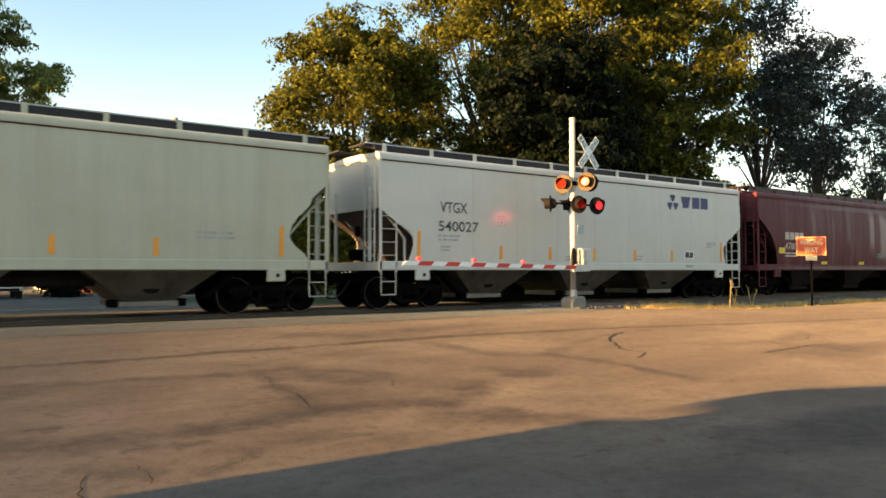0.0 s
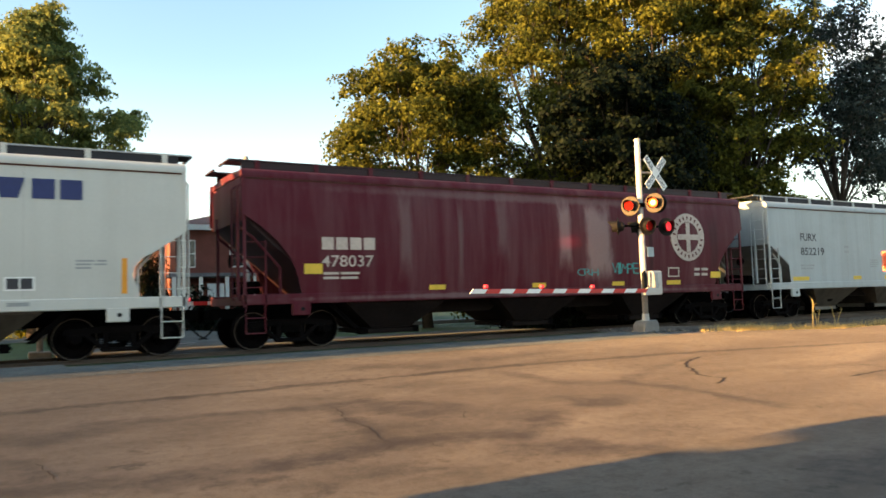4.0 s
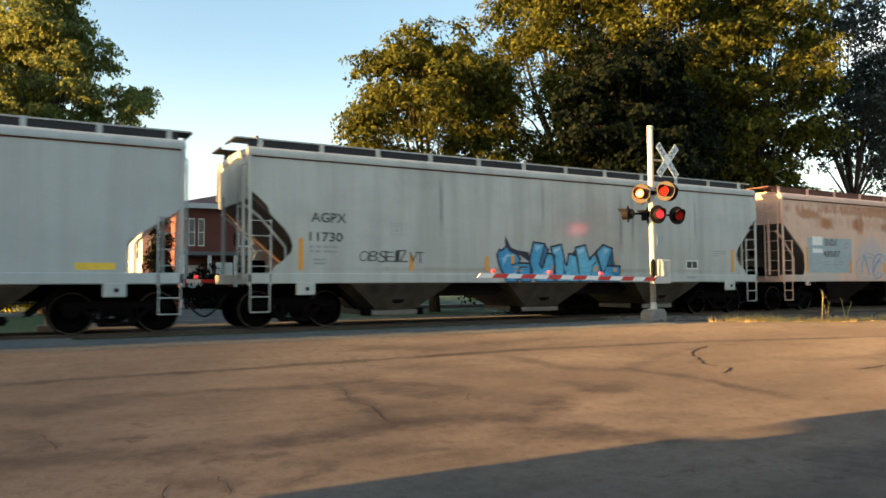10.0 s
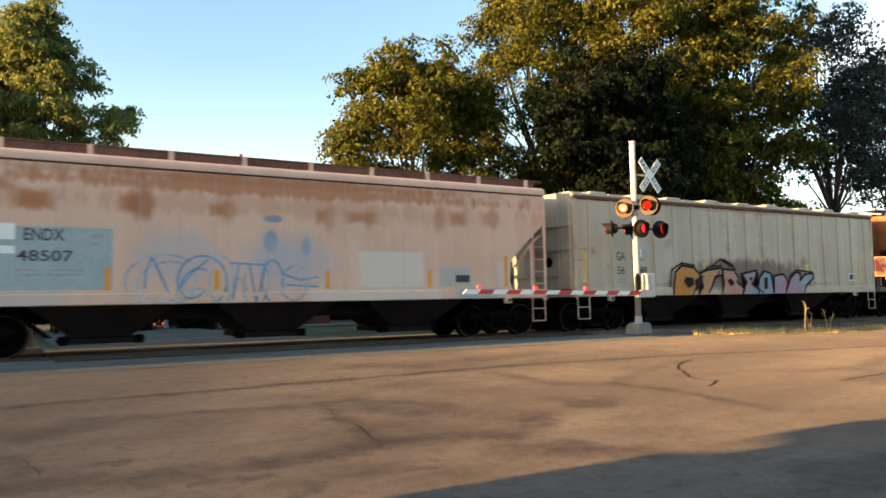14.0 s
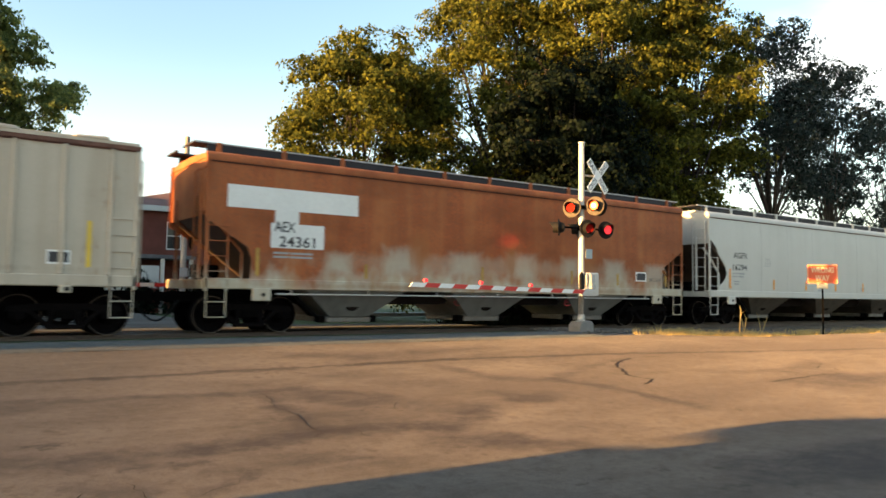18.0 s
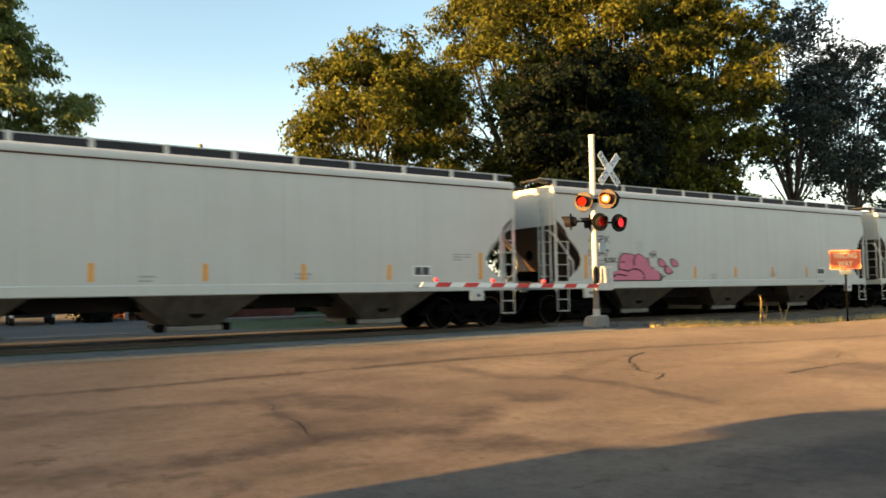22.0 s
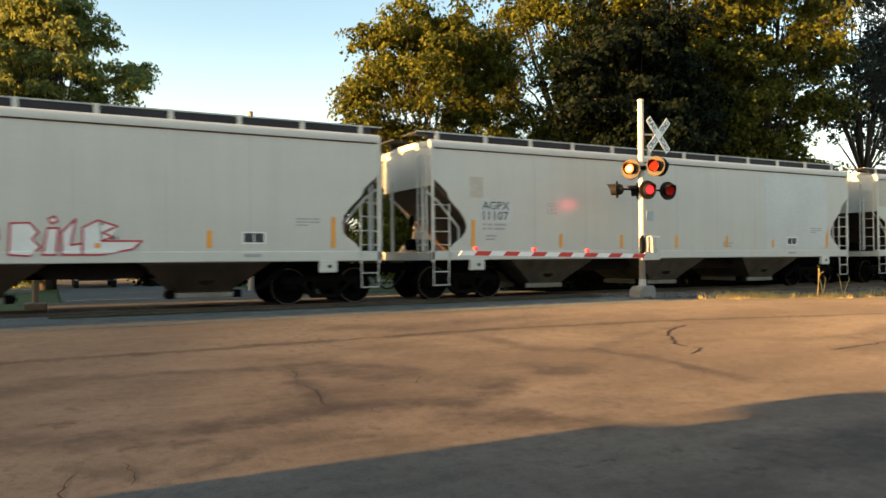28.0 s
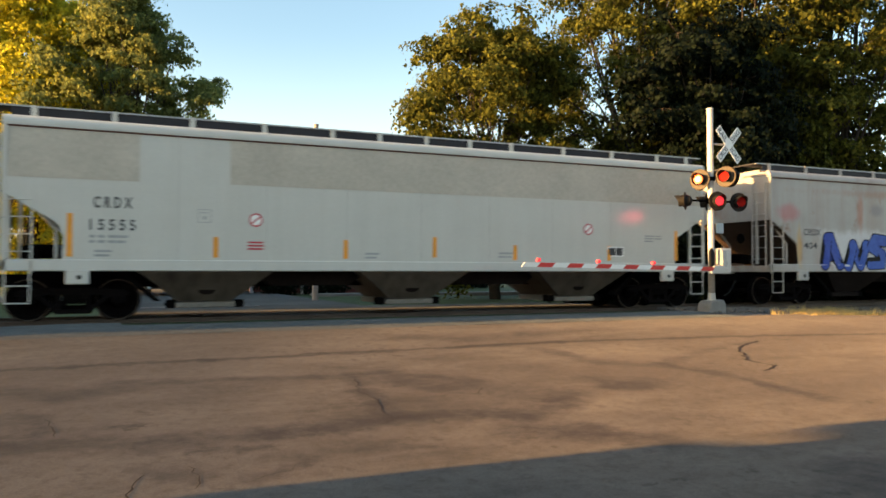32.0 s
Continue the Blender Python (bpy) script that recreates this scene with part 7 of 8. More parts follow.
box(bm, -0.20, 0.20, -0.034, -0.022, 1.74, 1.91)
part("glare_plate", bm, M["sign_pale"], sign, "small pale plate standing in for the glare under the sign", bevel=0.004)
for body, z in (("WRONG", 2.34), ("WAY", 2.03)):
    half = 0.40 if body == "WRONG" else 0.25
    lettering("letter", body, -half, half, z, z + 0.22, M["sign_pale"], panel, None, lambda q: -0.0375, 0.02)
bm = bmesh.new()
for x0, x1, z0, z1 in ((-0.51, 0.51, 1.945, 1.96), (-0.51, 0.51, 2.63, 2.645), (-0.51, -0.495, 1.945, 2.645), (0.495, 0.51, 1.945, 2.645)):
    box(bm, x0, x1, -0.037, -0.033, z0, z1)
part("border", bm, M["sign_pale"], sign)


# ---- dry grass along the ballast ----
def grass_tuft(rnd, bm, x, y, z, h, n):
    for _ in range(n):
        a, lean, k = rnd.uniform(0, 6.3), rnd.uniform(0.1, 0.6), rnd.uniform(0.5, 1.0) * h
        dx, dy = math.cos(a), math.sin(a)
        bx, by = x + rnd.uniform(-0.12, 0.12), y + rnd.uniform(-0.08, 0.08)
        w = 0.008
        p = [bm.verts.new(q) for q in ((bx - dy * w, by + dx * w, z), (bx + dy * w, by - dx * w, z), (bx + dx * lean * k * 0.4 + dy * w, by + dy * lean * k * 0.4, z + k * 0.6), (bx + dx * lean * k * 0.4 - dy * w, by + dy * lean * k * 0.4, z + k * 0.6))]
        tip = bm.verts.new((bx + dx * lean * k, by + dy * lean * k, z + k))
        bm.faces.new(p)
        bm.faces.new((p[3], p[2], tip))


rnd = random.Random(11)
bm = bmesh.new()
for _ in range(950):
    x = rnd.uniform(17.2, 40)
    y = 15.0 + rnd.gauss(0, 0.25) + 0.15 * math.sin(x)
    if math.sin(1.7 * x) + math.sin(0.63 * x + 1.0) < -0.2 and rnd.random() < 0.7:
        continue
    grass_tuft(rnd, bm, x, y, gz(x, y) - 0.02, rnd.uniform(0.08, 0.30), 8)
grass = new("dry_grass", mesh_of("dry_grass", bm, M["dry"]))
tagged(grass, "dry golden grass along the edge of the ballast", "grass", kind="stuff")
for x, y, h, seed in ((22.6, 15.0, 1.1, 1), (24.2, 15.2, 0.8, 2), (23.0, 15.1, 0.7, 3)):
    rnd = random.Random(seed)
    weed = thing("dry_weed", pose(x, y, gz(x, y)), "tall dry golden weed stalk", "weed", "weeds by the track")
    bm = bmesh.new()
    for k in range(2):
        a, l = rnd.uniform(0, 6.3), rnd.uniform(0.3, 0.8)
        tip = Vector((l * h * 0.5 * math.cos(a), l * h * 0.2 * math.sin(a), h * rnd.uniform(0.7, 1)))
        rod(bm, (0, 0, 0), tip * 0.6 + Vector((0, 0, 0.05)), 0.013, 5, 0.010)
        rod(bm, tip * 0.6 + Vector((0, 0, 0.05)), tip, 0.010, 5, 0.006)
        for j in range(3):
            q = tip * (0.70 + 0.12 * j)
            d = Vector((rnd.uniform(-1, 1), rnd.uniform(-1, 1), rnd.uniform(0.8, 1.6))).normalized() * 0.14
            rod(bm, q, q + d, 0.006, 4, 0.003)
    part("stalk", bm, M["dry"], weed)

# ---- cracks and tar seams on the road ----
road_tree = BVHTree.FromPolygons([v.co for v in road.data.vertices], [p.vertices for p in road.data.polygons])


def on_road(x, y):
    hit = road_tree.ray_cast(Vector((x, y, 5)), Vector((0, 0, -1)))[0]
    return hit.z if hit else gz(x, y)


def seam(points, width, name="crack", seed=1, material=None):
    """A thin wandering tar or crack line lying on the road."""
    rnd = random.Random(seed)
    fine = []
    for (x0, y0), (x1, y1) in zip(points, points[1:]):
        k = max(2, int(math.hypot(x1 - x0, y1 - y0) / 0.10))
        for i in range(k):
            u = i / k
            fine.append((x0 + (x1 - x0) * u + rnd.gauss(0, 0.02), y0 + (y1 - y0) * u + rnd.gauss(0, 0.02)))
    fine.append(points[-1])
    bm = bmesh.new()
    last = None
    for i, (x, y) in enumerate(fine):
        a, b = fine[max(0, i - 1)], fine[min(len(fine) - 1, i + 1)]
        d = Vector((b[0] - a[0], b[1] - a[1], 0)).normalized()
        nrm = Vector((-d.y, d.x, 0)) * width * rnd.uniform(0.25, 1.0) * (0.3 if i in (0, len(fine) - 1) else 1)
        pair = [bm.verts.new((x + s * nrm.x, y + s * nrm.y, on_road(x + s * nrm.x, y + s * nrm.y) + 0.003)) for s in (-1, 1)]
        if last:
            bm.faces.new((last[0], pair[0], pair[1], last[1]))
        last = pair
    ob = new(name, mesh_of(name, bm, material or M["tar"]))
    tagged(ob, "dark crack sealed with tar in the old asphalt", "crack", "cracks in the road", "structure")


CRACKS = (
    (((12.6, 11.0), (11.86, 10.66), (11.34, 10.22), (10.9, 9.7), (10.57, 9.27), (10.51, 8.91), (10.63, 8.74), (10.3, 8.55), (9.95, 8.38)), 0.042),
    (((12.5, 7.67), (13.5, 7.81), (14.6, 7.88), (15.2, 7.85)), 0.036), (((14.3, 8.52), (14.25, 8.0)), 0.020), (((15.5, 8.5), (16.4, 8.85), (15.8, 8.1)), 0.018),
    (((0.2, 11.56), (2.1, 11.62), (3.9, 11.72), (6.4, 11.79), (8.5, 11.9), (12.7, 11.65), (17.0, 11.0)), 0.016),
    (((3.85, 9.68), (3.65, 8.78), (3.71, 8.27), (3.59, 7.71), (3.6, 7.4)), 0.012), (((3.28, 7.09), (3.5, 7.3), (3.72, 7.44), (3.99, 7.38), (4.0, 7.0)), 0.008),
    (((0.97, 5.5), (0.97, 5.74), (0.99, 6.04), (1.03, 6.22), (1.10, 6.36)), 0.012), (((0.22, 8.5), (0.25, 8.38), (0.36, 7.68)), 0.009), (((1.45, 6.5), (1.52, 6.1), (1.45, 5.9)), 0.006),
    (((14.0, 12.3), (14.6, 12.3)), 0.03), (((13.2, 11.15), (13.5, 10.9)), 0.035), (((5.0, 8.2), (5.25, 8.6)), 0.010), (((1.83, 5.9), (2.08, 6.08), (2.3, 6.24)), 0.006),
)
for k, (pts, w) in enumerate(CRACKS):
    seam(list(pts), w, seed=k + 2)

# ---- trees ----
def tree(x, y, height, blobs, leaf, label, seed, trunk=0.28, fork=0.35, leaves=35100, size=0.22, limb=0.22):
    """Tapered trunk with limbs to every clump, and a crown of many small leaves in clumps."""
    rnd, arr = random.Random(seed), np.random.default_rng(seed)
    z0 = gz(x, y) - 0.1
    t = thing("tree", pose(x, y, z0), label, "tree", "trees beyond the track")
    bm = bmesh.new()
    hub = Vector((rnd.uniform(-0.3, 0.3), rnd.uniform(-0.3, 0.3), height * fork))
    rod(bm, (0, 0, 0), hub * 0.5, trunk, 10, trunk * 0.85)
    rod(bm, hub * 0.5, hub, trunk * 0.85, 10, trunk * 0.7)
    spots, faces = [], []
    total = sum(b[3] ** 2 for b in blobs)
    for bx, by, bz, r in blobs:
        c = Vector((bx, by, bz))
        mid = hub.lerp(c, 0.55) + Vector((rnd.uniform(-0.4, 0.4), rnd.uniform(-0.4, 0.4), rnd.uniform(0.1, 0.6)))
        rod(bm, hub, mid, trunk * limb, 7, trunk * limb * 0.6)
        rod(bm, mid, c, trunk * limb * 0.6, 6, trunk * 0.06)
        n_sub = max(6, int(9 * r))
        for k in range(n_sub):
            d = Vector((rnd.gauss(0, 1), rnd.gauss(0, 1), rnd.gauss(0, 0.8))).normalized()
            s = c + d * r * rnd.uniform(0.35, 1.08)
            rod(bm, c, s, trunk * 0.06, 5, 0.012)
            rs = r * rnd.uniform(0.22, 0.46)
            n = int(leaves * r * r / total / n_sub)
            e = arr.normal(size=(n, 3))
            e /= np.linalg.norm(e, axis=1)[:, None] + 1e-9
            e *= (arr.random(n) ** 0.45)[:, None]
            twig = np.array(s) + e * np.array((1.2, 1.2, 0.62)) * rs
            # leaves hang in sprays along drooping twigs
            each = 9
            twig = np.repeat(twig[: max(1, n // each)], each, axis=0)
            m = len(twig)
            turn = np.repeat(arr.uniform(0, 6.3, m // each), each)
            u = np.tile(np.linspace(0, 1, each), m // each)
            reach = 3.2 * size
            twig = twig + np.stack([np.cos(turn) * u * reach, np.sin(turn) * u * reach, -0.55 * u * u * reach], 1) + arr.normal(0, 0.32 * size, (m, 3))
            spots.append(twig)
            away = twig - (0.6 * np.array(s) + 0.4 * np.array(c))
            faces.append(away / (np.linalg.norm(away, axis=1)[:, None] + 1e-6))
    p = np.concatenate(spots)
    n = len(p)
    k = size * arr.uniform(0.6, 1.35, n)
    # each leaf faces roughly outwards from its clump and upwards, and hangs a little
    up = np.concatenate(faces) * 0.9 + arr.normal(0, 0.42, (n, 3)) + np.array((0, 0, 0.35))
    up /= np.linalg.norm(up, axis=1)[:, None] + 1e-6
    ahead = np.cross(up, arr.normal(0, 1, (n, 3)))
    ahead /= np.linalg.norm(ahead, axis=1)[:, None] + 1e-6
    across = np.cross(up, ahead)
    quad = np.stack([p - ahead * 0.5 * k[:, None], p - across * 0.3 * k[:, None], p + ahead * 0.5 * k[:, None] - np.array((0, 0, 0.1)) * k[:, None], p + across * 0.3 * k[:, None]], 1)
    part("trunk", bm, M["bark"], t, smooth=True)
    me = bpy.data.meshes.new("crown")
    me.from_pydata(quad.reshape(-1, 3).tolist(), [], np.arange(4 * n).reshape(-1, 4).tolist())
    me.materials.append(leaf)
    part("crown", me, None, t)
    return t


def crown(rnd, rx, ry, z0, z1, n, r=(1.0, 1.9), low=0.75):
    """Clump centres spread over an egg-shaped crown."""
    made = []
    for i in range(n):
        u = (i + 0.5) / n
        z = z0 + (z1 - z0) * u
        k = math.sqrt(max(0.05, 1 - ((u - 0.42) / 0.62) ** 2)) * (low if u < 0.2 else 1)
        a = i * 2.399 + rnd.uniform(-0.4, 0.4)
        f = rnd.uniform(0.35, 0.95)
        made.append((rx * k * f * math.cos(a), ry * k * f * math.sin(a), z, rnd.uniform(*r)))
    return made


rnd = random.Random(5)
GREEN = "tall deciduous tree with olive-green leaves in evening sun"
tree(16.8, 30.5, 14, crown(rnd, 4.5, 4.0, 1.5, 12.8, 60, (0.9, 1.5), 1.0), M["leaf"], GREEN, 21, leaves=90000, fork=0.3, size=0.19)
tree(25.4, 32.0, 21, crown(rnd, 5.2, 4.2, 3.0, 20.5, 58, (1.1, 1.9)), M["leaf"], GREEN, 22, leaves=100000, trunk=0.4, size=0.2)
tree(25.2, 25.4, 13, crown(rnd, 4.6, 2.0, 1.5, 12.4, 40, (1.1, 1.8), 1.0), M["leaf_dark_shade"], "broad tree behind the track, shade put into its near-black leaves", 23, leaves=62000)
tree(29.6, 27.8, 20, crown(rnd, 5.0, 3.8, 4.0, 20.5, 50, (1.1, 1.9)), M["leaf"], GREEN, 24, leaves=85000, trunk=0.4, size=0.21)
tree(34.6, 26.2, 18.5, crown(rnd, 4.4, 3.6, 5.0, 19.0, 40, (1.0, 1.8)), M["leaf"], GREEN, 25, leaves=62000, trunk=0.36, fork=0.3)
tree(34.5, 29.5, 12, crown(rnd, 4.6, 1.8, 2.0, 10.5, 26, (1.1, 1.9)), M["leaf_dark_shade"], "tree close behind the track, shade put into its near-black leaves", 36, leaves=38000, limb=0.12)
tree(33.0, 33.0, 19, crown(rnd, 5.4, 4.0, 2.0, 17.0, 34, (1.3, 2.2)), M["leaf_dark_shade"], "tree standing behind others, shade put into its near-black leaves", 26, leaves=35100)
tree(43.5, 26.5, 20, crown(rnd, 4.8, 3.6, 8.5, 18.5, 26, (1.1, 1.9)), M["leaf_far"], "tree with open crown and visible trunk, blue shade in its leaf colour", 27, leaves=19000, trunk=0.34, fork=0.3, size=0.23)
tree(52.0, 27.5, 19, crown(rnd, 4.8, 3.6, 8.0, 17.5, 24, (1.1, 1.9)), M["leaf_far"], "tree with open crown and visible trunk, blue shade in its leaf colour", 28, leaves=17000, trunk=0.34, fork=0.3, size=0.23)
tree(62.0, 28.0, 18, crown(rnd, 5.0, 3.6, 6.5, 16.5, 20, (1.0, 1.8)), M["leaf_far"], "tree with open crown and visible trunk, blue shade in its leaf colour", 29, leaves=15000, trunk=0.34, fork=0.3, size=0.24)
tree(48.0, 40.0, 17, crown(rnd, 9.0, 4.0, 1.0, 4.5, 24, (1.0, 1.8)), M["leaf_dark_shade"], "low dark thicket behind the trees", 33, leaves=29700, size=0.3)
# Sunlit half of the left tree; the shaded half follows as a second tree.
tree(-3.4, 43.0, 20, crown(rnd, 5.2, 4.2, 1.5, 15.8, 66, (1.1, 1.8), 1.0), M["leaf_sunlit"], "large tree beyond the street, low sun put into its gold leaves", 30, leaves=110000, trunk=0.45, limb=0.12, size=0.21)
pyramid = []
for k in range(96):
    z = 6.0 + 10.0 * (k + 0.5) / 96
    reach = max(0.4, min(4.6, 0.95 * (16.4 - z))) * rnd.uniform(0.3, 1.0)
    pyramid.append((reach * math.cos(2.399 * k), reach * math.sin(2.399 * k), z - 0.12 * reach, rnd.uniform(0.55, 1.0)))
tree(0.9, 40.5, 17, pyramid, M["leaf_shaded"], "tall tree with feathery branches, shade put into its green leaves", 37, leaves=95000, trunk=0.4, limb=0.12, size=0.19)
tree(-15.0, 78.0, 18, crown(rnd, 7.0, 5.0, 0.5, 16.0, 34, (1.4, 2.2)), M["leaf_dark_shade"], "dark tree behind the street", 31, leaves=29700, size=0.34)
tree(0.0, 64.0, 9, crown(rnd, 7.0, 3.0, 0.3, 8.0, 26, (1.2, 2.0)), M["leaf_dark_shade"], "dense dark shrubs and trees behind the houses", 32, leaves=24300, size=0.34)
tree(24.0, 62.0, 12, crown(rnd, 12.0, 3.0, 0.3, 9.0, 34, (1.4, 2.4)), M["leaf_dark_shade"], "far dark trees behind the lawn", 34, leaves=27000, size=0.4)

# ---- houses across the street ----
M["clapboard"] = surface("white_clapboard", (0.72, 0.70, 0.64), 0.6, vary=0.05)
M["brick"] = surface("red_brick_wall", (0.20, 0.070, 0.055), 0.85, vary=0.2, grain=18, bump=0.3)
M["roof"] = surface("grey_shingles", (0.16, 0.165, 0.18), 0.85, vary=0.2, bump=0.3)
M["roof_red"] = surface("brown_shingles", (0.20, 0.10, 0.08), 0.85, vary=0.2, bump=0.3)
glass = bpy.data.materials.new("window_glass")
glass.use_nodes = True
gb = glass.node_tree.nodes["Principled BSDF"]
gb.inputs["Base Color"].default_value = (0.03, 0.035, 0.04, 1)
gb.inputs["Roughness"].default_value = 0.08
M["glass"] = glass


def window(parent, x, y, z, w, h, face="y"):
    bm = bmesh.new()
    box(bm, -w / 2 - 0.05, w / 2 + 0.05, -0.05, 0.0, -h / 2 - 0.05, h / 2 + 0.05)
    fr = part("window", bm, M["white"], parent, at=pose(x, y, z, 0, 0, 0 if face == "y" else -90))
    for k in (-1, 1):
        bm = bmesh.new()
        box(bm, -w / 2, w / 2, -0.062, -0.052, k * h / 4 - h / 4 + 0.03, k * h / 4 + h / 4 - 0.03)
        part("pane", bm, M["glass"], fr)


def house(x0, x1, y0, y1, wall_h, roof_h, wall, roof, label, wins, yaw=0):
    z0 = gz(x0, y0) - 0.1
    h = thing("house", pose(x0, y0, z0, 0, 0, yaw), label, "house")
    w, d = x1 - x0, y1 - y0
    for name, a in (("wall", (0, w, 0, 0.2)), ("wall", (0, w, d - 0.2, d)), ("wall", (0, 0.2, 0.2, d - 0.2)), ("wall", (w - 0.2, w, 0.2, d - 0.2))):
        bm = bmesh.new()
        box(bm, *a, 0, wall_h)
        part(name, bm, wall, h)
    bm = bmesh.new()
    o = 0.4
    e = [bm.verts.new(p) for p in ((-o, -o, wall_h), (w + o, -o, wall_h), (w + o, d + o, wall_h), (-o, d + o, wall_h))]
    e2 = [bm.verts.new((v.co.x, v.co.y, wall_h + 0.16)) for v in e]
    m = min(w, d) / 2
    r = [bm.verts.new(p) for p in ((m, m, wall_h + roof_h), (w - m, d - m, wall_h + roof_h))]
    bm.faces.new(e[::-1])
    for i in range(4):
        bm.faces.new((e[i], e[(i + 1) % 4], e2[(i + 1) % 4], e2[i]))
    if w >= d:
        for f in ((e2[0], e2[1], r[1], r[0]), (e2[1], e2[2], r[1]), (e2[2], e2[3], r[0], r[1]), (e2[3], e2[0], r[0])):
            bm.faces.new(f)
    else:
        for f in ((e2[0], e2[1], r[0]), (e2[1], e2[2], r[1], r[0]), (e2[2], e2[3], r[1]), (e2[3], e2[0], r[0], r[1])):
            bm.faces.new(f)
    part("roof", bm, roof, h)
    for face, a, z, ww, hh in wins:
        if face == "y":
            window(h, a, 0.0, z, ww, hh)
        else:
            window(h, 0.0, a, z, ww, hh, "x")
    return h


house(6.8, 13.6, 52.6, 64, 5.2, 2.3, M["clapboard"], M["roof"], "white two-storey clapboard house with grey hipped roof", [("y", 0.9, 3.9, 0.7, 1.4), ("y", 2.6, 3.9, 0.7, 1.4), ("y", 1.2, 1.5, 0.8, 1.5), ("x", 2.0, 3.9, 0.8, 1.4), ("x", 7.0, 3.9, 0.8, 1.4), ("x", 2.0, 1.5, 0.8, 1.5), ("x", 7.0, 1.5, 0.8, 1.5)])
brick_house = house(7.95, 17.4, 44, 52.4, 5.9, 1.6, M["brick"], M["roof_red"], "red brick two-storey house with brown roof and white porch", [("y", 0.38, 4.4, 0.26, 1.5), ("y", 0.90, 4.4, 0.26, 1.5), ("y", 3.4, 4.4, 0.7, 1.5), ("y", 6.0, 4.4, 0.7, 1.5), ("y", 6.0, 1.8, 0.8, 1.6)], -4)
bm = bmesh.new()
box(bm, -0.45, 9.9, -0.5, -0.42, 5.75, 6.05)
part("cornice", bm, M["white"], brick_house)
bm = bmesh.new()
box(bm, -0.5, 4.2, -2.2, 0.0, 3.0, 3.2)
part("porch_roof", bm, M["roof"], brick_house)
for x in (-0.3, 1.1, 2.5, 4.0):
    bm = bmesh.new()
    box(bm, x - 0.1, x + 0.1, -2.1, -1.9, 0.0, 3.0)
    part("porch_column", bm, M["white"], brick_house)
bm = bmesh.new()
box(bm, 0.2, 1.0, -0.06, 0.0, 0.4, 2.5)
part("door", bm, M["white"], brick_house)
bm = bmesh.new()
box(bm, 1.4, 2.3, -2.28, -2.22, 1.4, 2.6)
part("porch_notice", bm, M["patch_white"], brick_house)


def shrub(x, y, h, r, seed, label, leaf):
    rnd2 = random.Random(seed)
    tree(x, y, h, [(rnd2.uniform(-r, r) * 0.5, rnd2.uniform(-r, r) * 0.5, h * (0.15 + 0.75 * k / 7), r * (1.05 - 0.75 * k / 7)) for k in range(8)], leaf, label, seed, trunk=0.08, leaves=5000, size=0.16).name = "shrub"


shrub(5.9, 40.0, 2.4, 0.8, 51, "dark evergreen shrub before the houses", M["leaf_dark_shade"])
# The next two evergreens are set to shade the brick side wall.
shrub(7.1, 46.0, 6.0, 0.8, 54, "tall dark evergreen beside the brick house", M["leaf_dark_shade"])
shrub(7.2, 49.0, 6.0, 0.8, 55, "tall dark evergreen beside the brick house", M["leaf_dark_shade"])
shrub(8.3, 41.0, 2.6, 1.0, 52, "dark evergreen shrub before the porch", M["leaf_dark_shade"])
shrub(11.5, 41.5, 2.2, 1.2, 53, "low dark shrub before the brick house", M["leaf_dark_shade"])

# Brush row; the shade behind the track is put into its near-black leaves.
for k in range(9):
    rnd3 = random.Random(70 + k)
    bx = 18.5 + 4.6 * k
    clumps = [(rnd3.uniform(-2.6, 2.6), rnd3.uniform(-0.7, 0.7), rnd3.uniform(0.4, 1.5), rnd3.uniform(0.6, 1.0)) for _ in range(11)]
    tree(bx, 22.2 + rnd3.uniform(-0.2, 0.3), 2.0, clumps, M["leaf_dark_shade"], "low brush behind the track, shade in its near-black leaves", 80 + k, trunk=0.06, leaves=9000, size=0.17).name = "shrub"

# road, walk and lawn beyond the crossing
far_road = sheet("road_far", span(1.3, 8.6, 8), span(24.5, 120, 30), 0.004, M["approach"])
tagged(far_road, "grey asphalt road leading away beyond the crossing", "road", kind="structure")
bm = bmesh.new()
box(bm, 1.4, 5.2, 25.2, 25.6, 0.592, 0.600)
line = new("stop_line", mesh_of("stop_line", bm, M["concrete"]))
tagged(line, "white painted stop line on the far road", "road marking", kind="structure")
for x0, x1, y0, y1 in ((10.0, 60.0, 37.2, 38.6), (-30.0, 0.6, 37.2, 38.6)):
    bm = bmesh.new()
    box(bm, x0, x1, y0, y1, 0.40, 0.60)
    w = new("pavement", mesh_of("pavement", bm, M["concrete"], bevel=0.01))
    tagged(w, "pale concrete sidewalk across the lawn", "sidewalk", kind="structure")
bollard = thing("post", pose(16.5, 34.0, 0.5), "short dark post on the lawn", "post")
bm = bmesh.new()
rod(bm, (0, 0, -0.1), (0, 0, 0.9), 0.06, 10)
part("shaft", bm, M["dark"], bollard)


# ---- parked vehicles ----
M["car_white"] = surface("white_car_body", (0.72, 0.73, 0.74), 0.25, vary=0.02, bump=0)
M["car_blue"] = surface("dark_blue_car_body", (0.02, 0.045, 0.09), 0.25, vary=0.02, bump=0)
M["headlamp"] = glowing("headlamp_glass", (0.9, 0.85, 0.75), 0.05)
M["tyre"] = surface("tyre_rubber", (0.02, 0.02, 0.02), 0.85, vary=0.1)


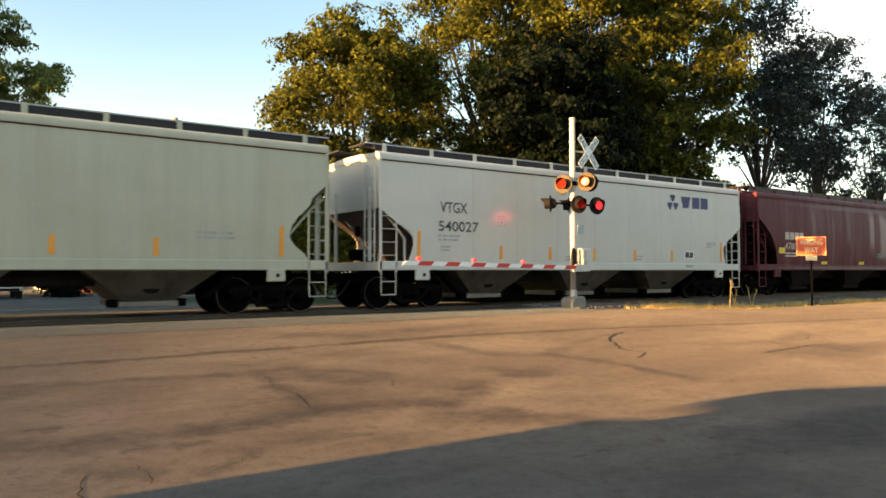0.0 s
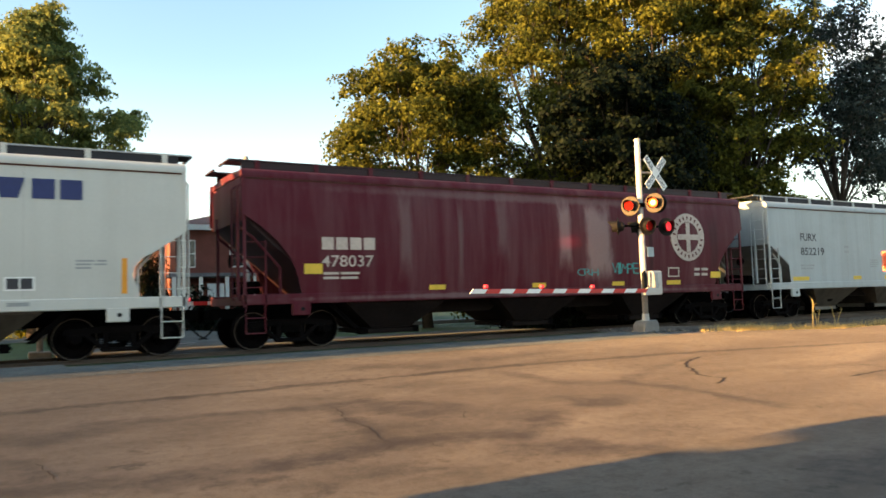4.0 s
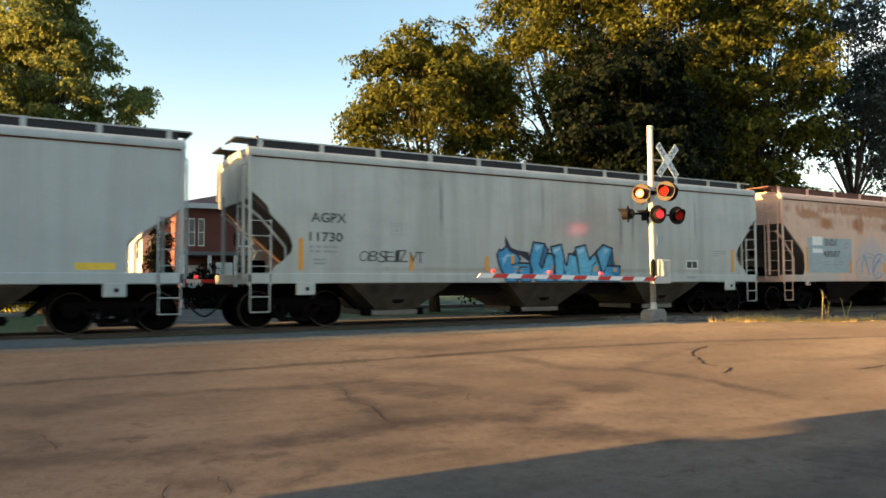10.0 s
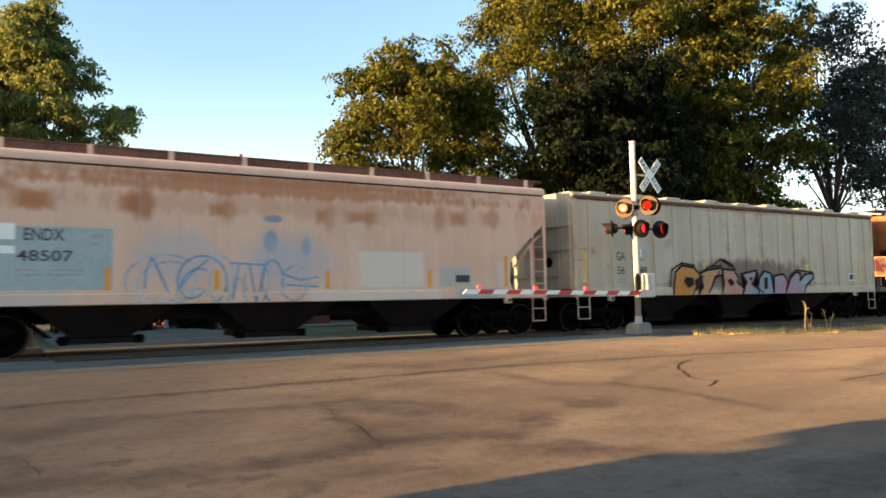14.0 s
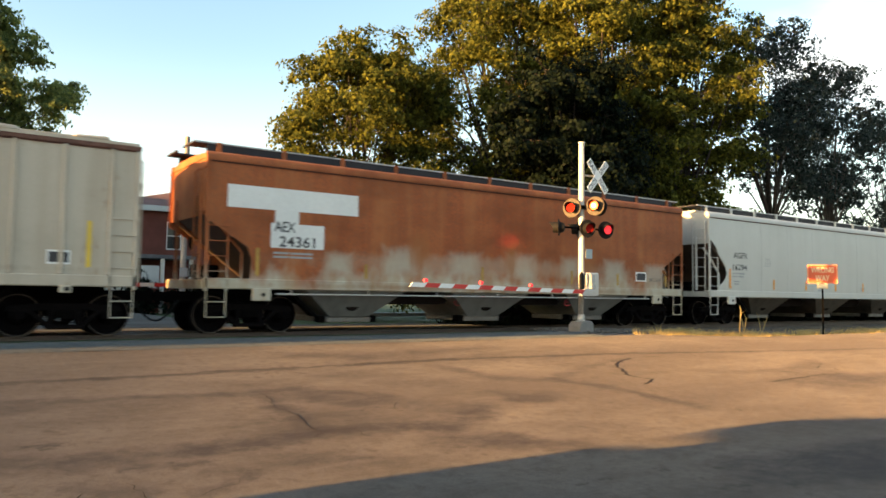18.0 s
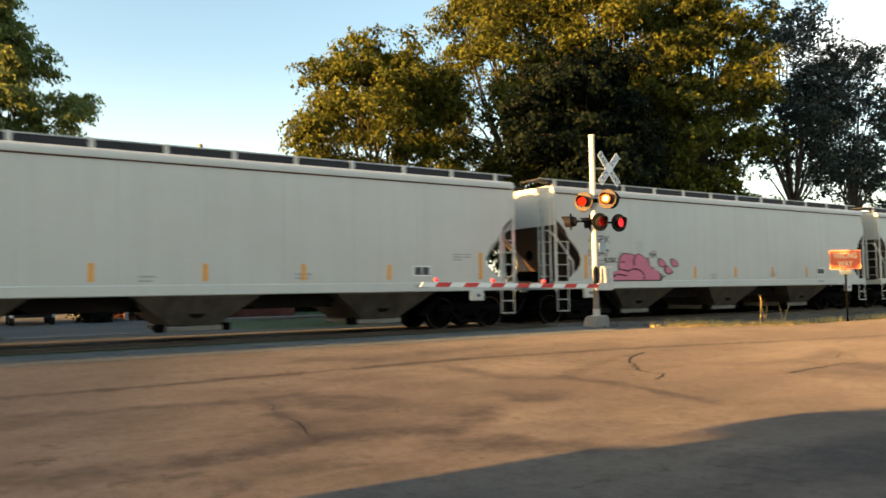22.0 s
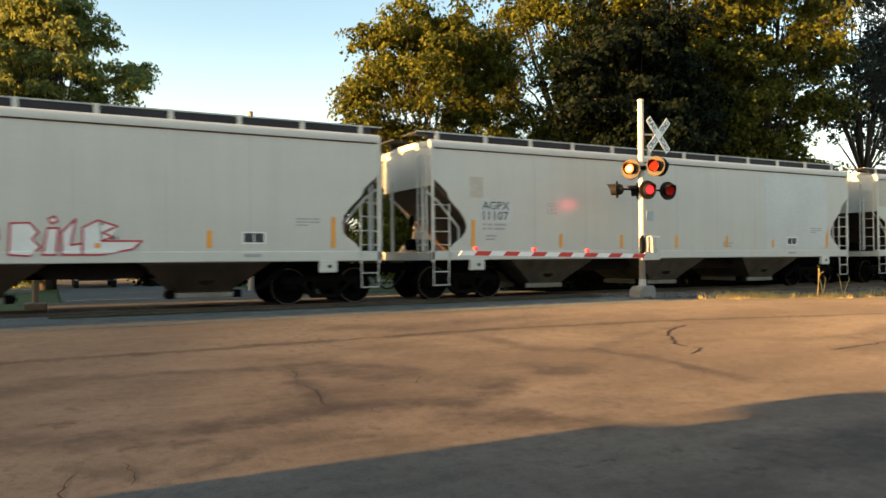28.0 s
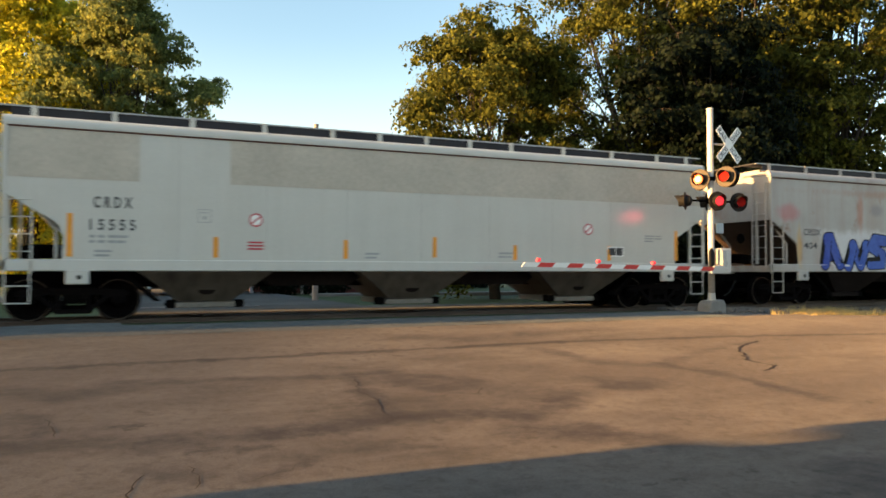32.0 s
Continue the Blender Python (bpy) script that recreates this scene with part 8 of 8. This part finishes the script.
def parked(x, y, yaw, body, label):
    v = thing("car", pose(x, y, gz(x, y) + 0.01, 0, 0, yaw), label, "car", "parked cars")
    side = [(-2.25, 0.35), (-2.3, 0.75), (-2.2, 1.0), (-1.95, 1.12), (-1.6, 1.62), (-0.9, 1.74), (0.5, 1.70), (1.15, 1.12), (2.1, 0.95), (2.3, 0.7), (2.25, 0.35)]
    bm = bmesh.new()
    prism(bm, side, -0.9, 0.9)
    part("body", bm, body, v, bevel=0.05)
    bm = bmesh.new()
    prism(bm, [(-1.9, 1.16), (-1.6, 1.56), (-0.9, 1.66), (0.45, 1.62), (0.95, 1.16)], -0.915, 0.915)
    part("side_glass", bm, M["glass"], v)
    bm = bmesh.new()
    v4 = [bm.verts.new(p) for p in ((-2.01, -0.72, 1.14), (-2.01, 0.72, 1.14), (-1.70, 0.66, 1.57), (-1.70, -0.66, 1.57))]
    bm.faces.new(v4)
    bmesh.ops.solidify(bm, geom=bm.faces[:], thickness=0.02)
    part("rear_glass", bm, M["glass"], v)
    bm = bmesh.new()
    v5 = [bm.verts.new(p) for p in ((1.10, -0.72, 1.17), (1.10, 0.72, 1.17), (0.58, 0.66, 1.66), (0.58, -0.66, 1.66))]
    bm.faces.new(v5)
    bmesh.ops.solidify(bm, geom=bm.faces[:], thickness=0.02)
    part("windscreen", bm, M["glass"], v)
    bm = bmesh.new()
    box(bm, 2.24, 2.32, -0.42, 0.42, 0.58, 0.78)
    part("grille", bm, M["black"], v, bevel=0.01)
    bm = bmesh.new()
    box(bm, 2.24, 2.31, -0.75, 0.75, 0.36, 0.48)
    part("lower_grille", bm, M["black"], v, bevel=0.01)
    for s in (-1, 1):
        bm = bmesh.new()
        box(bm, 2.16, 2.30, s * 0.70 - 0.16, s * 0.70 + 0.16, 0.72, 0.88)
        part("headlamp", bm, M["headlamp"], v, bevel=0.01)
        bm = bmesh.new()
        box(bm, -2.31, -2.18, s * 0.78 - 0.1, s * 0.78 + 0.1, 0.85, 1.12)
        part("tail_lamp", bm, M["lamp_red"], v)
        for wx in (-1.4, 1.4):
            bm = bmesh.new()
            lathe(bm, [(s * 0.72, 0.10), (s * 0.72, 0.34), (s * 0.92, 0.34), (s * 0.93, 0.2)], 20)
            wheel = part("wheel", bm, M["tyre"], v, at=pose(wx, 0, 0.34))
            bm = bmesh.new()
            lathe(bm, [(s * 0.90, 0.05), (s * 0.935, 0.20)], 16)
            part("rim", bm, M["galv"], wheel)
    return v


parked(2.9, 40.2, -90, M["car_white"], "white hatchback waiting at the crossing, facing the track")
parked(0.2, 44.0, 90, M["car_blue"], "dark blue car standing on the far road")

# the low house that shades the near road: battered wall, boxed eave and pitched roof
shade = thing("building", pose(-16, 0, 0), "plain gable wall of a low house beside the road", "building", kind="structure")
bm = bmesh.new()
along_x(bm, [(-24, -0.4), (6.30, -0.4), (6.39, 1.17), (6.61, 1.64), (6.76, 2.00), (6.45, 2.05), (6.40, 2.22), (-24, 2.22)], 7.5, 8)
part("wall", bm, M["clapboard"], shade)
bm = bmesh.new()
along_x(bm, [(6.40, 2.22), (6.88, 2.25), (6.96, 2.32), (6.96, 2.48), (6.50, 2.68), (2.0, 4.6), (-24, 4.6), (-24, 2.22)], 7.5, 8)
part("roof", bm, M["roof"], shade)
# Unseen block, added only to keep low sun off the lawn beyond.
row = thing("building", pose(-44, 25.2, 0.3), "unseen block added to shade the ground beyond the track", "building", kind="structure")
bm = bmesh.new()
box(bm, 0, 16, 0, 17, 0, 11.0)
part("wall", bm, M["clapboard"], row)

# utility pole on the verge beyond the track
pole = thing("utility_pole", pose(8.2, 30.0, gz(8.2, 30.0) - 0.2), "pale weathered wooden utility pole beyond the track", "pole")
bm = bmesh.new()
lathe(bm, [(0.0, 0.13), (7.5, 0.10), (7.52, 0.02)], 14, "z")
part("shaft", bm, M["pole_wood"], pole)
bm = bmesh.new()
box(bm, -0.16, 0.16, -0.17, -0.11, 1.9, 2.25)
part("meter_box", bm, M["galv"], pole)

# added bank: blocks lit ground behind the track, coloured like its black shade
def bank_height(x, y):
    k = max(0.0, min(1.0, (y - 21.9) / 0.8)) * max(0.0, min(1.0, (26.0 - y) / 1.2)) * max(0.0, min(1.0, (x - 17.0) / 1.5))
    return 0.30 + 1.65 * k * (1 + 0.12 * noise.noise((x * 0.9, y * 0.9, 4.2)))


bank = sheet("blocking_bank", span(16.8, 110, 120), span(21.8, 26.2, 16), 0.0, M["soil"], height=bank_height, rough=0.05)
tagged(bank, "added bank that blocks the lit ground behind the track", "bank", kind="structure")


# ---- what moves ----
V0, V1, V2 = -6.8134, -1.0817, -0.0311


def train_at(t):
    """How far the train has rolled along the track: it picks up speed slowly."""
    u = t - 16
    return V0 * u + V1 * u * u / 32 + V2 * u ** 3 / 1536


def motions():
    for car, s0 in CARS:
        walk(car, [(float(t), pose(s0 + train_at(t), TRACK_Y, RAIL_Z)) for t in range(33)])
    for side, axles in AXLES.items():
        rows = []
        for k in range(481):
            t = k / 15
            rows.append((t, pose(0.89 * side, 0, 0, 0, math.degrees(train_at(t) / 0.457), 0)))
        first = axles[0]
        walk(first, rows)
        for other in axles[1:]:
            other.rotation_mode = "QUATERNION"
            keys = other.animation_data_create()
            keys.action = first.animation_data.action
            keys.action_slot = first.animation_data.action_slot
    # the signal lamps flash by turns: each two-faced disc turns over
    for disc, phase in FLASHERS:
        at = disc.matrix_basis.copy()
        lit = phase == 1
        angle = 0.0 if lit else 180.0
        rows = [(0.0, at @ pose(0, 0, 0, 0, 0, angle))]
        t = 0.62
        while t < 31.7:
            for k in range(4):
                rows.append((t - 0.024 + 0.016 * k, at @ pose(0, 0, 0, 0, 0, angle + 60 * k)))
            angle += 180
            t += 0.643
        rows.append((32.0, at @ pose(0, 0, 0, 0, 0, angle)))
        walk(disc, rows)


motions()
